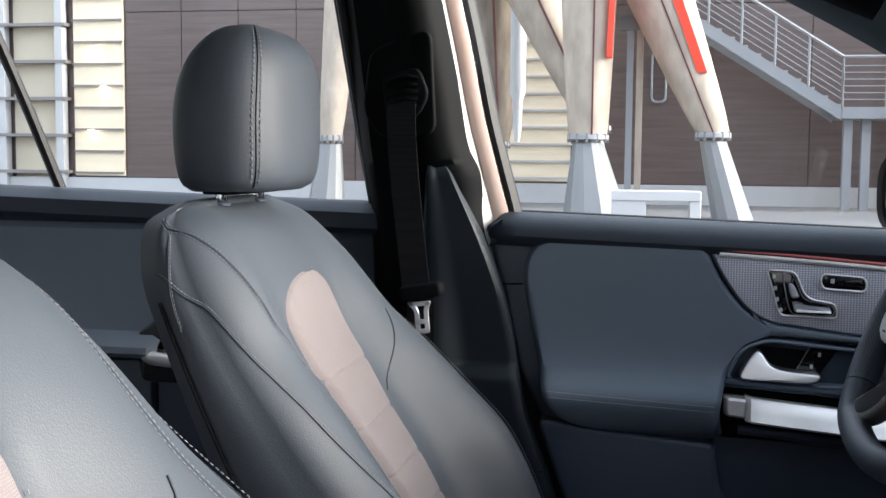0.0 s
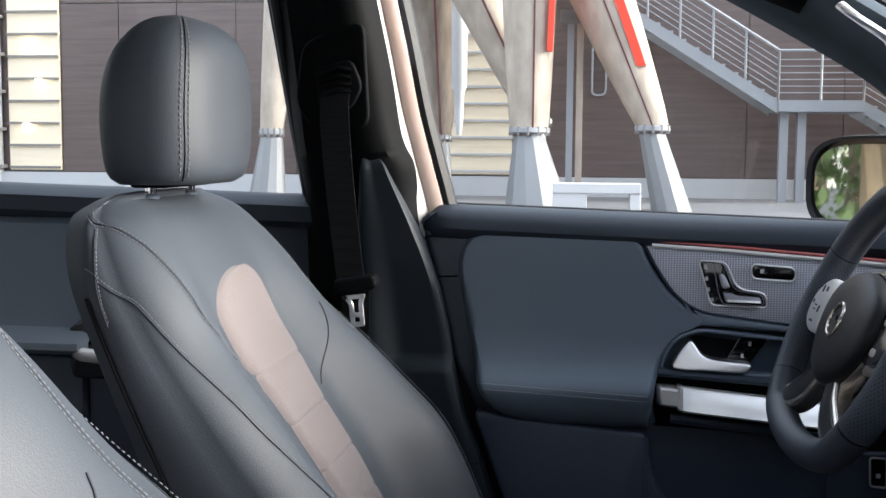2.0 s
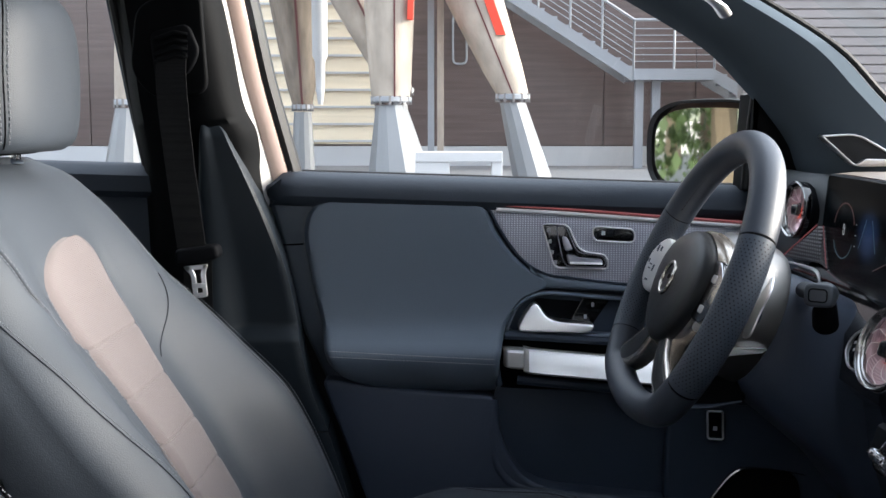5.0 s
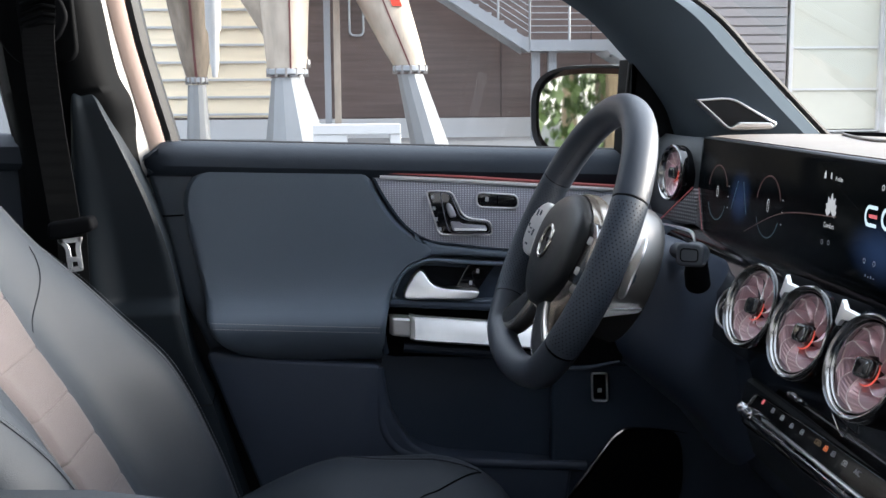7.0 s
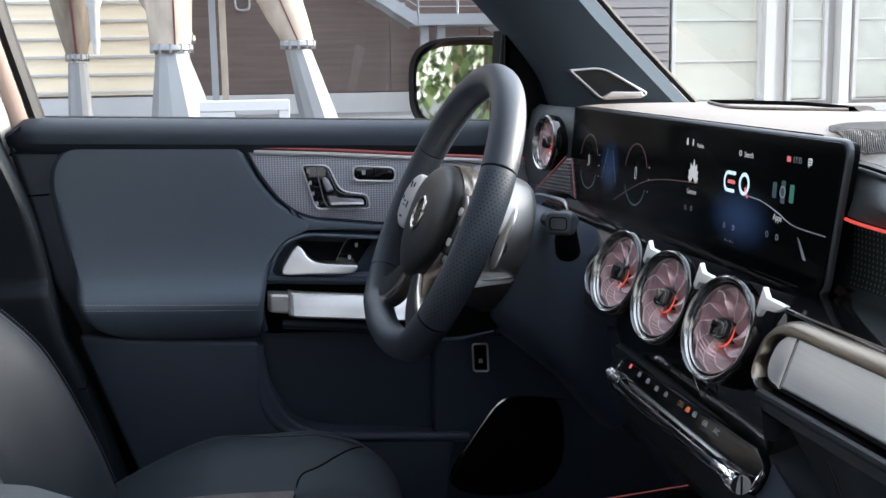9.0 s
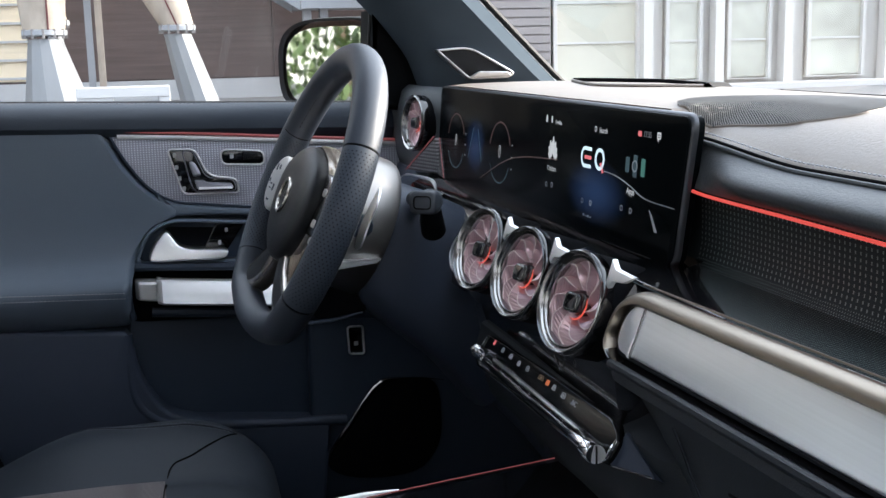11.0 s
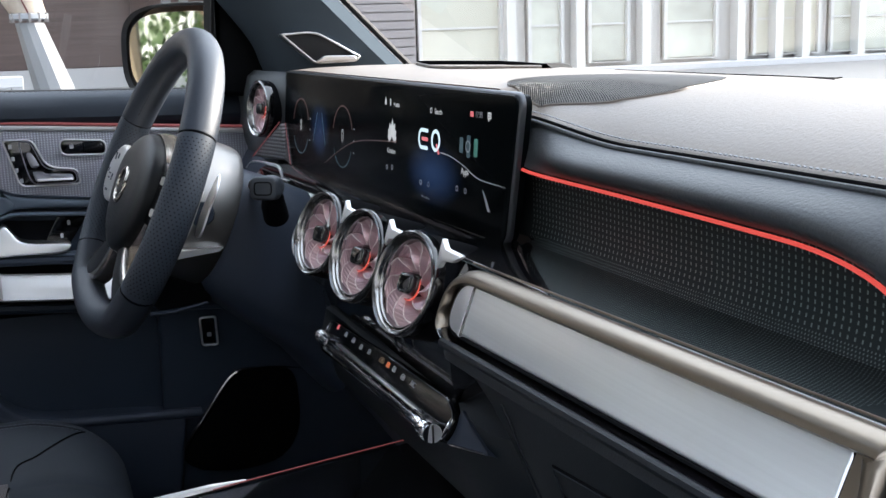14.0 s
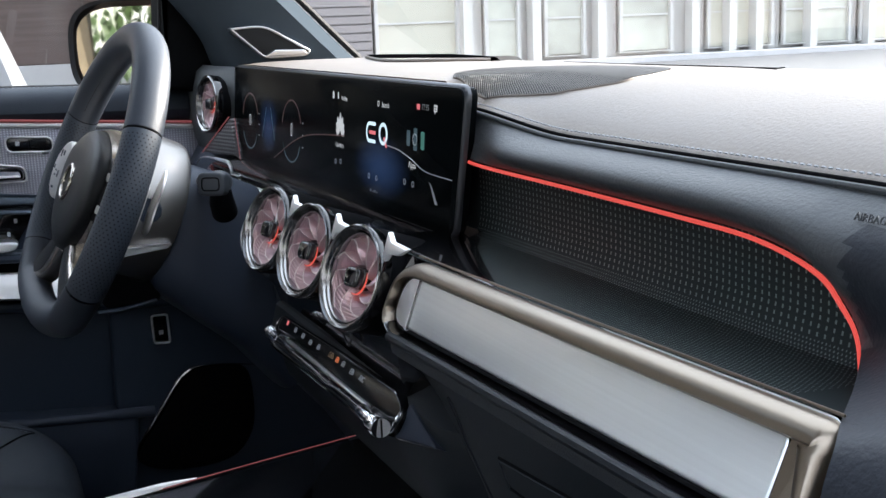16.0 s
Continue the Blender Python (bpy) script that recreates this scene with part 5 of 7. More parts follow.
    def cq(x, y):
        f = max(0.0, (x + 0.24) / 0.106)
        drop = 0.060 * (1 - math.sqrt(max(0, 1 - min(1, f) ** 2))) if f > 0 else 0
        return Vector((x, y, cz(x, y / (0.262 - 0.055 * f ** 2.5), f, drop) + 0.0004))
    rows = []
    for x in list(np.linspace(-0.66, -0.20, 24)) + [-0.18, -0.165, -0.152, -0.142, -0.136, -0.134]:
        f = max(0.0, (x + 0.24) / 0.106)
        drop = 0.060 * (1 - math.sqrt(max(0, 1 - min(1, f) ** 2))) if f > 0 else 0
        row = []
        hw = 0.262 - 0.055 * max(0, f) ** 2.5
        for a in np.sin(np.linspace(-math.pi / 2, math.pi / 2, 41)):
            q = max(0.0, (abs(a) - 0.80) / 0.20)
            z = cz(x, a, f, drop)
            row.append(Vector((x, a * hw, z)))
        row = [Vector((row[0].x, row[0].y * 0.97, 0.40))] + row + [Vector((row[-1].x, row[-1].y * 0.97, 0.40))]
        rows.append(row)
    rows.append([Vector((-0.150, p.y, min(p.z, 0.545))) for p in rows[-1]])
    rows.append([Vector((-0.165, p.y * 0.98, min(p.z, 0.42))) for p in rows[-1]])
    part("cushion", sheet(rows), "leather", t, "black leather seat cushion")
    rows = [[(x, a * 0.085, 0.6325 + 0.012 * (x + 0.4) - 0.003 * max(0.0, (x + 0.34) / 0.07) - 0.0006) for a in np.linspace(-1, 1, 7)] for x in np.linspace(-0.60, -0.27, 12)]
    part("cushion_insert", sheet(rows), "fabric", t, "rose grey woven fabric insert")
    for sg in (-1, 1):
        seam = smooth_line([(-0.42, sg * 0.236, 0), (-0.373, sg * 0.232, 0), (-0.31, sg * 0.205, 0), (-0.24, sg * 0.195, 0), (-0.18, sg * 0.190, 0)], 8)
        part("cushion_seam", tube([cq(p.x, p.y) for p in seam], 0.0010, 6), "seam_leather", t, "sewn seam")
        for d in (-0.005, 0.005):
            part("cushion_stitching", stitches([[cq(p.x, p.y + d) for p in seam]], (0, 0, 1), 0.0036, 0.0018, 0.0006), "stitch", t, "grey thread", smooth=False)
        edge = smooth_line([(-0.178, sg * 0.188, 0), (-0.206, sg * 0.157, 0), (-0.236, sg * 0.130, 0), (-0.262, sg * 0.112, 0), (-0.272, sg * 0.05, 0), (-0.273, 0.0, 0)], 6)
        part("thigh_seam", tube([cq(p.x, p.y) for p in edge], 0.0011, 6), "void", t, "dark gap before the thigh rest")
    part("seat_base", box((-0.64, -0.22, 0.33), (-0.17, 0.22, 0.52), 0.02), "void", t, "black seat base")
    return t


driver = front_seat()
driver.location = (0, 0.40, 0)
pas = copy_thing(driver, pose(0.065, -0.393, 0.012))

# ---- dashboard ----
dash = thing("dashboard", "black leather dashboard with round vents, brushed bar and red light line", "dashboard")
# upper pad: profile from the cowl to the front edge
prof_pass = [(0.56, 0.995), (0.50, 1.035), (0.42, 1.062), (0.33, 1.074), (0.25, 1.075), (0.19, 1.071), (0.15, 1.062), (0.124, 1.050), (0.113, 1.041)]
prof_drv = [(0.56, 0.995), (0.50, 1.035), (0.42, 1.062), (0.33, 1.072), (0.25, 1.075), (0.19, 1.076), (0.15, 1.076), (0.12, 1.0755), (0.098, 1.0735)]


def dash_edge(y):       # 0 on the driver's side, 1 on the passenger's
    return 0.64 * (1 - ss(-0.074, -0.058, y)) + 0.36 * (1 - ss(-0.21, -0.06, y))


def dash_prof(y):
    """Profile of the top at y: the edge drops sharply beside the display, the rest more gently."""
    f, g = dash_edge(y), 1 - ss(-0.30, 0.03, y)
    out = []
    for i, (a, b) in enumerate(zip(prof_drv, prof_pass)):
        k = f if i > 6 else (0.35 * f + 0.65 * g if i == 6 else g)
        out.append((a[0] + (b[0] - a[0]) * k, a[1] + (b[1] - a[1]) * k))
    return out


rows = []
for y in list(np.linspace(-0.80, -0.30, 16)) + list(np.linspace(-0.28, -0.09, 14)) + list(np.linspace(-0.08, -0.05, 9)) + list(np.linspace(0.0, 0.62, 20)) + [0.66, 0.70, 0.75]:
    f = dash_edge(y)
    c = 0.012 * max(0.0, (y - 0.5) / 0.25) ** 2 * 3 + 0.02 * max(0.0, (-0.5 - y) / 0.3) ** 2
    rows.append([(x, y, z - c) for x, z in dash_prof(y)])
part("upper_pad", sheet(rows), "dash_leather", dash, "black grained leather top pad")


def seam_p(y, k=0):
    f = dash_edge(y)
    a, b = prof_drv[-1], prof_pass[-1]
    return Vector((a[0] + (b[0] - a[0]) * f + 0.002 * k, y, a[1] + (b[1] - a[1]) * f - 0.02 * max(0.0, (-0.5 - y) / 0.3) ** 2 + 0.0012 * k))


ylist = list(np.linspace(-0.79, -0.30, 20)) + list(np.linspace(-0.28, -0.07, 24))
part("seam_cord", tube([seam_p(y) + Vector((-0.0015, 0, 0.0005)) for y in ylist], 0.0017, 8), "pad_leather", dash, "sewn leather seam")
part("seam_groove", tube([seam_p(y, 1) + Vector((0.0002, 0, 0.0012)) for y in ylist], 0.0011, 6), "void", dash, "dark groove along the seam")
part("pad_stitching", stitches([[seam_p(y, 2.4) + Vector((-0.0005, 0, 0.0026)) for y in ylist]], (-0.5, 0, 1), 0.0030, 0.0016, 0.0006), "pale_thread", dash, "grey stitching", smooth=False)
# lower face of the pad, down to the light line
red = [(-0.078, 1.0225), (-0.115, 1.0190), (-0.231, 1.0180), (-0.345, 1.0165), (-0.405, 1.0145), (-0.4445, 1.0065), (-0.461, 0.9945), (-0.470, 0.983), (-0.473, 0.965)]
redl = [Vector((0.0965, a, b)) for a, b in red]
redz = spl([-0.80, -0.405, -0.341, -0.226, -0.10, -0.07], [1.012, 1.0125, 1.0155, 1.0175, 1.0185, 1.0195])
lower = smooth_line(redl, 8)
lower = [Vector((0.0965, -0.066, 1.0205))] + lower[:-6]
bend = len(lower) - 16
lower += smooth_line([lower[-1], (0.088, -0.480, 0.9765), (0.060, -0.506, 0.9765), (0.030, -0.532, 0.978), (0.012, -0.548, 0.976), (0.001, -0.554, 0.962), (0.0, -0.555, 0.94), (0.008, -0.553, 0.90), (0.025, -0.55, 0.85), (0.05, -0.55, 0.80)], 4)[1:]
rows = []
for i, p in enumerate(lower):
    k = min(1.0, max(0.0, (i - bend) / (len(lower) - 1 - bend)))      # past the bend the skin turns down to the door
    ya = p.y if i <= bend else lower[bend].y + (-0.80 - lower[bend].y) * min(1.0, k * 1.6)
    s = seam_p(ya)
    if k > 0.62:
        f = (k - 0.62) / 0.38
        s = Vector((s.x + (p.x - 0.07 - s.x) * min(1.0, f * 1.5), -0.80, s.z + (0.82 - s.z) * f))
    e = Vector((min(0.0985, p.x + 0.002), p.y, p.z))
    row = []
    amp = ss(-0.095, -0.18, p.y) * (0.021 - 0.008 * k)
    for j in range(17):
        t = j / 16
        row.append(s.lerp(e, t) + Vector((-amp * math.sin(math.pi * t ** 1.25), 0, 0.004 * math.sin(math.pi * t))))
    rows.append(row + [(p.x + 0.022, p.y, p.z - 0.0005)])
bm = sheet(rows)
# faces past the bend take a darker copy of the leather, as shade
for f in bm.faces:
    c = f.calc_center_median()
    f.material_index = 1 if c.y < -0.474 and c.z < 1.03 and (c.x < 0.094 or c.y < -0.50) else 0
M["end_shade"] = material("shaded_dash_end", (0.016, 0.020, 0.028), 0.5, spec=0.35, var=0.1, vscale=12, bump=0.2, bscale=420, kind="noise")
part("pad_face", bm, ["pad_leather", "end_shade"], dash, "black leather pad edge")
part("light_line", tube([p + Vector((0.001, 0.0, -0.0020)) for p in smooth_line(redl, 8)], [0.00125 - 0.0004 * ss(40, 64, i) for i in range(len(smooth_line(redl, 8)))], 8, flat=1.0), "red_light", dash, "glowing red light line")
writing("embossed_word", "AIRBAG", 0.0050, (0.0945, -0.478, 1.0330), (0, -1, 0), (0.35, 0, 1), "pad_leather", dash, 0.0003, "embossed lettering")
# patterned trim: upright face, then a shelf towards the bar
rows = []
trim_prof = [(0.112, 1.020), (0.113, 1.00), (0.113, 0.98), (0.111, 0.970), (0.106, 0.9635), (0.095, 0.9615), (0.07, 0.9625), (0.045, 0.9655), (0.032, 0.9675)]
for y in np.linspace(-0.50, -0.06, 12):
    rows.append([(x, y, z - 0.022 * (y + 0.28) * 0.15) for x, z in trim_prof])
M["trim_dark"] = material("dark_backlit_trim", (0.019, 0.0275, 0.029), 0.6, spec=0.2, var=0.15, vscale=30)
part("trim_panel", sheet(rows), "trim_dark", dash, "dark patterned trim")


def backlit():
    """Dashes lit from behind: dim grey, warm red where the lamp sits."""
    m = bpy.data.materials.new("backlit_dashes")
    m.use_nodes = True
    n, l = m.node_tree.nodes, m.node_tree.links
    b = n["Principled BSDF"]
    b.inputs["Base Color"].default_value = (0.15, 0.19, 0.185, 1)
    b.inputs["Roughness"].default_value = 0.4
    b.inputs["Metallic"].default_value = 0.2
    tc, vm, mr = n.new("ShaderNodeTexCoord"), n.new("ShaderNodeVectorMath"), n.new("ShaderNodeMapRange")
    mp = n.new("ShaderNodeMapping")
    mp.inputs["Location"].default_value = (0, 0.235 / 0.11, -0.983 / 0.020)
    mp.inputs["Scale"].default_value = (0.0, 1 / 0.11, 1 / 0.020)
    l.new(tc.outputs["Object"], mp.inputs["Vector"])
    vm.operation = "LENGTH"
    l.new(mp.outputs[0], vm.inputs[0])
    mr.inputs["From Min"].default_value, mr.inputs["From Max"].default_value = 1.25, 0.1
    mr.inputs["To Min"].default_value, mr.inputs["To Max"].default_value = 0.0008, 0.021
    l.new(vm.outputs["Value"], mr.inputs["Value"])
    b.inputs["Emission Color"].default_value = (0.9, 0.42, 0.38, 1)
    l.new(mr.outputs[0], b.inputs["Emission Strength"])
    return m


M["dashes"] = backlit()
bm = bmesh.new()
plen = [0.0]
for a, b in zip(trim_prof, trim_prof[1:]):
    plen.append(plen[-1] + math.hypot(b[0] - a[0], b[1] - a[1]))


def on_trim(s):
    i = 0
    while i < len(plen) - 2 and s > plen[i + 1]:
        i += 1
    t = (s - plen[i]) / (plen[i + 1] - plen[i])
    a, b = trim_prof[i], trim_prof[i + 1]
    return Vector((a[0] + (b[0] - a[0]) * t, 0, a[1] + (b[1] - a[1]) * t))


for r in range(52):
    up = r < 12      # long dashes on the upright face, fine dots on the shelf
    s = 0.005 + r * 0.0039 if up else 0.0518 + (r - 12) * 0.0021
    for c in range(80 if up else 160):
        y = -0.082 - c * (0.0050 if up else 0.0025) - (0.0 if up else 0.00125 * (r % 2))
        if s > plen[-1] - 0.002 or y < -0.474 + (0.02 if r < 5 else 0) + (0.02 if r < 2 else 0):
            continue
        p, q = on_trim(s), on_trim(s + (0.0020 if up else 0.0010))
        if p.z < 0.9626 and y > -0.1315 - 2.7 * (0.087 - p.x):      # the gloss black piece covers the rest
            continue
        nn = Vector((-(q.z - p.z), 0, q.x - p.x)).normalized()
        nn = nn if nn.z - nn.x > 0 else -nn
        dz = -0.0033 * (y + 0.28)
        vs, hw_ = [], 0.00058 if up else 0.0003
        for pt, dy in ((p, -hw_), (p, hw_), (q, hw_), (q, -hw_)):
            vs.append(bm.verts.new((pt.x + nn.x * 0.0006, y + dy, pt.z + nn.z * 0.0006 + dz)))
        bm.faces.new(vs)
ob = part("trim_dash", bm, "dashes", dash, "small backlit dashes", smooth=False, weld=False)
ob["kind"] = "stuff"

gp = rounded([(0.104, -0.062), (0.104, -0.098), (0.088, -0.124), (0.060, -0.198), (0.040, -0.250), (0.034, -0.258), (0.034, -0.062)], [0.004, 0.01, 0.02, 0.03, 0.01, 0.002, 0.004], 5)
part("trim_end", plate(gp, lambda u, v, w: (u, v, w - 0.0033 * (v + 0.28) + (0.0036 * (0.070 - u) / 0.03 if u < 0.070 else 0.0)), 0.955, 0.9650, 0.0012), "piano", dash, "gloss black end of the trim shelf")

# brushed bar with its round metal frame
def bar_z(y):
    return -0.027 * (y + 0.135)


def bar3(u, v, w):
    return (w + 0.45 * (v - 0.945), u, v + bar_z(u))


bo = rounded([(-0.1480, 0.9668), (-0.5390, 0.9668), (-0.5390, 0.9235), (-0.1480, 0.9235)], [0.0225, 0.010, 0.006, 0.0215], 14)


def long_end(ps, u0, r, u1, u2):      # draws the round end out lengthwise
    return [Vector((u1 + (p.x - u0) * (u2 - u1) / -r, p.y)) if p.x > u0 - r else p for p in ps]


bo = long_end(bo, -0.148, 0.0225, -0.1450, -0.186)
wide = [(0.15 + 0.85 * ss(0.926, 0.943, p.y)) * (1.0 + 0.75 * ss(-0.533, -0.5385, p.x)) for p in bo]       # the frame thins out along the bottom
rows = []
for d, w in ((0.002, 0.022), (0.0, 0.0205), (0.0002, 0.0175), (0.0012, 0.0143), (0.0030, 0.0121), (0.0050, 0.0114), (0.0070, 0.0120), (0.0086, 0.0143), (0.0095, 0.0175), (0.0100, 0.024)):
    rows.append([Vector(bar3(*(p.lerp(q, f)), w)) for p, q, f in zip(bo, inset(bo, d), wide)])
bm = sheet(rows, closed=True)
# lower faces are black in place of the dark reflection along the bottom
for f in bm.faces:
    c = f.calc_center_median()
    f.material_index = 1 if c.z - bar_z(c.y) < 0.9285 else 0
part("bar_frame", bm, ["champagne", "piano"], dash, "rounded champagne metal frame, its dark reflection below painted black")
inn = rounded([(-0.1600, 0.9597), (-0.5185, 0.9597), (-0.5185, 0.9285), (-0.1600, 0.9285)], [0.0155, 0.006, 0.004, 0.0150], 12)
inn = long_end(inn, -0.160, 0.0155, -0.1605, -0.181)
part("bar_panel", plate(inn, bar3, 0.040, 0.0160, 0.0028, 4), "brushed", dash, "brushed aluminium panel")
part("bar_return", plate(rounded([(-0.5192, 0.9600), (-0.5300, 0.9600), (-0.5300, 0.9262), (-0.5192, 0.9262)], 0.0006), bar3, 0.030, 0.0152, 0.0008), "champagne", dash, "flat champagne metal return")
part("bar_groove", frame_ring([p.lerp(q, 1.0) for p, q in zip(inn, inset(inn, -0.0012))], 0.0014, bar3, 0.030, 0.0160, 0.0002), "void", dash, "black gap round the panel")
near = [i for i, p in enumerate(inn) if p.x > -0.1812]
k = next(i for i in near if i + 1 not in near)
cap = inset([inn[i] for i in near if i > k] + [inn[i] for i in near if i <= k] + [Vector((-0.1830, 0.9597)), Vector((-0.1875, 0.9285))], 0.0010)
part("bar_end_cap", plate(cap, bar3, 0.030, 0.0150, 0.001, 2), "cap_metal", dash, "polished end cap")
part("cap_joint", tube([bar3(-0.1830, 0.9588, 0.0152), bar3(-0.1875, 0.9292, 0.0152)], 0.0008, 8), "gunmetal", dash, "dark bevel beside the cap")
part("trim_line", tube([(0.0304, y, 0.9690 + bar_z(y)) for y in np.linspace(-0.535, -0.16, 14)], 0.0007, 6), "champagne", dash, "thin gold edge above the bar")
# lower dashboard under the bar
M["glovebox"] = material("glove_box_plastic", (0.008, 0.0115, 0.0155), 0.5, spec=0.35, var=0.12, vscale=8, bump=0.12, bscale=1200, kind="cells", rvar=0.06)


def low_d(y):       # the panel falls back towards the controls
    return 0.024 * ss(-0.30, -0.15, y)


def low3(y, z, w=0.0):      # a point on the glove box panel
    a, b = (0.003 + 0.6 * low_d(y), 0.905 + bar_z(y)), (0.010 + low_d(y), 0.88)
    if z < 0.88:
        a, b = b, (0.026 + low_d(y), 0.84)
    return (a[0] + (b[0] - a[0]) * (z - a[1]) / (b[1] - a[1]) - w, y, z)


rows = []
for y in list(np.linspace(-0.78, -0.31, 10)) + list(np.linspace(-0.30, -0.15, 10)) + [-0.135, -0.12, -0.11]:
    d = 0.03 * ss(-0.19, -0.11, y)
    g = d + low_d(y)
    rows.append([(0.06, y, 0.935 + bar_z(y)), (0.030 + d, y, 0.928 + bar_z(y)), (0.010 + d, y, 0.9235 + bar_z(y)), (0.001 + d, y, 0.9205 + bar_z(y)), (-0.001 + d, y, 0.915 + bar_z(y)), (0.003 + 0.6 * g, y, 0.905 + bar_z(y)), (0.010 + g, y, 0.88), (0.026 + g, y, 0.84), (0.050 + g, y, 0.77), (0.09 + g, y, 0.62), (0.16 + g, y, 0.46)])
part("lower_panel", sheet(rows), "glovebox", dash, "black glove box panel")
part("bar_lip", tube([(0.0025, y, 0.9225 + bar_z(y)) for y in np.linspace(-0.74, -0.172, 12)], 0.0032, 8), "glovebox", dash, "black lip")
joint = [low3(-0.250, 0.906), low3(-0.2545, 0.896), low3(-0.259, 0.880), low3(-0.262, 0.862), low3(-0.264, 0.842)]
part("glovebox_joint", tube(joint, 0.0010, 6), "void", dash, "black glove box joint")
part("joint_edge", tube([Vector(p) + Vector((-0.0006, -0.0014, 0.0)) for p in joint], 0.0005, 6), "leather", dash, "paler joint edge")
latch = [low3(-0.440, 0.8845), low3(-0.440, 0.9040), low3(-0.314, 0.8915), low3(-0.3175, 0.8750), low3(-0.440, 0.8780)]
part("latch_outline", tube(latch, 0.0011, 6), "void", dash, "black latch outline")
part("latch_edge", tube([Vector(p) + Vector((-0.0008, -0.0010, -0.0012)) for p in latch[1:4]], 0.0005, 6), "leather", dash, "latch edge")

# ---- display ----
disp = thing("display", "wide curved-corner glass display with lit instruments", "display")
so = rounded([(0.556, 1.0725), (-0.104, 1.0725), (-0.090, 0.962), (0.560, 0.955)], [0.012, 0.014, 0.012, 0.01], 7)


def scr3(u, v, w):      # leans back slightly
    return (w + 0.07 * (v - 1.015), u, v)


M["display_rim"] = material("display_rim_metal", (0.085, 0.09, 0.10), 0.30, metal=0.7, var=0.05, vscale=20)
part("housing", plate(so, scr3, 0.0945, 0.0895, 0.003), "display_rim", disp, "dark grey metal display rim")


def display_face():
    m = bpy.data.materials.new("display_glass")
    m.use_nodes = True
    n, l = m.node_tree.nodes, m.node_tree.links
    b = n["Principled BSDF"]
    b.inputs["Base Color"].default_value = (0.003, 0.0042, 0.005, 1)
    b.inputs["Roughness"].default_value = 0.2
    b.inputs["Specular IOR Level"].default_value = 0.02
    tc = n.new("ShaderNodeTexCoord")
    total = None
    for cy, cz, ry, rz, s in ((0.40, 1.012, 0.042, 0.036, 0.24), (0.056, 1.000, 0.070, 0.030, 0.27)):
        mp, vm, mr = n.new("ShaderNodeMapping"), n.new("ShaderNodeVectorMath"), n.new("ShaderNodeMapRange")
        mp.inputs["Location"].default_value = (0, -cy / ry, -cz / rz)
        mp.inputs["Scale"].default_value = (0, 1 / ry, 1 / rz)
        l.new(tc.outputs["Object"], mp.inputs["Vector"])
        vm.operation = "LENGTH"
        l.new(mp.outputs[0], vm.inputs[0])
        mr.interpolation_type = "SMOOTHSTEP"
        mr.inputs["From Min"].default_value, mr.inputs["From Max"].default_value = 1.0, 0.0
        mr.inputs["To Min"].default_value, mr.inputs["To Max"].default_value = 0.0, s
        l.new(vm.outputs["Value"], mr.inputs["Value"])
        if total is None:
            total = mr.outputs[0]
        else:
            ad = n.new("ShaderNodeMath")
            ad.operation = "ADD"
            l.new(total, ad.inputs[0])
            l.new(mr.outputs[0], ad.inputs[1])
            total = ad.outputs[0]
    b.inputs["Emission Color"].default_value = (0.012, 0.024, 0.06, 1)
    l.new(total, b.inputs["Emission Strength"])
    return m


M["display"] = display_face()
part("glass_face", plate(inset(so, 0.0022), scr3, 0.100, 0.0882, 0.0008, 2), "display", disp, "black glass with a blue glow")
FX = 0.0879
UP = (0.07, 0, 1)


def mark(name, pts, mat, label="", w=FX):
    return part(name, plate([Vector(p) for p in pts], scr3, w + 0.0002, w, 0.00004, 1), mat, disp, label, smooth=False)


def arc(cy, cz, r0, r1, a0, a1, sy=1.0, n=20):
    out = [(cy + r1 * sy * math.cos(a), cz + r1 * math.sin(a)) for a in np.linspace(a0, a1, n)]
    return out + [(cy + r0 * sy * math.cos(a), cz + r0 * math.sin(a)) for a in np.linspace(a1, a0, n)]


M["arc_red"] = glow("dial_red", (0.30, 0.12, 0.10), 0.012)
M["arc_blue"] = glow("dial_blue", (0.12, 0.24, 0.30), 0.03)
M["logo_pale"] = glow("logo_pale_blue", (0.62, 0.80, 0.92), 0.20)
M["logo_red"] = glow("logo_red", (0.75, 0.16, 0.18), 0.16)
M["teal"] = glow("app_teal", (0.10, 0.36, 0.30), 0.06)
M["warm"] = glow("warm_symbols", (0.85, 0.22, 0.08), 0.10)
M["grille_print"] = material("dark_symbols", (0.02, 0.02, 0.022), 0.5, var=0.1)
M["bronze_print"] = material("bronze_symbols", (0.34, 0.22, 0.12), 0.5, var=0.1)
for cy in (0.478, 0.312):
    mark("dial_arc", arc(cy, 1.013, 0.0285, 0.0300, 0.15, 2.9, 1.15), "arc_red", "red dial arc")
    mark("dial_arc", arc(cy, 1.008, 0.0280, 0.0292, 3.5, 5.9, 1.15), "arc_blue", "blue dial arc")
    part("dial_digit", frame_ring(rounded([(cy + 0.0026, 1.0185), (cy - 0.0026, 1.0185), (cy - 0.0026, 1.0060), (cy + 0.0026, 1.0060)], 0.0024, 5), 0.0006, scr3, FX + 0.0002, FX, 0.00004), "white_print", disp, "thin white digit", smooth=False)
    for k in range(3):
        mark("dial_tick", [(cy - 0.034 - 0.004, 1.022 - 0.012 * k), (cy - 0.041, 1.022 - 0.012 * k), (cy - 0.041, 1.0205 - 0.012 * k), (cy - 0.038, 1.0205 - 0.012 * k)], "grey_print")
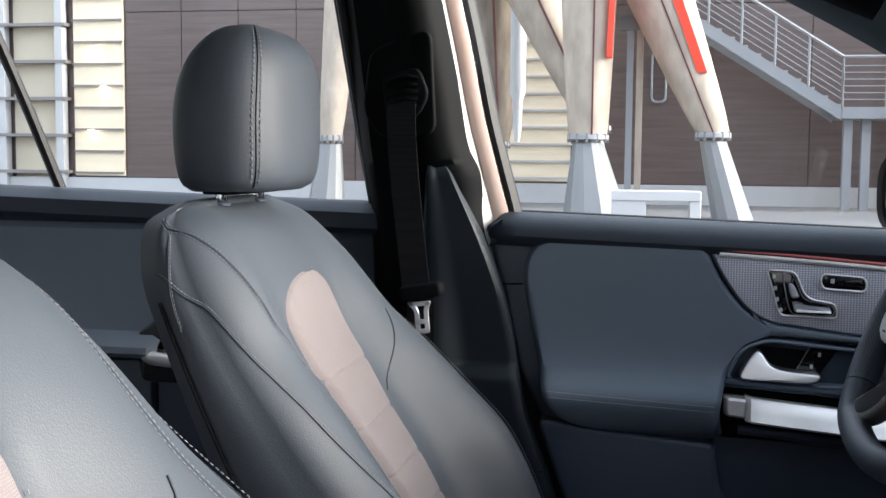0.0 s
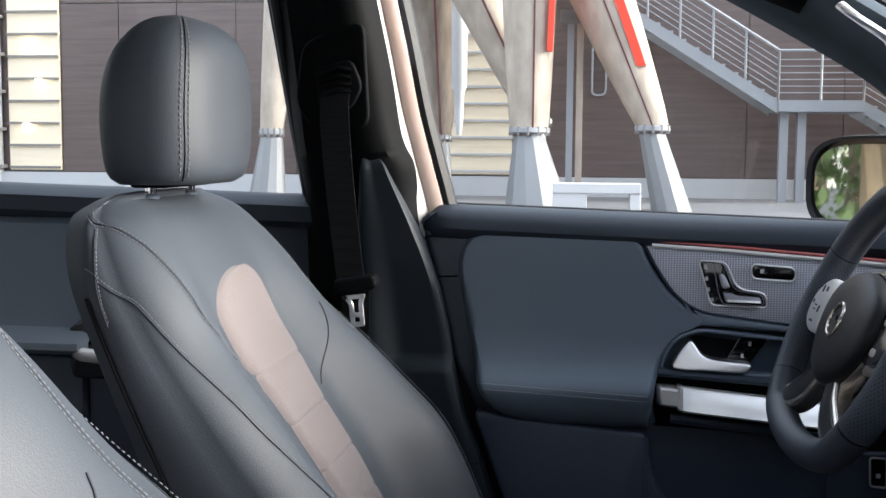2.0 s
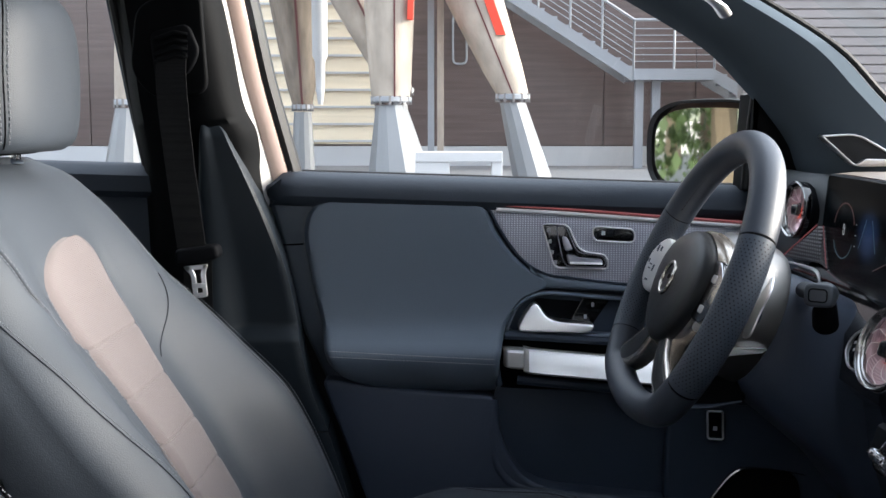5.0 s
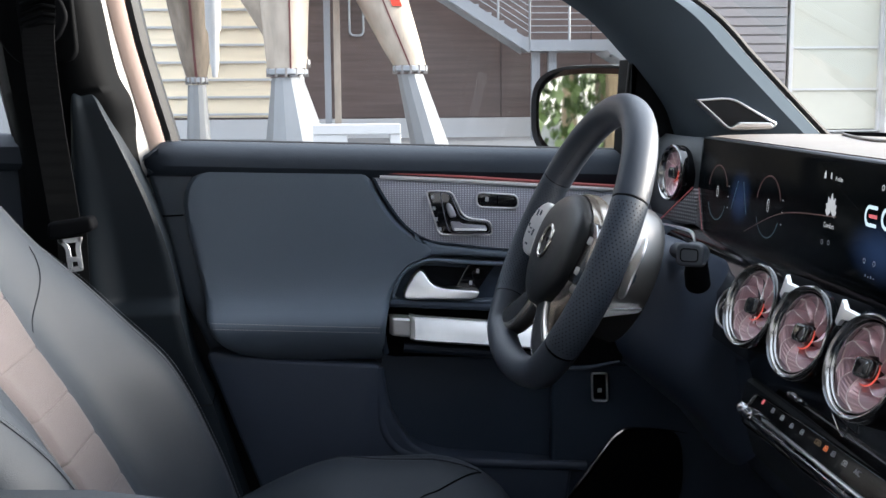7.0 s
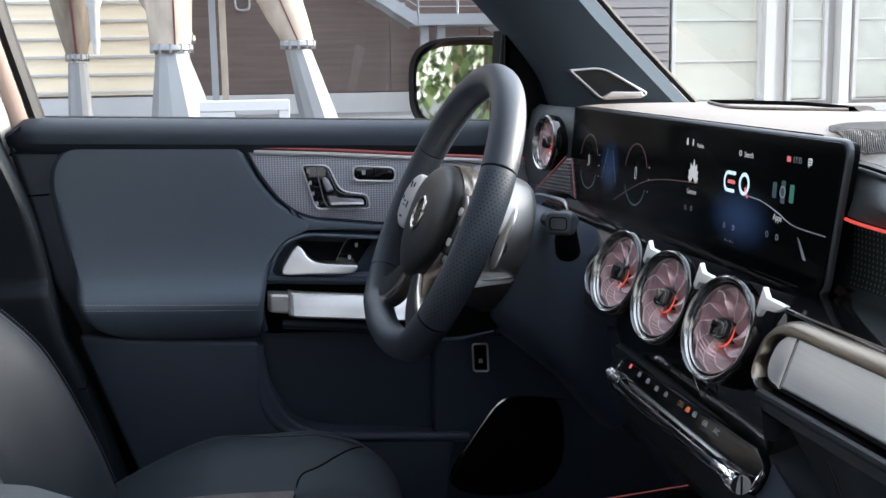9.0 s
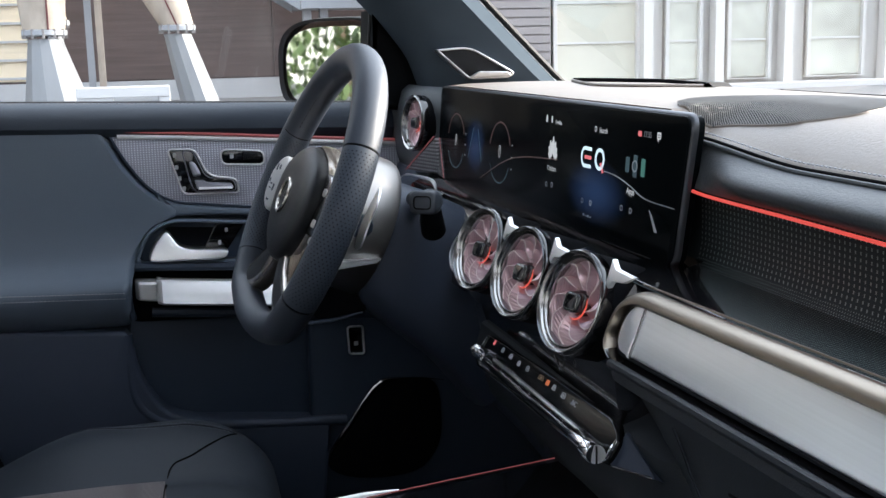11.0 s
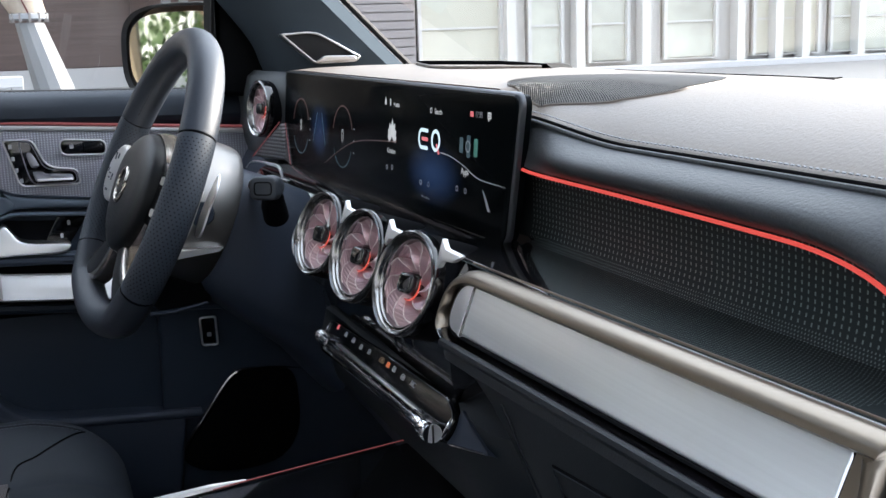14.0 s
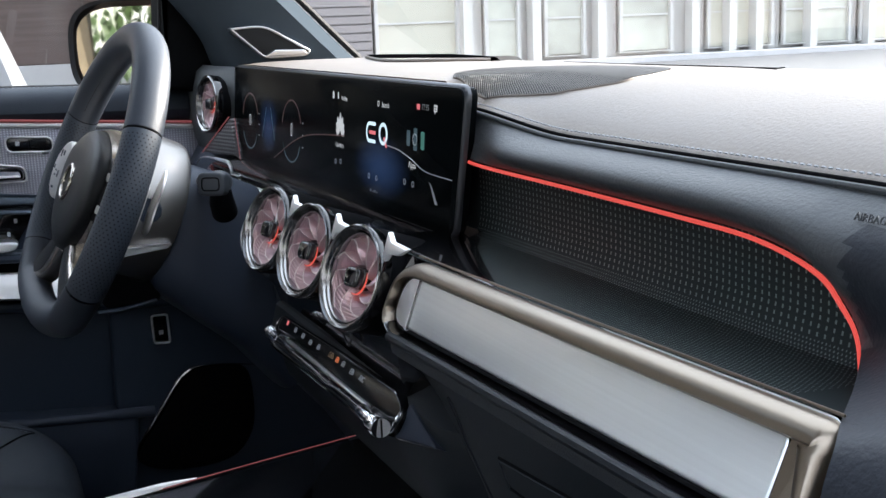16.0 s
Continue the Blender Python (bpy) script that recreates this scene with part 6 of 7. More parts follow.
for s in (-1, 1):
    mark("road_line", [(0.400 + s * 0.008, 1.030), (0.400 + s * 0.0088, 1.030), (0.400 + s * 0.026, 0.996), (0.400 + s * 0.0248, 0.996)], "arc_blue", "pale road line")
writing("menu_word", "Profiles", 0.0052, scr3(0.147, 1.0515, FX), (0, -1, 0), UP, "white_print", disp, depth=0.00005)
mark("home_symbol", [(0.1795, 1.0505), (0.1755, 1.0505), (0.1755, 1.0545), (0.1775, 1.0575), (0.1795, 1.0545)], "white_print", "white home symbol")
mark("person_symbol", rounded([(0.1655, 1.0505), (0.1630, 1.0505), (0.1630, 1.0565), (0.1655, 1.0565)], 0.001), "white_print", "white symbol")
writing("menu_word", "Search", 0.0062, scr3(0.046, 1.0510, FX), (0, -1, 0), UP, "white_print", disp, depth=0.00005)
mark("search_symbol", arc(0.0625, 1.0515, 0.0016, 0.0024, 0, 6.2, n=16), "white_print", "white search symbol")
writing("clock", "17:35", 0.0062, scr3(-0.036, 1.0535, FX), (0, -1, 0), UP, "grey_print", disp, depth=0.00005)
mark("clock_flag", [(-0.0195, 1.0515), (-0.0255, 1.0515), (-0.0255, 1.0555), (-0.0195, 1.0555)], "logo_red", "small red flag")
mark("note_symbol", rounded([(-0.0520, 1.0515), (-0.0580, 1.0515), (-0.0580, 1.0565), (-0.0520, 1.0565)], 0.001), "white_print", "white note symbol")
mark("note_symbol", [(-0.0530, 1.0517), (-0.0550, 1.0517), (-0.0538, 1.0493)], "white_print", "white note symbol")
for k in range(2):
    mark("note_line", [(-0.0530, 1.0550 - 0.0018 * k), (-0.0570, 1.0550 - 0.0018 * k), (-0.0570, 1.0543 - 0.0018 * k), (-0.0530, 1.0543 - 0.0018 * k)], "grille_print", "dark line", FX - 0.0001)
# lotus
for k in range(7):
    a = radians(90 + (k - 3) * 26)
    c = Vector((0.158, 1.020))
    d, e = Vector((math.cos(a), math.sin(a))), Vector((-math.sin(a), math.cos(a)))
    ln = 0.019 - 0.0022 * abs(k - 3)
    mark("lotus_petal", [c + d * 0.002, c + d * ln * 0.55 + e * 0.0042, c + d * ln, c + d * ln * 0.55 - e * 0.0042], "white_print", "white petal", FX - 0.0001 * (k % 3))
writing("menu_word", "Comfort", 0.0062, scr3(0.159, 1.0095, FX), (0, -1, 0), UP, "white_print", disp, depth=0.00005)
writing("menu_word", "Apps", 0.0072, scr3(-0.013, 1.0085, FX), (0, -1, 0), UP, "white_print", disp, depth=0.00005)
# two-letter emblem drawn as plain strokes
for k, z in enumerate((1.0343, 1.027, 1.0197)):
    mark("emblem_bar", rounded([(0.0825, z + 0.0015), (0.068, z + 0.0015), (0.068, z - 0.0015), (0.0825, z - 0.0015)], 0.0008), "logo_red" if k == 1 else "logo_pale", "emblem stroke")
mark("emblem_bar", arc(0.0825, 1.027, 0.0058, 0.0088, -1.57, 1.57, 0.9), "logo_pale", "emblem stroke")
mark("emblem_ring", arc(0.0505, 1.0275, 0.0062, 0.0092, 0, 6.25, 1.08, 26), "logo_pale", "emblem stroke")
mark("emblem_tail", [(0.050, 1.024), (0.047, 1.0255), (0.041, 1.0175), (0.044, 1.0165)], "logo_red", "emblem stroke")
for y, mat, h in ((-0.004, "arc_blue", 0.007), (-0.018, "arc_blue", 0.010), (-0.032, "teal", 0.008)):
    mark("app_card", rounded([(y + 0.0034, 1.0285 - h * 0.85), (y - 0.0034, 1.0285 - h * 0.85), (y - 0.0034, 1.0285 + h * 0.85), (y + 0.0034, 1.0285 + h * 0.85)], 0.0015), mat, "dim app card")
mark("app_ring", arc(-0.018, 1.0285, 0.0035, 0.0047, 0, 6.25, 1.0, 22), "grey_print", "grey app ring", FX - 0.0004)
for y, z in ((0.170, 0.994), (0.156, 0.995), (0.082, 0.990), (0.064, 0.990), (0.002, 0.994), (-0.015, 0.994)):
    mark("small_mark", arc(y, z, 0.0016, 0.0024, 0, 6.2, n=14), "grey_print", "small grey symbol")
for k in range(4):
    mark("small_mark", [(0.078 - 0.005 * k, 0.9795 - 0.001 * (k % 2)), (0.0762 - 0.005 * k, 0.9795 - 0.001 * (k % 2)), (0.0762 - 0.005 * k, 0.9777), (0.078 - 0.005 * k, 0.9777)], "grey_print", "small pale symbol")
# the bar frame's reflection in the glass, painted on as a stroke
mark("small_mark", [(-0.047, 0.999), (-0.052, 0.996), (-0.063, 0.984), (-0.058, 0.984)], "grey_print", "pale stroke painted as the bar frame's reflection")
cur = [Vector((FX - 0.0001, p.x, p.y)) for p in smooth_line([Vector((0.039, 1.019)), Vector((0.015, 1.0175)), Vector((-0.012, 1.0125)), Vector((-0.040, 1.0060)), Vector((-0.087, 1.005))], 6)]
part("curve_line", tube([scr3(p.y, p.z, FX) for p in cur], 0.0004, 5), "grey_print", disp, "thin pale line")
part("curve_line", tube([scr3(p.x, p.y, FX) for p in smooth_line([Vector((0.375, 0.978)), Vector((0.30, 1.002)), Vector((0.242, 1.0125)), Vector((0.145, 1.019))], 6)], 0.0005, 5), "arc_red", disp, "thin red line")

# dark shelf under the display
rows = []
for y in np.linspace(-0.098, 0.58, 10):
    rows.append([(0.105, y, 0.968), (0.085, y, 0.962), (0.06, y, 0.953), (0.035, y, 0.925), (0.03, y, 0.88), (0.05, y, 0.86)])
part("display_shelf", sheet(rows), "piano", dash, "gloss black shelf under the display")

# ---- round vents ----
def vent(at, yaw, tilt, R=0.037, name="round_vent"):
    t = thing(name, "round rose metal vent with a dark chrome ring and red glow", "air vent", "round vents", at=at)
    N = Vector((-math.cos(tilt) * math.cos(yaw), -math.cos(tilt) * math.sin(yaw), math.sin(tilt)))
    U = Vector((0, 0, 1)).cross(N).normalized()
    V = N.cross(U)

    def P(r, a, h):
        return U * (r * math.cos(a)) + V * (r * math.sin(a)) + N * h
    n = 56

    def turned(name, prof, mat, label):
        return part(name, sheet([[P(r, 2 * math.pi * k / n, h) for k in range(n)] for r, h in prof], closed=True), mat, t, label)
    turned("barrel", [(R * 0.97, -0.050), (R * 0.985, -0.014), (R * 0.99, -0.006), (R * 0.98, -0.003)], "void", "gloss black barrel")
    turned("outer_ring", [(R * 0.985, -0.010), (R * 1.00, -0.004), (R * 0.998, -0.0015), (R * 0.985, 0.0), (R * 0.965, 0.0004)], "piano", "gloss black outer ring")
    turned("ring", [(R * 0.968, -0.001), (R * 0.966, 0.0012), (R * 0.945, 0.0018), (R * 0.915, 0.0012), (R * 0.88, -0.0004), (R * 0.85, -0.0036)], "ring_metal", "dark chrome ring")
    turned("inner_ring", [(R * 0.850, -0.004), (R * 0.835, -0.0015), (R * 0.810, -0.0025), (R * 0.795, -0.006), (R * 0.79, -0.016)], "ring_metal", "thin satin inner ring")
    turned("backing", [(R * 0.84, -0.0085), (R * 0.6, -0.0115), (R * 0.3, -0.0135), (R * 0.1, -0.014)], "rose_metal", "rose metal back plate")
    for k in range(10):
        a0, w = 2 * math.pi * k / 10, 2 * math.pi / 10
        rows, ridge, fold = [], [], []
        for i in range(9):
            f = i / 8
            r, a, h = R * (0.27 + 0.545 * f), a0 + 0.75 * f ** 1.2, -0.0110 + 0.0052 * f
            kink = 0.12 * w * math.sin(math.pi * 2 * f)
            lift = 0.0050 * math.sin(math.pi * min(1.0, 0.20 + f * 0.80))
            rows.append([P(r, a, h - 0.0018), P(r, a + w * 0.30 + kink, h + lift), P(r, a + w * 1.01, h - 0.0020)])
            ridge.append(P(r, a + w * 0.30 + kink, h + lift))
            fold.append(P(R * (0.81 - 0.36 * f), a0 + 0.75 + w * (0.30 - 0.95 * f * (1.6 - f)), -0.0056 + 0.0016 * math.sin(math.pi * f) - 0.0026 * f))
        blade = part("blade", sheet(rows), "rose_metal", t, "rose metal turbine blade", smooth=False)
        part("blade_edge", tube(ridge, [0.0002 + 0.00035 * i / 8 for i in range(9)], 5), "rose_edge", blade, "blade edge with its glint as a pale colour")
        part("blade_fold_glint", tube(fold, [0.0007 - 0.0005 * i / 8 for i in range(9)], 5), "rose_edge", blade, "pale line painted as the glint of a fold")
    part("hub_glow", tube([P(R * 0.300, a, -0.0066) for a in np.linspace(radians(-110), radians(25), 22)], [0.0002 + 0.0005 * math.sin(math.pi * i / 21) for i in range(22)], 8), "red_vent", t, "red light crescent")
    hub3 = lambda u, v, w: U * u + V * v + N * w
    hub = [Vector((p[0], p[1])) for p in rounded([(-0.0090, -0.0070), (0.0090, -0.0070), (0.0090, 0.0070), (-0.0090, 0.0070)], 0.0052, 6)]
    part("hub_stem", plate(inset(hub, -0.0008), hub3, -0.0135, -0.0050, 0.0018, 4), "piano", t, "gloss black knob stem")
    part("hub_cap", plate(hub, hub3, -0.0062, -0.0008, 0.0020, 4), "piano", t, "gloss black control knob")
    part("cap_line", frame_ring(inset(hub, 0.0019), 0.0004, hub3, -0.0016, -0.0006, 0.0001), "ring_metal", t, "thin chrome line")
    return t


YW, TL = radians(12), radians(19)
v = vent((0.0, 0.0, 0.95), YW, TL)
copy_thing(v, Matrix.Translation((0.0, 0.108, 0.95)))
copy_thing(v, Matrix.Translation((0.0, -0.108, 0.95)))
vent((0.066, 0.605, 1.025), radians(8), radians(6), 0.036)
# carrier of the three vents with bright wedges between
rows = []
for y in [-0.160, -0.152, -0.146] + list(np.linspace(-0.140, 0.165, 9)):
    d = 0.05 * ss(-0.140, -0.160, y)
    c = 0.5 * d
    rows.append([(0.07 + d, y, 0.965 - c), (0.035 + d, y, 0.968 - c), (0.022 + d, y, 0.95 - c), (0.018 + d, y, 0.915), (0.021 + d, y, 0.885), (0.027 + d, y, 0.866), (0.05 + d, y, 0.855)])
part("vent_carrier", sheet(rows), "piano", dash, "gloss black vent carrier")
for y, z in ((0.060, 0.9765), (-0.048, 0.9765), (-0.150, 0.9785)):
    o = [(y + 0.003, z + 0.0062), (y - 0.006, z + 0.0012), (y - 0.032, z + 0.0008), (y - 0.022, z - 0.0046), (y - 0.006, z - 0.0062), (y - 0.003, z - 0.0112), (y + 0.002, z - 0.0090)]
    part("vent_wedge", plate(o, lambda u, v, w: (w + 0.35 * (v - 0.975), u, v), 0.0145, 0.011, 0.0006), "cap_metal", dash, "bright metal wedge")
part("carrier_edge", tube(smooth_line([(0.020, -0.022, 0.893), (0.0165, -0.048, 0.884), (0.0165, -0.056, 0.892), (0.017, -0.058, 0.905)], 4), 0.0008, 6), "chrome", dash, "thin chrome line")
tab = rounded([(0.105, 0.980), (0.150, 0.968), (0.196, 0.946), (0.206, 0.931), (0.190, 0.917), (0.105, 0.915)], [0.008, 0.03, 0.016, 0.012, 0.012, 0.006], 6)
part("start_tab", plate(tab, lambda u, v, w: (w + 0.30 * (v - 0.95), u, v), 0.018, 0.0085, 0.002), "piano", dash, "gloss black start button")
part("start_rim", tube([(0.0082 + 0.30 * (p.y - 0.95), p.x, p.y) for p in inset(tab, 0.001)], 0.0010, 8, closed=True, ref=(1, 0, 0)), "satin", dash, "thin chrome rim")
for k in range(2):
    part("start_mark", plate(rounded([(0.190 - 0.003 * k, 0.940 - 0.006 * k), (0.176 - 0.003 * k, 0.944 - 0.006 * k), (0.176 - 0.003 * k, 0.9415 - 0.006 * k), (0.190 - 0.003 * k, 0.9375 - 0.006 * k)], 0.0005), lambda u, v, w: (w + 0.30 * (v - 0.95), u, v), 0.010, 0.0081, 0.0001), "grey_print", dash, "pale lettering bar", smooth=False)

# ---- climate bar ----
clim = thing("climate_bar", "chrome-edged climate control bar with toggle rail", "control panel")
CU = Vector((0.45, 0, 0.89)).normalized()      # up along the panel's face
CN = Vector((-0.89, 0, 0.45)).normalized()
CO = Vector((0.014, 0.0, 0.856))


def cl3(u, v, w):      # the bar climbs a little towards the passenger
    return CO + Vector((0, u, 0)) + CU * (v - 0.0045 + 0.0465 * (0.122 - u)) + CN * w


co = rounded([(0.128, 0.0165), (0.0, 0.0150), (-0.138, 0.0112), (-0.158, 0.0030), (-0.156, -0.0165), (-0.135, -0.0195), (0.040, -0.0148), (0.124, -0.0128), (0.134, -0.0060)], [0.006, 0.02, 0.008, 0.008, 0.008, 0.008, 0.02, 0.006, 0.006], 6)
M["panel_black"] = material("climate_panel_black", (0.005, 0.0055, 0.0065), 0.16, spec=0.3, var=0.15, vscale=20)
part("panel", plate(co, cl3, -0.03, 0.004, 0.002), "panel_black", clim, "gloss black panel")
part("trim_edge", tube([cl3(p.x, p.y, 0.0044) for p in inset(co, 0.0008)], 0.00055, 6, closed=True, ref=CN), "chrome", clim, "thin chrome edge")
part("end_flash", tube([cl3(-0.1555, 0.0010, 0.0048), cl3(-0.1568, -0.0060, 0.0056), cl3(-0.1535, -0.0135, 0.0050)], [0.0006, 0.0017, 0.0007], 8), "chrome", clim, "bright chrome end")


def rail_v(u):      # the toggle rail drops a little against the panel
    return -0.0030 - 0.040 * (0.10 - u)


def rail3(u, v, w):
    return cl3(u, rail_v(u) + v, w)


rail = part("toggle_rail", tube([rail3(0.098, -0.0010, 0.0066), rail3(-0.112, -0.0010, 0.0066)], 0.0050, 14, flat=0.8), "piano", clim, "gloss black toggle rail")
part("rail_gloss", plate(rounded([(0.090, 0.0050), (-0.108, 0.0046), (-0.112, 0.0020), (0.086, 0.0026)], 0.001), rail3, 0.0035, 0.0072, 0.0006), "satin", clim, "satin silver rail edge")
part("rail_line", tube([rail3(0.090, -0.0006, 0.0112), rail3(-0.110, -0.0006, 0.0112)], 0.0005, 6), "chrome", clim, "thin chrome line")
part("rail_line", tube([rail3(0.088, -0.0052, 0.0080), rail3(-0.118, -0.0052, 0.0080)], 0.0004, 6), "gunmetal", clim, "thin dark chrome line")
part("rail_loop", tube(smooth_line([rail3(0.080, 0.0062, 0.0078), rail3(0.096, 0.0052, 0.0086), rail3(0.104, 0.0, 0.0090), rail3(0.096, -0.0050, 0.0086), rail3(0.082, -0.0054, 0.0080)], 5), 0.0011, 8), "chrome", clim, "chrome loop at the rail's end")
part("toggle_knob", tube([rail3(-0.108, -0.0010, 0.0085), rail3(-0.128, -0.0010, 0.0095), rail3(-0.130, -0.0010, 0.0100), rail3(-0.1345, -0.0010, 0.0100), rail3(-0.136, -0.0010, 0.0105), rail3(-0.148, -0.0010, 0.0105), rail3(-0.1495, -0.0010, 0.0105)], [0.0052, 0.0054, 0.0046, 0.0046, 0.0070, 0.0072, 0.0066], 24), "chrome", clim, "chrome temperature knob")
part("knob_face", lathe([(0.0066, 0.0), (0.0064, 0.0006), (0.001, 0.0008)], rail3(-0.1495, -0.0010, 0.0105), (-0.25, -0.96, 0.05), n=24), "cap_metal", clim, "bright knob face")
part("knob_slot", box(rail3(-0.1502, -0.0010, 0.0105) - Vector((0.0006, 0.0010, 0.0062)), rail3(-0.1502, -0.0010, 0.0105) + Vector((0.0006, 0.0006, 0.0062)), 0.0002), "gunmetal", clim, "dark knob slot", smooth=False)
part("toggle_knob", tube([rail3(0.132, 0.0010, 0.0080), rail3(0.124, 0.0008, 0.0080), rail3(0.1225, 0.0008, 0.0080), rail3(0.112, 0.0004, 0.0078), rail3(0.104, 0.0, 0.0076)], [0.0050, 0.0056, 0.0046, 0.0050, 0.0044], 20), "chrome", clim, "chrome temperature knob")
for k in range(8):
    part("toggle_gap", tube([rail3(0.072 - k * 0.023, -0.0048, 0.0088), rail3(0.073 - k * 0.023, -0.0006, 0.0114), rail3(0.076 - k * 0.023, 0.0024, 0.0100)], 0.00032, 5), "gunmetal", clim, "thin chrome divider")
for u, v_, tx, mat, wd in ((0.106, 0.0128, "", "logo_red", 0.0022), (0.082, 0.0110, "", "grey_print", 0.0030), (0.061, 0.0100, "", "grey_print", 0.0036), (0.040, 0.0086, "", "grey_print", 0.0034), (0.020, 0.0088, "", "grey_print", 0.0032), (-0.010, 0.0086, "", "bronze_print", 0.0056), (-0.0245, 0.0080, "", "warm", 0.0034), (-0.038, 0.0076, "", "grey_print", 0.0034), (-0.058, 0.0062, "", "grey_print", 0.0040), (-0.079, 0.0056, "A/C", "grey_print", 0)):
    if tx:
        writing("panel_word", tx, 0.0056, cl3(u, v_, 0.0044), (0, -1, 0), CU, mat, clim)
    else:
        part("panel_symbol", frame_ring(rounded([(u + wd, v_ - 0.0020), (u - wd, v_ - 0.0020), (u - wd * 0.75, v_ + 0.0022), (u + wd * 0.75, v_ + 0.0022)], 0.0012), 0.0008, cl3, 0.003, 0.0044, 0.0001), mat, clim, "small symbol", smooth=False)
        part("panel_symbol", plate(rounded([(u + wd * 0.35, v_ - 0.0009), (u - wd * 0.5, v_ - 0.0009), (u - wd * 0.35, v_ + 0.0009), (u + wd * 0.35, v_ + 0.0009)], 0.0005), cl3, 0.003, 0.0044, 0.0001), mat, clim, "small symbol", smooth=False)
part("side_wedge", plate(rounded([(-0.154, 0.0085), (-0.209, -0.0074), (-0.152, -0.0170)], [0.002, 0.001, 0.002]), cl3, -0.022, 0.0, 0.0015), "navy_plastic", dash, "dark side wedge")
part("wedge_edge", tube([cl3(-0.158, -0.0162, 0.0), cl3(-0.207, -0.0078, 0.0)], 0.0006, 6), "gunmetal", dash, "thin bright edge")
# dark panel under the bar, down to the console
rows = []
for y in [-0.30, -0.26, -0.23] + list(np.linspace(-0.20, 0.17, 8)):
    d = 0.07 * ss(-0.20, -0.30, y)
    rows.append([(0.05 + d, y, 0.885), (0.022 + d, y, 0.868), (0.016 + d, y, 0.845), (0.03 + d, y, 0.80), (0.07 + d, y, 0.76), (0.10 + d, y, 0.70)])
part("centre_panel", sheet(rows), "glovebox", dash, "black panel under the controls")

# ---- driver's side of the dashboard ----
rows = []
for y, zt, xt in ((0.13, 0.90, 0.055), (0.20, 0.935, 0.06), (0.28, 0.952, 0.065), (0.45, 0.952, 0.065), (0.55, 0.955, 0.07), (0.64, 0.96, 0.075), (0.75, 0.96, 0.08)):
    rows.append([(xt + 0.05, y, zt + 0.005), (xt, y, zt), (xt - 0.012, y, zt - 0.02), (xt - 0.015, y, zt - 0.07), (xt + 0.0, y, 0.80), (xt + 0.03, y, 0.72), (xt + 0.10, y, 0.66)])
part("knee_panel", sheet(rows), "navy_plastic", dash, "black knee panel")
# fairing round the outer vent
rows = []
for y, s in ((0.556, 0.9), (0.575, 1.0), (0.60, 1.03), (0.64, 1.03), (0.68, 1.0), (0.72, 0.95), (0.76, 0.9)):
    x = 0.078 + 0.01 * abs(y - 0.61) + (0.024 * (0.615 - y) / 0.06 if y < 0.615 else 0)
    rows.append([(x + 0.06, y, 1.062), (x + 0.010, y, 1.070), (x, y, 1.062), (x - 0.006, y, 1.04), (x - 0.006, y, 1.0), (x + 0.0, y, 0.97), (x + 0.01, y, 0.94)])
part("vent_fairing", sheet(rows), "pad_leather", dash, "black leather end of the dashboard")
TA, TB, TC = Vector((0.082, 0.545, 1.010)), Vector((0.064, 0.623, 0.9635)), Vector((0.0865, 0.544, 0.964))
tn = (TB - TA).cross(TC - TA)


def tri3(u, v, w):      # in the plane of the three corners; w lifts it off towards the seats
    return (TA.x - (tn.y * (u - TA.y) + tn.z * (v - TA.z)) / tn.x + w, u, v)


part("corner_trim", plate(rounded([(p.y, p.z) for p in (TA, TB, TC)], 0.002), tri3, 0.012, -0.002, 0.0008), "ribbed_corner", dash, "ribbed metal corner trim")
part("corner_light", tube([tri3(TA.y + 0.001, TA.z + 0.001, -0.003), tri3(TB.y + 0.002, TB.z, -0.003)], 0.0008, 6), "red_dim", dash, "dim red light strip")
facet = [(0.5445, 1.0095), (0.544, 0.9645), (0.517, 0.9625)]
part("corner_facet", plate([Vector(p) for p in facet], scr3, 0.092, 0.0862, 0.0004), "ribbed_shade", dash, "ribbed side of the corner trim, shade put into its colour")
part("corner_light", tube([scr3(0.5440, 1.0100, 0.0856), scr3(0.5160, 0.9622, 0.0856)], 0.0005, 6), "red_dim", dash, "dim red light strip")
part("lower_edge", tube(smooth_line([(0.060, 0.667, 0.945), (0.060, 0.640, 0.954), (0.060, 0.600, 0.9595), (0.060, 0.540, 0.9625), (0.060, 0.488, 0.9640), (0.060, 0.472, 0.9570), (0.060, 0.470, 0.943), (0.060, 0.474, 0.925)], 4), [0.0008] * 6 + [0.0014] * 6 + [0.0022] * 8 + [0.0016] * 9, 8), "satin", dash, "silver edge beside the column")
# footwell side: switch, speaker, sill step
part("side_panel", plate(rounded([(-0.058, 0.80), (0.45, 0.80), (0.45, 0.40), (-0.10, 0.45), (-0.060, 0.60)], 0.012), on_y, 0.80, 0.745, 0.006), "plastic", dash, "black side panel")
bt = rounded([(-0.0045, 0.7315), (0.0170, 0.7310), (0.0185, 0.6905), (-0.0030, 0.6920)], 0.004)
part("brake_switch_rim", tube([(p.x, 0.7375, p.y) for p in bt], 0.0016, 8, closed=True, ref=(0, 1, 0)), "satin", dash, "chrome switch rim")
part("brake_switch", plate(inset(bt, 0.002), on_y, 0.75, 0.740, 0.001), "piano", dash, "black parking brake switch")
part("switch_mark", plate(rounded([(0.0045, 0.703), (0.0105, 0.703), (0.0105, 0.709), (0.0045, 0.709)], 0.001), on_y, 0.742, 0.7392, 0.0001), "grey_print", dash, "pale symbol", smooth=False)
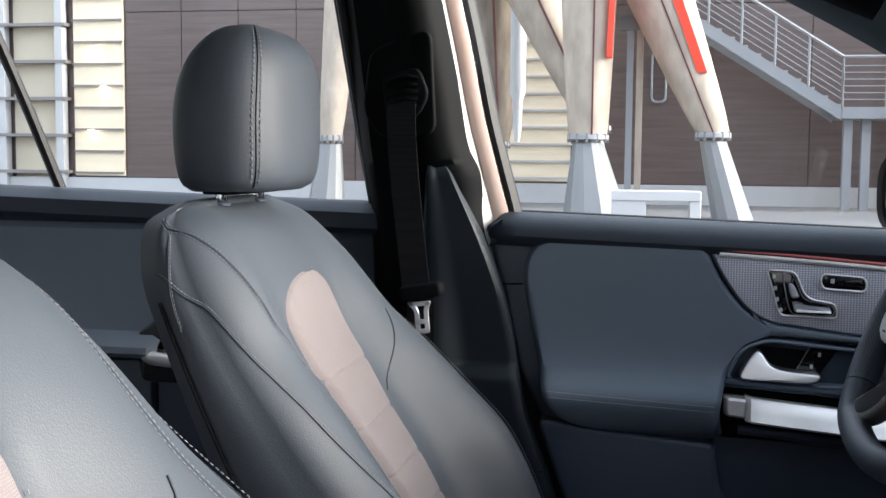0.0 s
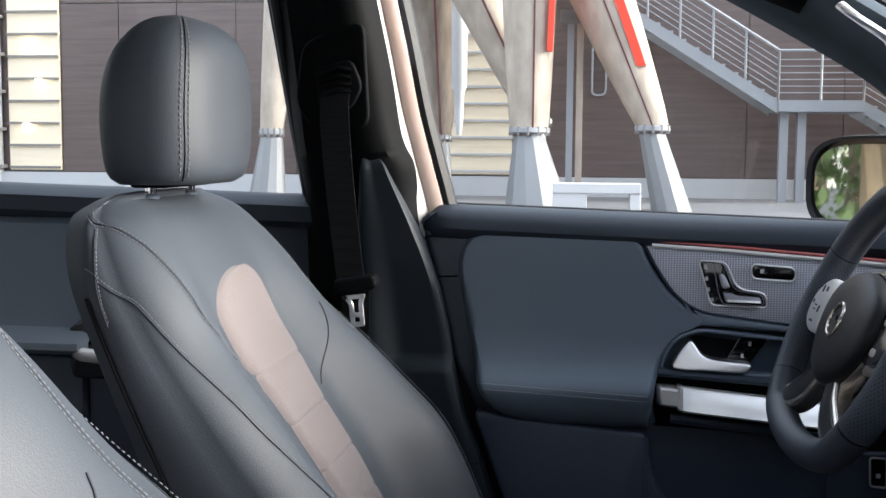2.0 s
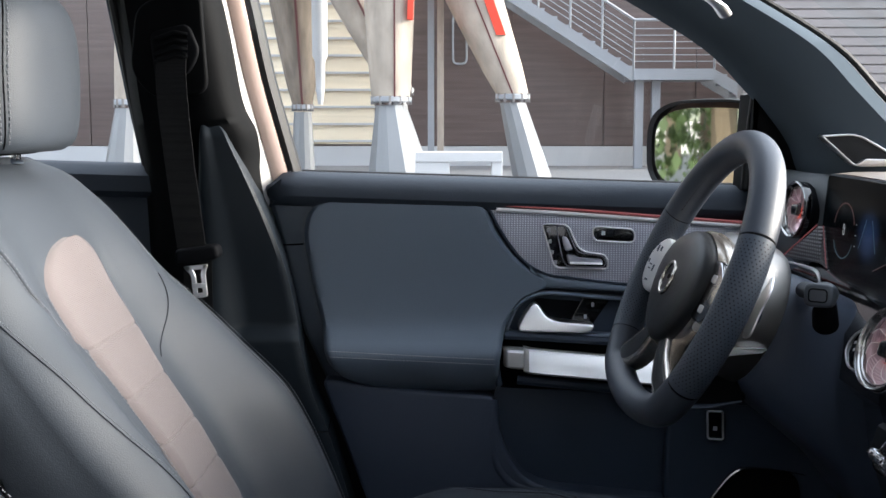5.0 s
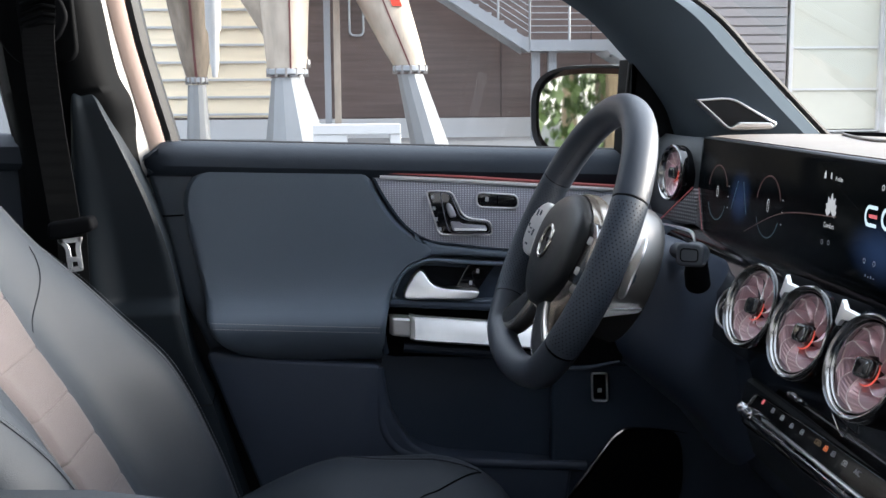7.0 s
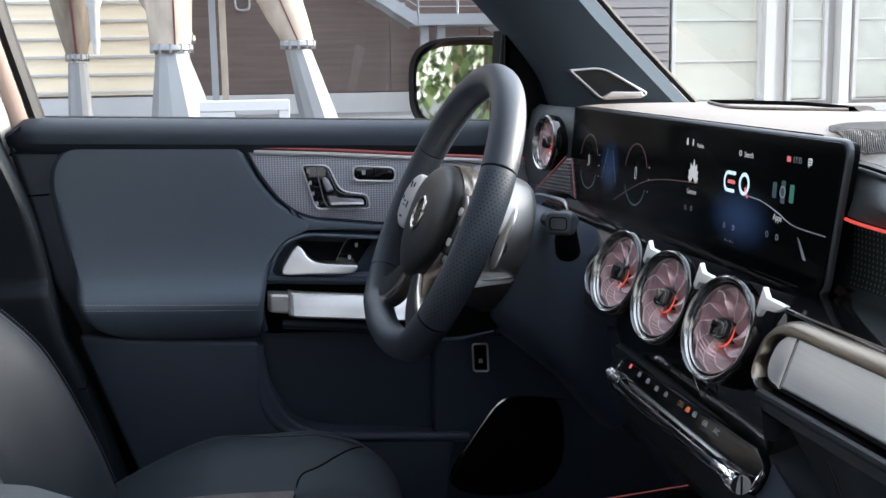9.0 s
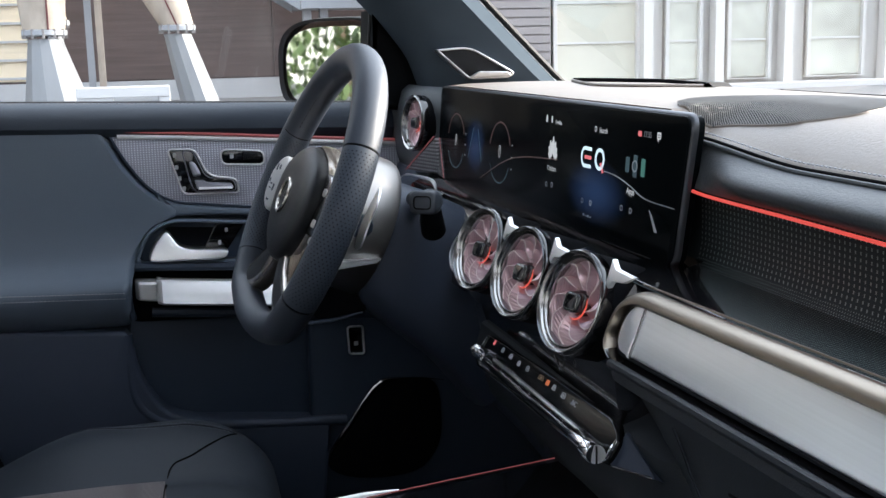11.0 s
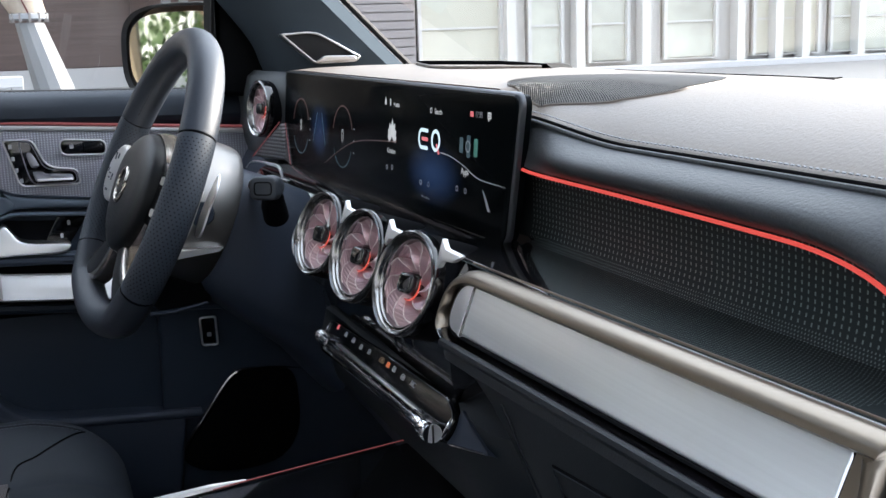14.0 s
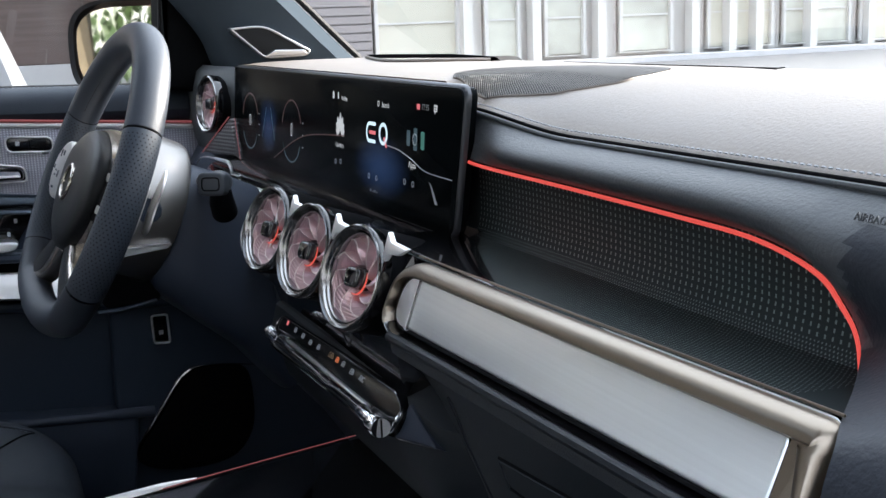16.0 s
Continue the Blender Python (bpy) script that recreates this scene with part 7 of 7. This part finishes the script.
sp = [Vector((p[0], p[1])) for p in smooth_line([(-0.045, 0.53, 0), (-0.01, 0.585, 0), (0.022, 0.630, 0), (0.045, 0.651, 0), (0.09, 0.652, 0), (0.125, 0.640, 0), (0.135, 0.60, 0), (0.13, 0.54, 0), (0.09, 0.50, 0), (0.0, 0.50, 0)], 4, closed=True)]
# highlight on the speaker's edge, shaped as a tapering strip
part("speaker_highlight", tube(smooth_line([(-0.046, 0.736, 0.537), (-0.0108, 0.736, 0.585), (0.020, 0.736, 0.628), (0.036, 0.736, 0.644), (0.054, 0.736, 0.650), (0.097, 0.737, 0.647), (0.135, 0.738, 0.640)], 5), [0.0012] * 3 + [0.0030] * 16 + [0.0026, 0.0023, 0.0020, 0.0017, 0.0015, 0.0013, 0.0012, 0.0011, 0.0010, 0.0008, 0.0006, 0.0004], 8), "gunmetal", dash, "highlight of the speaker's edge as a dark chrome strip")
part("speaker_grille", plate(inset(sp, 0.005), on_y, 0.75, 0.738, 0.002), "void", dash, "black speaker grille")
part("release_lever", box((0.062, 0.70, 0.738), (0.095, 0.735, 0.748), 0.004), "plastic", dash, "dark release lever")
# top grilles
def dt(x, y):
    pr = dash_prof(y)[::-1]
    return float(np.interp(x, [p[0] for p in pr], [p[1] for p in pr]))


gr = [Vector((p[0], p[1])) for p in smooth_line([(0.109, -0.048, 0), (0.128, -0.014, 0), (0.159, 0.010, 0), (0.210, 0.009, 0), (0.248, -0.012, 0), (0.266, -0.065, 0), (0.246, -0.126, 0), (0.191, -0.160, 0), (0.167, -0.156, 0), (0.148, -0.144, 0), (0.138, -0.118, 0), (0.126, -0.078, 0), (0.110, -0.062, 0)], 5, closed=True)]
gz = lambda u, v, w: (u, v, dt(u, v) + w)
M["grille_dark"] = material("grille_backing", (0.020, 0.021, 0.023), 0.7, spec=0.15, var=0.1, vscale=20)
M["grille"] = material("speaker_mesh", (0.13, 0.125, 0.12), 0.6, metal=0.0, var=0.1, vscale=10)
floor_rows = []
part("grille_rim", frame_ring(gr, 0.0015, gz, -0.004, 0.0012, 0.0004), "dash_leather", dash, "dark grille rim")
def in_grille(x, y):
    ins = False
    for a, b in zip(gr, gr[1:] + gr[:1]):
        if (a.y > y) != (b.y > y) and x < (b.x - a.x) * (y - a.y) / (b.y - a.y) + a.x:
            ins = not ins
    return ins


bm = bmesh.new()
GD, GN = Vector((0.36, 0.933)), Vector((0.933, -0.36))
for k in range(166):
    c = 0.085 + k * 0.00148
    seg = [s for s in np.linspace(-0.16, 0.16, 260) if in_grille(*(GN * c + GD * s))]
    if len(seg) > 3:
        run = [GN * c + GD * (seg[0] + (seg[-1] - seg[0]) * i / 12) for i in range(13)]
        tube([(p.x, p.y, dt(p.x, p.y) + 0.0014) for p in run], 0.00042, 5, bm)
        floor_rows.append([(p.x, p.y, dt(p.x, p.y) + 0.0011) for p in run])
ob = part("grille_slat", bm, "grille", dash, "fine dark speaker slats")
ob["kind"] = "stuff"
part("grille_floor", sheet(floor_rows), "grille_dark", dash, "black grille floor")
hud = [(0.232, 0.471), (0.383, 0.401), (0.284, 0.245)]
back = smooth_line([(x, y, 0) for x, y in hud], 8)
part("projector_hood", sheet([[(p.x, p.y, dt(p.x, p.y) - 0.002), (p.x + 0.001, p.y, dt(p.x, p.y) + 0.0045), (p.x + 0.006, p.y, dt(p.x, p.y) + 0.0045), (p.x + 0.014, p.y, dt(p.x, p.y) - 0.002)] for p in back]), "void", dash, "dark head-up projector well")
front = smooth_line([(0.232, 0.471, 0), (0.205, 0.37, 0), (0.195, 0.302, 0), (0.225, 0.262, 0), (0.284, 0.245, 0)], 6)
part("projector_rim", tube([(p.x, p.y, dt(p.x, p.y) + 0.0012) for p in front], 0.0022, 8), "dash_leather", dash, "leather projector rim")
for k in range(3):
    part("demist_slot", tube(smooth_line([(0.345 + 0.016 * k, 0.20 - 0.02 * k, dt(0.345 + 0.016 * k, 0.2) + 0.0006), (0.338 + 0.014 * k, 0.05, dt(0.338 + 0.014 * k, 0.05) + 0.0006), (0.325 + 0.012 * k, -0.10, dt(0.325 + 0.012 * k, -0.1) + 0.0006), (0.305 + 0.012 * k, -0.17 + 0.01 * k, dt(0.305 + 0.012 * k, -0.17) + 0.0006)], 6), 0.0005, 6), "void", dash, "dark demister slot")
# tweeter on the pillar foot
tw = [Vector((p[0], p[1])) for p in rounded([(0.112, 1.116), (0.158, 1.119), (0.219, 1.084), (0.212, 1.077), (0.158, 1.0755)], [0.006, 0.014, 0.005, 0.005, 0.008], 6)]
twt = thing("tweeter", "silver-rimmed triangular tweeter on the pillar foot", "loudspeaker")
tw3 = lambda u, v, w: (u, w - 0.16 * (v - 1.1) - 0.15 * (u - 0.16), v)
part("rim", frame_ring(tw, 0.0026, tw3, 0.69, 0.650, 0.001), "satin", twt, "satin silver rim")
part("grille", plate(inset(tw, 0.002), tw3, 0.69, 0.653, 0.001, 2), "grille_dark", twt, "dark dotted grille")
part("badge", plate(rounded([(0.157, 1.078), (0.170, 1.0865), (0.210, 1.0855), (0.213, 1.079)], 0.003), tw3, 0.67, 0.648, 0.0015), "satin", twt, "satin silver badge plate")

# ---- steering wheel ----
wheel = thing("steering_wheel", "black leather flat-bottomed steering wheel with silver spokes", "steering wheel")
WC = Vector((-0.1107, 0.371, 0.9653))
WY, WT = radians(3.2), radians(24)       # turn and rake
WN = Vector((-math.cos(WT) * math.cos(WY), -math.cos(WT) * math.sin(WY), math.sin(WT)))      # towards the driver
WR = Vector((math.sin(WY), -math.cos(WY), 0))
WU = WN.cross(WR).normalized()


def W(u, v, w=0.0):
    return WC + WR * u + WU * v + WN * w


def rim_c(a):       # a: degrees from the top, clockwise
    r = 0.158
    u, v = r * math.sin(radians(a)) * 1.03, r * math.cos(radians(a))
    if v < -0.118:
        v = -0.118 - (v + 0.118) * -0.42
    return u, v


def rim_piece(name, a0, a1, mat, rad, label):
    path = [W(*rim_c(a)) for a in np.linspace(a0, a1, 40)]
    n = 20
    rows = []
    for i, p in enumerate(path):
        a, b = path[max(0, i - 1)], path[min(len(path) - 1, i + 1)]
        t = (b - a).normalized()
        out = t.cross(WN).normalized()
        rows.append([p + out * math.cos(2 * math.pi * k / n) * rad * 0.95 + WN * math.sin(2 * math.pi * k / n) * rad * 1.03 for k in range(n)])
    bm = sheet(rows, closed=True)
    return part(name, bm, mat, wheel, label)


M["perforated"] = material("perforated_leather", (0.034, 0.044, 0.060), 0.5, spec=0.45, var=0.1, vscale=10, bump=0.0)
M["rim_leather"] = material("smooth_rim_leather", (0.030, 0.037, 0.050), 0.46, spec=0.36, var=0.08, vscale=10, bump=0.12, bscale=1300, kind="cells")
rim_piece("rim_top", -65, 65, "rim_leather", 0.0172, "smooth black leather rim")
rim_piece("rim_grip", 65.6, 122, "perforated", 0.0172, "perforated black leather grip")
rim_piece("rim_grip", -122, -65.6, "perforated", 0.0172, "perforated black leather grip")
rim_piece("rim_bottom", 122.6, 237.4, "rim_leather", 0.0172, "smooth black leather rim")
for a in (65.3, -65.3, 122.3, -122.3):
    p, q = W(*rim_c(a - 0.2)), W(*rim_c(a + 0.2))
    part("rim_joint", tube([p, q], 0.0168, 18), "void", wheel, "dark sewn joint")
# perforations
bm = bmesh.new()
for sg in (1, -1):
    for i in range(46):
        a = sg * (67.5 + i * 1.16)
        c = W(*rim_c(a))
        t = (W(*rim_c(a + 0.5)) - W(*rim_c(a - 0.5))).normalized()
        out = t.cross(WN).normalized()
        for k in range(26):
            b = 2 * math.pi * (k + 0.5 * (i % 2)) / 26
            d = out * math.cos(b) * 0.95 + WN * math.sin(b) * 1.03
            p = c + d * 0.0173
            e1, e2 = t, d.cross(t).normalized()
            bm.faces.new([bm.verts.new(p + (e1 * math.cos(x) + e2 * math.sin(x)) * 0.00062) for x in np.linspace(0, 2 * math.pi, 6, endpoint=False)])
ob = part("perforation", bm, "void", wheel, "fine dark perforations", smooth=False, weld=False)
ob["kind"] = "stuff"
# stitched seam on the inner side
part("rim_stitching", stitches([[W(u * 0.905, v * 0.905, 0.004) for u, v in (rim_c(a) for a in np.linspace(a0, a1, 40))] for a0, a1 in ((-60, -20), (20, 60))], WN * 0.6 - WU * 0.3, 0.003, 0.0025, 0.0006), "void", wheel, "black cross stitching", smooth=False)
M["bezel_bronze"] = material("bronze_bezel", (0.46, 0.42, 0.38), 0.24, metal=0.9, var=0.06, vscale=20)
M["airbag_skin"] = material("airbag_skin", (0.008, 0.0088, 0.0105), 0.42, spec=0.28, var=0.08, vscale=10, bump=0.1, bscale=1300, kind="cells")
# airbag pad
hubo = [Vector((p[0], p[1])) for p in smooth_line([(-0.082, 0.012, 0), (-0.062, 0.040, 0), (0.0, 0.057, 0), (0.062, 0.040, 0), (0.082, 0.012, 0), (0.072, -0.026, 0), (0.044, -0.056, 0), (0, -0.069, 0), (-0.044, -0.056, 0), (-0.072, -0.026, 0)], 5, closed=True)]
rows = []
for s, h in ((1.0, -0.025), (1.0, 0.004), (0.985, 0.0095), (0.94, 0.0130), (0.82, 0.0165), (0.6, 0.0190), (0.3, 0.0202), (0.05, 0.0205)):
    rows.append([W(p.x * s, p.y * s, h) for p in hubo])
part("airbag_pad", sheet(rows, closed=True), "airbag_skin", wheel, "black airbag pad")
part("pad_surround", sheet([[W(p.x * k, p.y * k, h) for p in hubo] for k, h in ((1.0, -0.022), (1.08, -0.020), (1.11, -0.012), (1.08, -0.003), (1.03, 0.002), (1.01, 0.001))], closed=True), "bezel_bronze", wheel, "polished bronze dish round the pad")
em = bmesh.new()
tube([W(0.0175 * math.cos(a), 0.0175 * math.sin(a) - 0.002, 0.0208) for a in np.linspace(0, 2 * math.pi, 36, endpoint=False)], 0.0022, 8, em, closed=True)
part("emblem", em, "bezel_bronze", wheel, "plain chrome ring emblem")
M["pearl_cover"] = material("cover_silver", (0.27, 0.26, 0.25), 0.36, metal=0.9, var=0.06, vscale=10)
# spokes
for sg in (-1, 1):
    o = rounded([(sg * 0.050, 0.034), (sg * 0.150, 0.026), (sg * 0.152, -0.022), (sg * 0.052, -0.042)], 0.008)
    part("spoke", plate(o, lambda u, v, w: W(u, v, w), -0.022, -0.002, 0.005), "spoke_silver", wheel, "satin metal spoke")
    o = rounded([(sg * 0.060, 0.036), (sg * 0.098, 0.037), (sg * 0.131, 0.014), (sg * 0.127, -0.016), (sg * 0.100, -0.028), (sg * 0.070, -0.028)], [0.010, 0.018, 0.016, 0.014, 0.010, 0.008], 6)
    part("button_plate", plate(o, lambda u, v, w: W(u, v, w), -0.008, 0.016 if sg < 0 else 0.004, 0.004), "pearl" if sg < 0 else "gunmetal", wheel, "silver button plate" if sg < 0 else "dark chrome button plate")
    if sg < 0:
        for u, v_, hu, hv in ((-0.090, 0.022, 0.0035, 0.003), (-0.104, 0.021, 0.003, 0.004), (-0.119, 0.004, 0.003, 0.0022), (-0.106, 0.001, 0.005, 0.0008), (-0.106, -0.004, 0.005, 0.0008), (-0.090, -0.002, 0.003, 0.004), (-0.098, -0.017, 0.006, 0.0012)):
            part("button_mark", plate(rounded([(u - hu, v_ - hv), (u + hu, v_ - hv), (u + hu, v_ + hv), (u - hu, v_ + hv)], min(hu, hv) * 0.5), W, 0.014, 0.0164, 0.0001), "plastic", wheel, "dark button mark", smooth=False)
    else:
        for u, v_ in ((0.094, 0.018), (0.094, -0.014)):
            part("wheel_button", plate(rounded([(u - 0.007, v_ - 0.004), (u + 0.007, v_ - 0.004), (u + 0.007, v_ + 0.004), (u - 0.007, v_ + 0.004)], 0.003), W, 0.000, 0.0046, 0.0006), "spoke_silver", wheel, "bright wheel button")
    o = [Vector((p[0], p[1])) for p in smooth_line([(sg * 0.010, -0.052, 0), (sg * 0.036, -0.048, 0), (sg * 0.060, -0.070, 0), (sg * 0.112, -0.096, 0), (sg * 0.106, -0.118, 0), (sg * 0.065, -0.112, 0), (sg * 0.030, -0.090, 0)], 4, closed=True)]
    part("lower_spoke", plate(o, lambda u, v, w: W(u, v, w), -0.012, 0.006, 0.005), "bezel_bronze", wheel, "polished bronze lower spoke")
    # raised dark plate stands in for the shade inside the open spoke
    part("spoke_opening_shade", plate(inset(o, 0.0075), lambda u, v, w: W(u, v, w), 0.003, 0.0066, 0.0006), "airbag_skin", wheel, "dark plate for the shaded spoke opening")
    o = [Vector((p[0], p[1])) for p in smooth_line([(sg * 0.123, 0.0420, 0), (sg * 0.130, 0.0370, 0), (sg * 0.135, 0.0260, 0), (sg * 0.1335, 0.008, 0), (sg * 0.1355, -0.0130, 0), (sg * 0.131, -0.0190, 0), (sg * 0.119, -0.0200, 0), (sg * 0.110, 0.0010, 0), (sg * 0.116, 0.0250, 0)], 4, closed=True)]
    part("shift_paddle", plate(o, W, -0.0380, -0.0360, 0.0007), "satin", wheel, "silver shift paddle")
    part("paddle_mount", tube([W(sg * 0.10, 0.0, -0.040), W(sg * 0.07, 0.0, -0.05)], 0.012, 12), "plastic", wheel, "black paddle mount")
rows = [[W(0.088 * s * math.cos(a), 0.078 * s * math.sin(a) - 0.006, h) for a in np.linspace(0, 2 * math.pi, 40, endpoint=False)] for s, h in ((0.2, -0.018), (0.85, -0.018), (0.97, -0.024), (1.0, -0.034), (1.0, -0.072), (0.97, -0.078))]
part("back_cover", sheet(rows, closed=True), "pearl_cover", wheel, "grey wheel back cover")
part("cover_flash", plate(rounded([(-0.104, 0.9140), (-0.047, 0.9130), (-0.052, 0.9088), (-0.104, 0.9040)], 0.0008), on_y, 0.310, 0.2825, 0.0012), "cap_metal", wheel, "silver flash")

# ---- steering column and stalk ----
col = thing("steering_column", "black steering column shroud with stalks", "steering column")
rows = []
for w, su, sv, dz in ((-0.075, 0.066, 0.062, -0.012), (-0.085, 0.072, 0.068, -0.014), (-0.12, 0.076, 0.074, -0.018), (-0.20, 0.080, 0.085, -0.03), (-0.26, 0.085, 0.10, -0.045)):
    rows.append([W(su * math.copysign(abs(math.cos(a)) ** 0.6, math.cos(a)), sv * math.copysign(abs(math.sin(a)) ** 0.6, math.sin(a)) + dz, w) for a in np.linspace(0, 2 * math.pi, 40, endpoint=False)])
part("shroud", sheet(rows, closed=True), "navy_plastic", col, "black moulded shroud")
part("lower_shroud", box((-0.112, 0.325, 0.846), (-0.055, 0.44, 0.888), 0.006), "void", col, "black underside of the column")
part("release_lever", tube([(-0.118, 0.322, 0.8445), (-0.095, 0.322, 0.8450), (-0.060, 0.326, 0.8500)], [0.0035, 0.0035, 0.0022], 10, flat=0.6), "navy_plastic", col, "black release lever")
M["stalk_plastic"] = material("stalk_plastic", (0.042, 0.048, 0.058), 0.45, spec=0.45, var=0.08, vscale=20)
part("stalk", tube(smooth_line([(-0.004, 0.310, 0.968), (-0.003, 0.270, 0.972), (-0.006, 0.245, 0.974), (-0.014, 0.232, 0.975)], 4), [0.010] * 5 + [0.0115, 0.013, 0.0135, 0.0135, 0.0135, 0.0135, 0.013, 0.0125], 18, flat=0.85), "stalk_plastic", col, "dark column stalk")
SN = Vector((-0.55, -0.83, 0.10)).normalized()
SU = Vector((0, 0, 1)).cross(SN).normalized()
SV = SN.cross(SU)
st3 = lambda u, v, w: Vector((-0.0160, 0.2290, 0.975)) + SU * u + SV * v + SN * w
part("stalk_end", plate(rounded([(-0.0135, -0.011), (0.0135, -0.011), (0.0135, 0.011), (-0.0135, 0.011)], 0.007), st3, -0.010, 0.003, 0.003), "stalk_plastic", col, "rounded stalk end")
part("stalk_button", frame_ring(rounded([(-0.009, -0.0065), (0.009, -0.0065), (0.009, 0.0065), (-0.009, 0.0065)], 0.0045), 0.0012, st3, 0.002, 0.0037, 0.0003), "void", col, "dark button outline")
part("stalk_boot", tube([(-0.004, 0.246, 0.966), (-0.003, 0.250, 0.955), (0.002, 0.262, 0.942)], [0.010, 0.0120, 0.0125], 18), "void", col, "black stalk boot")

# ---- centre console with armrest ----
con = thing("centre_console", "gloss black centre console with a thin red light line", "console")
rows = []
for x, z in ((-0.60, 0.692), (-0.35, 0.710), (-0.13, 0.7265), (0.08, 0.7455), (0.14, 0.76), (0.20, 0.80)):
    rows.append([(x, 0.125, z - 0.22), (x, 0.125, z - 0.01), (x, 0.118, z), (x, 0.06, z + 0.004), (x, -0.06, z + 0.004), (x, -0.118, z), (x, -0.125, z - 0.01), (x, -0.125, z - 0.22)])
part("top", sheet(rows), "piano", con, "gloss black console top")
part("light_line", tube([(-0.10, 0.1275, 0.729), (-0.025, 0.1275, 0.736), (0.08, 0.1275, 0.745)], 0.0006, 6), "red_dim", con, "thin red light line")
part("console_edge", tube([(-0.36, 0.128, 0.7125), (-0.20, 0.130, 0.7205), (-0.10, 0.131, 0.7290), (-0.070, 0.130, 0.7315)], [0.006, 0.006, 0.004, 0.001], 8), "satin", con, "silver console edge")
part("cup_rim", tube(smooth_line([(0.0, 0.05, 0.7385), (0.03, 0.07, 0.741), (0.06, 0.05, 0.743), (0.05, 0.02, 0.742), (0.01, 0.02, 0.739)], 4, closed=True), 0.002, 6, closed=True), "gunmetal", con, "dark chrome rim")
rows = []
for x, z in ((-0.74, 0.78), (-0.70, 0.812), (-0.62, 0.826), (-0.54, 0.823), (-0.48, 0.814), (-0.445, 0.800), (-0.43, 0.77)):
    rows.append([(x, 0.085, 0.72), (x, 0.085, z - 0.02), (x, 0.07, z - 0.004), (x, 0.03, z), (x, -0.03, z), (x, -0.07, z - 0.004), (x, -0.085, z - 0.02), (x, -0.085, 0.72)])
part("armrest", sheet(rows), "leather", con, "black leather armrest lid")

# ---- rear bench, seen between the seats ----
rb = thing("rear_seat", "black leather rear bench", "car seat")
part("cushion", box((-1.62, -0.66, 0.42), (-1.12, 0.66, 0.62), 0.05, seg=4), "leather", rb, "black leather rear cushion")
part("backrest", box((-1.86, -0.66, 0.55), (-1.66, 0.66, 1.12), 0.05, seg=4), "leather", rb, "black leather rear backrest")
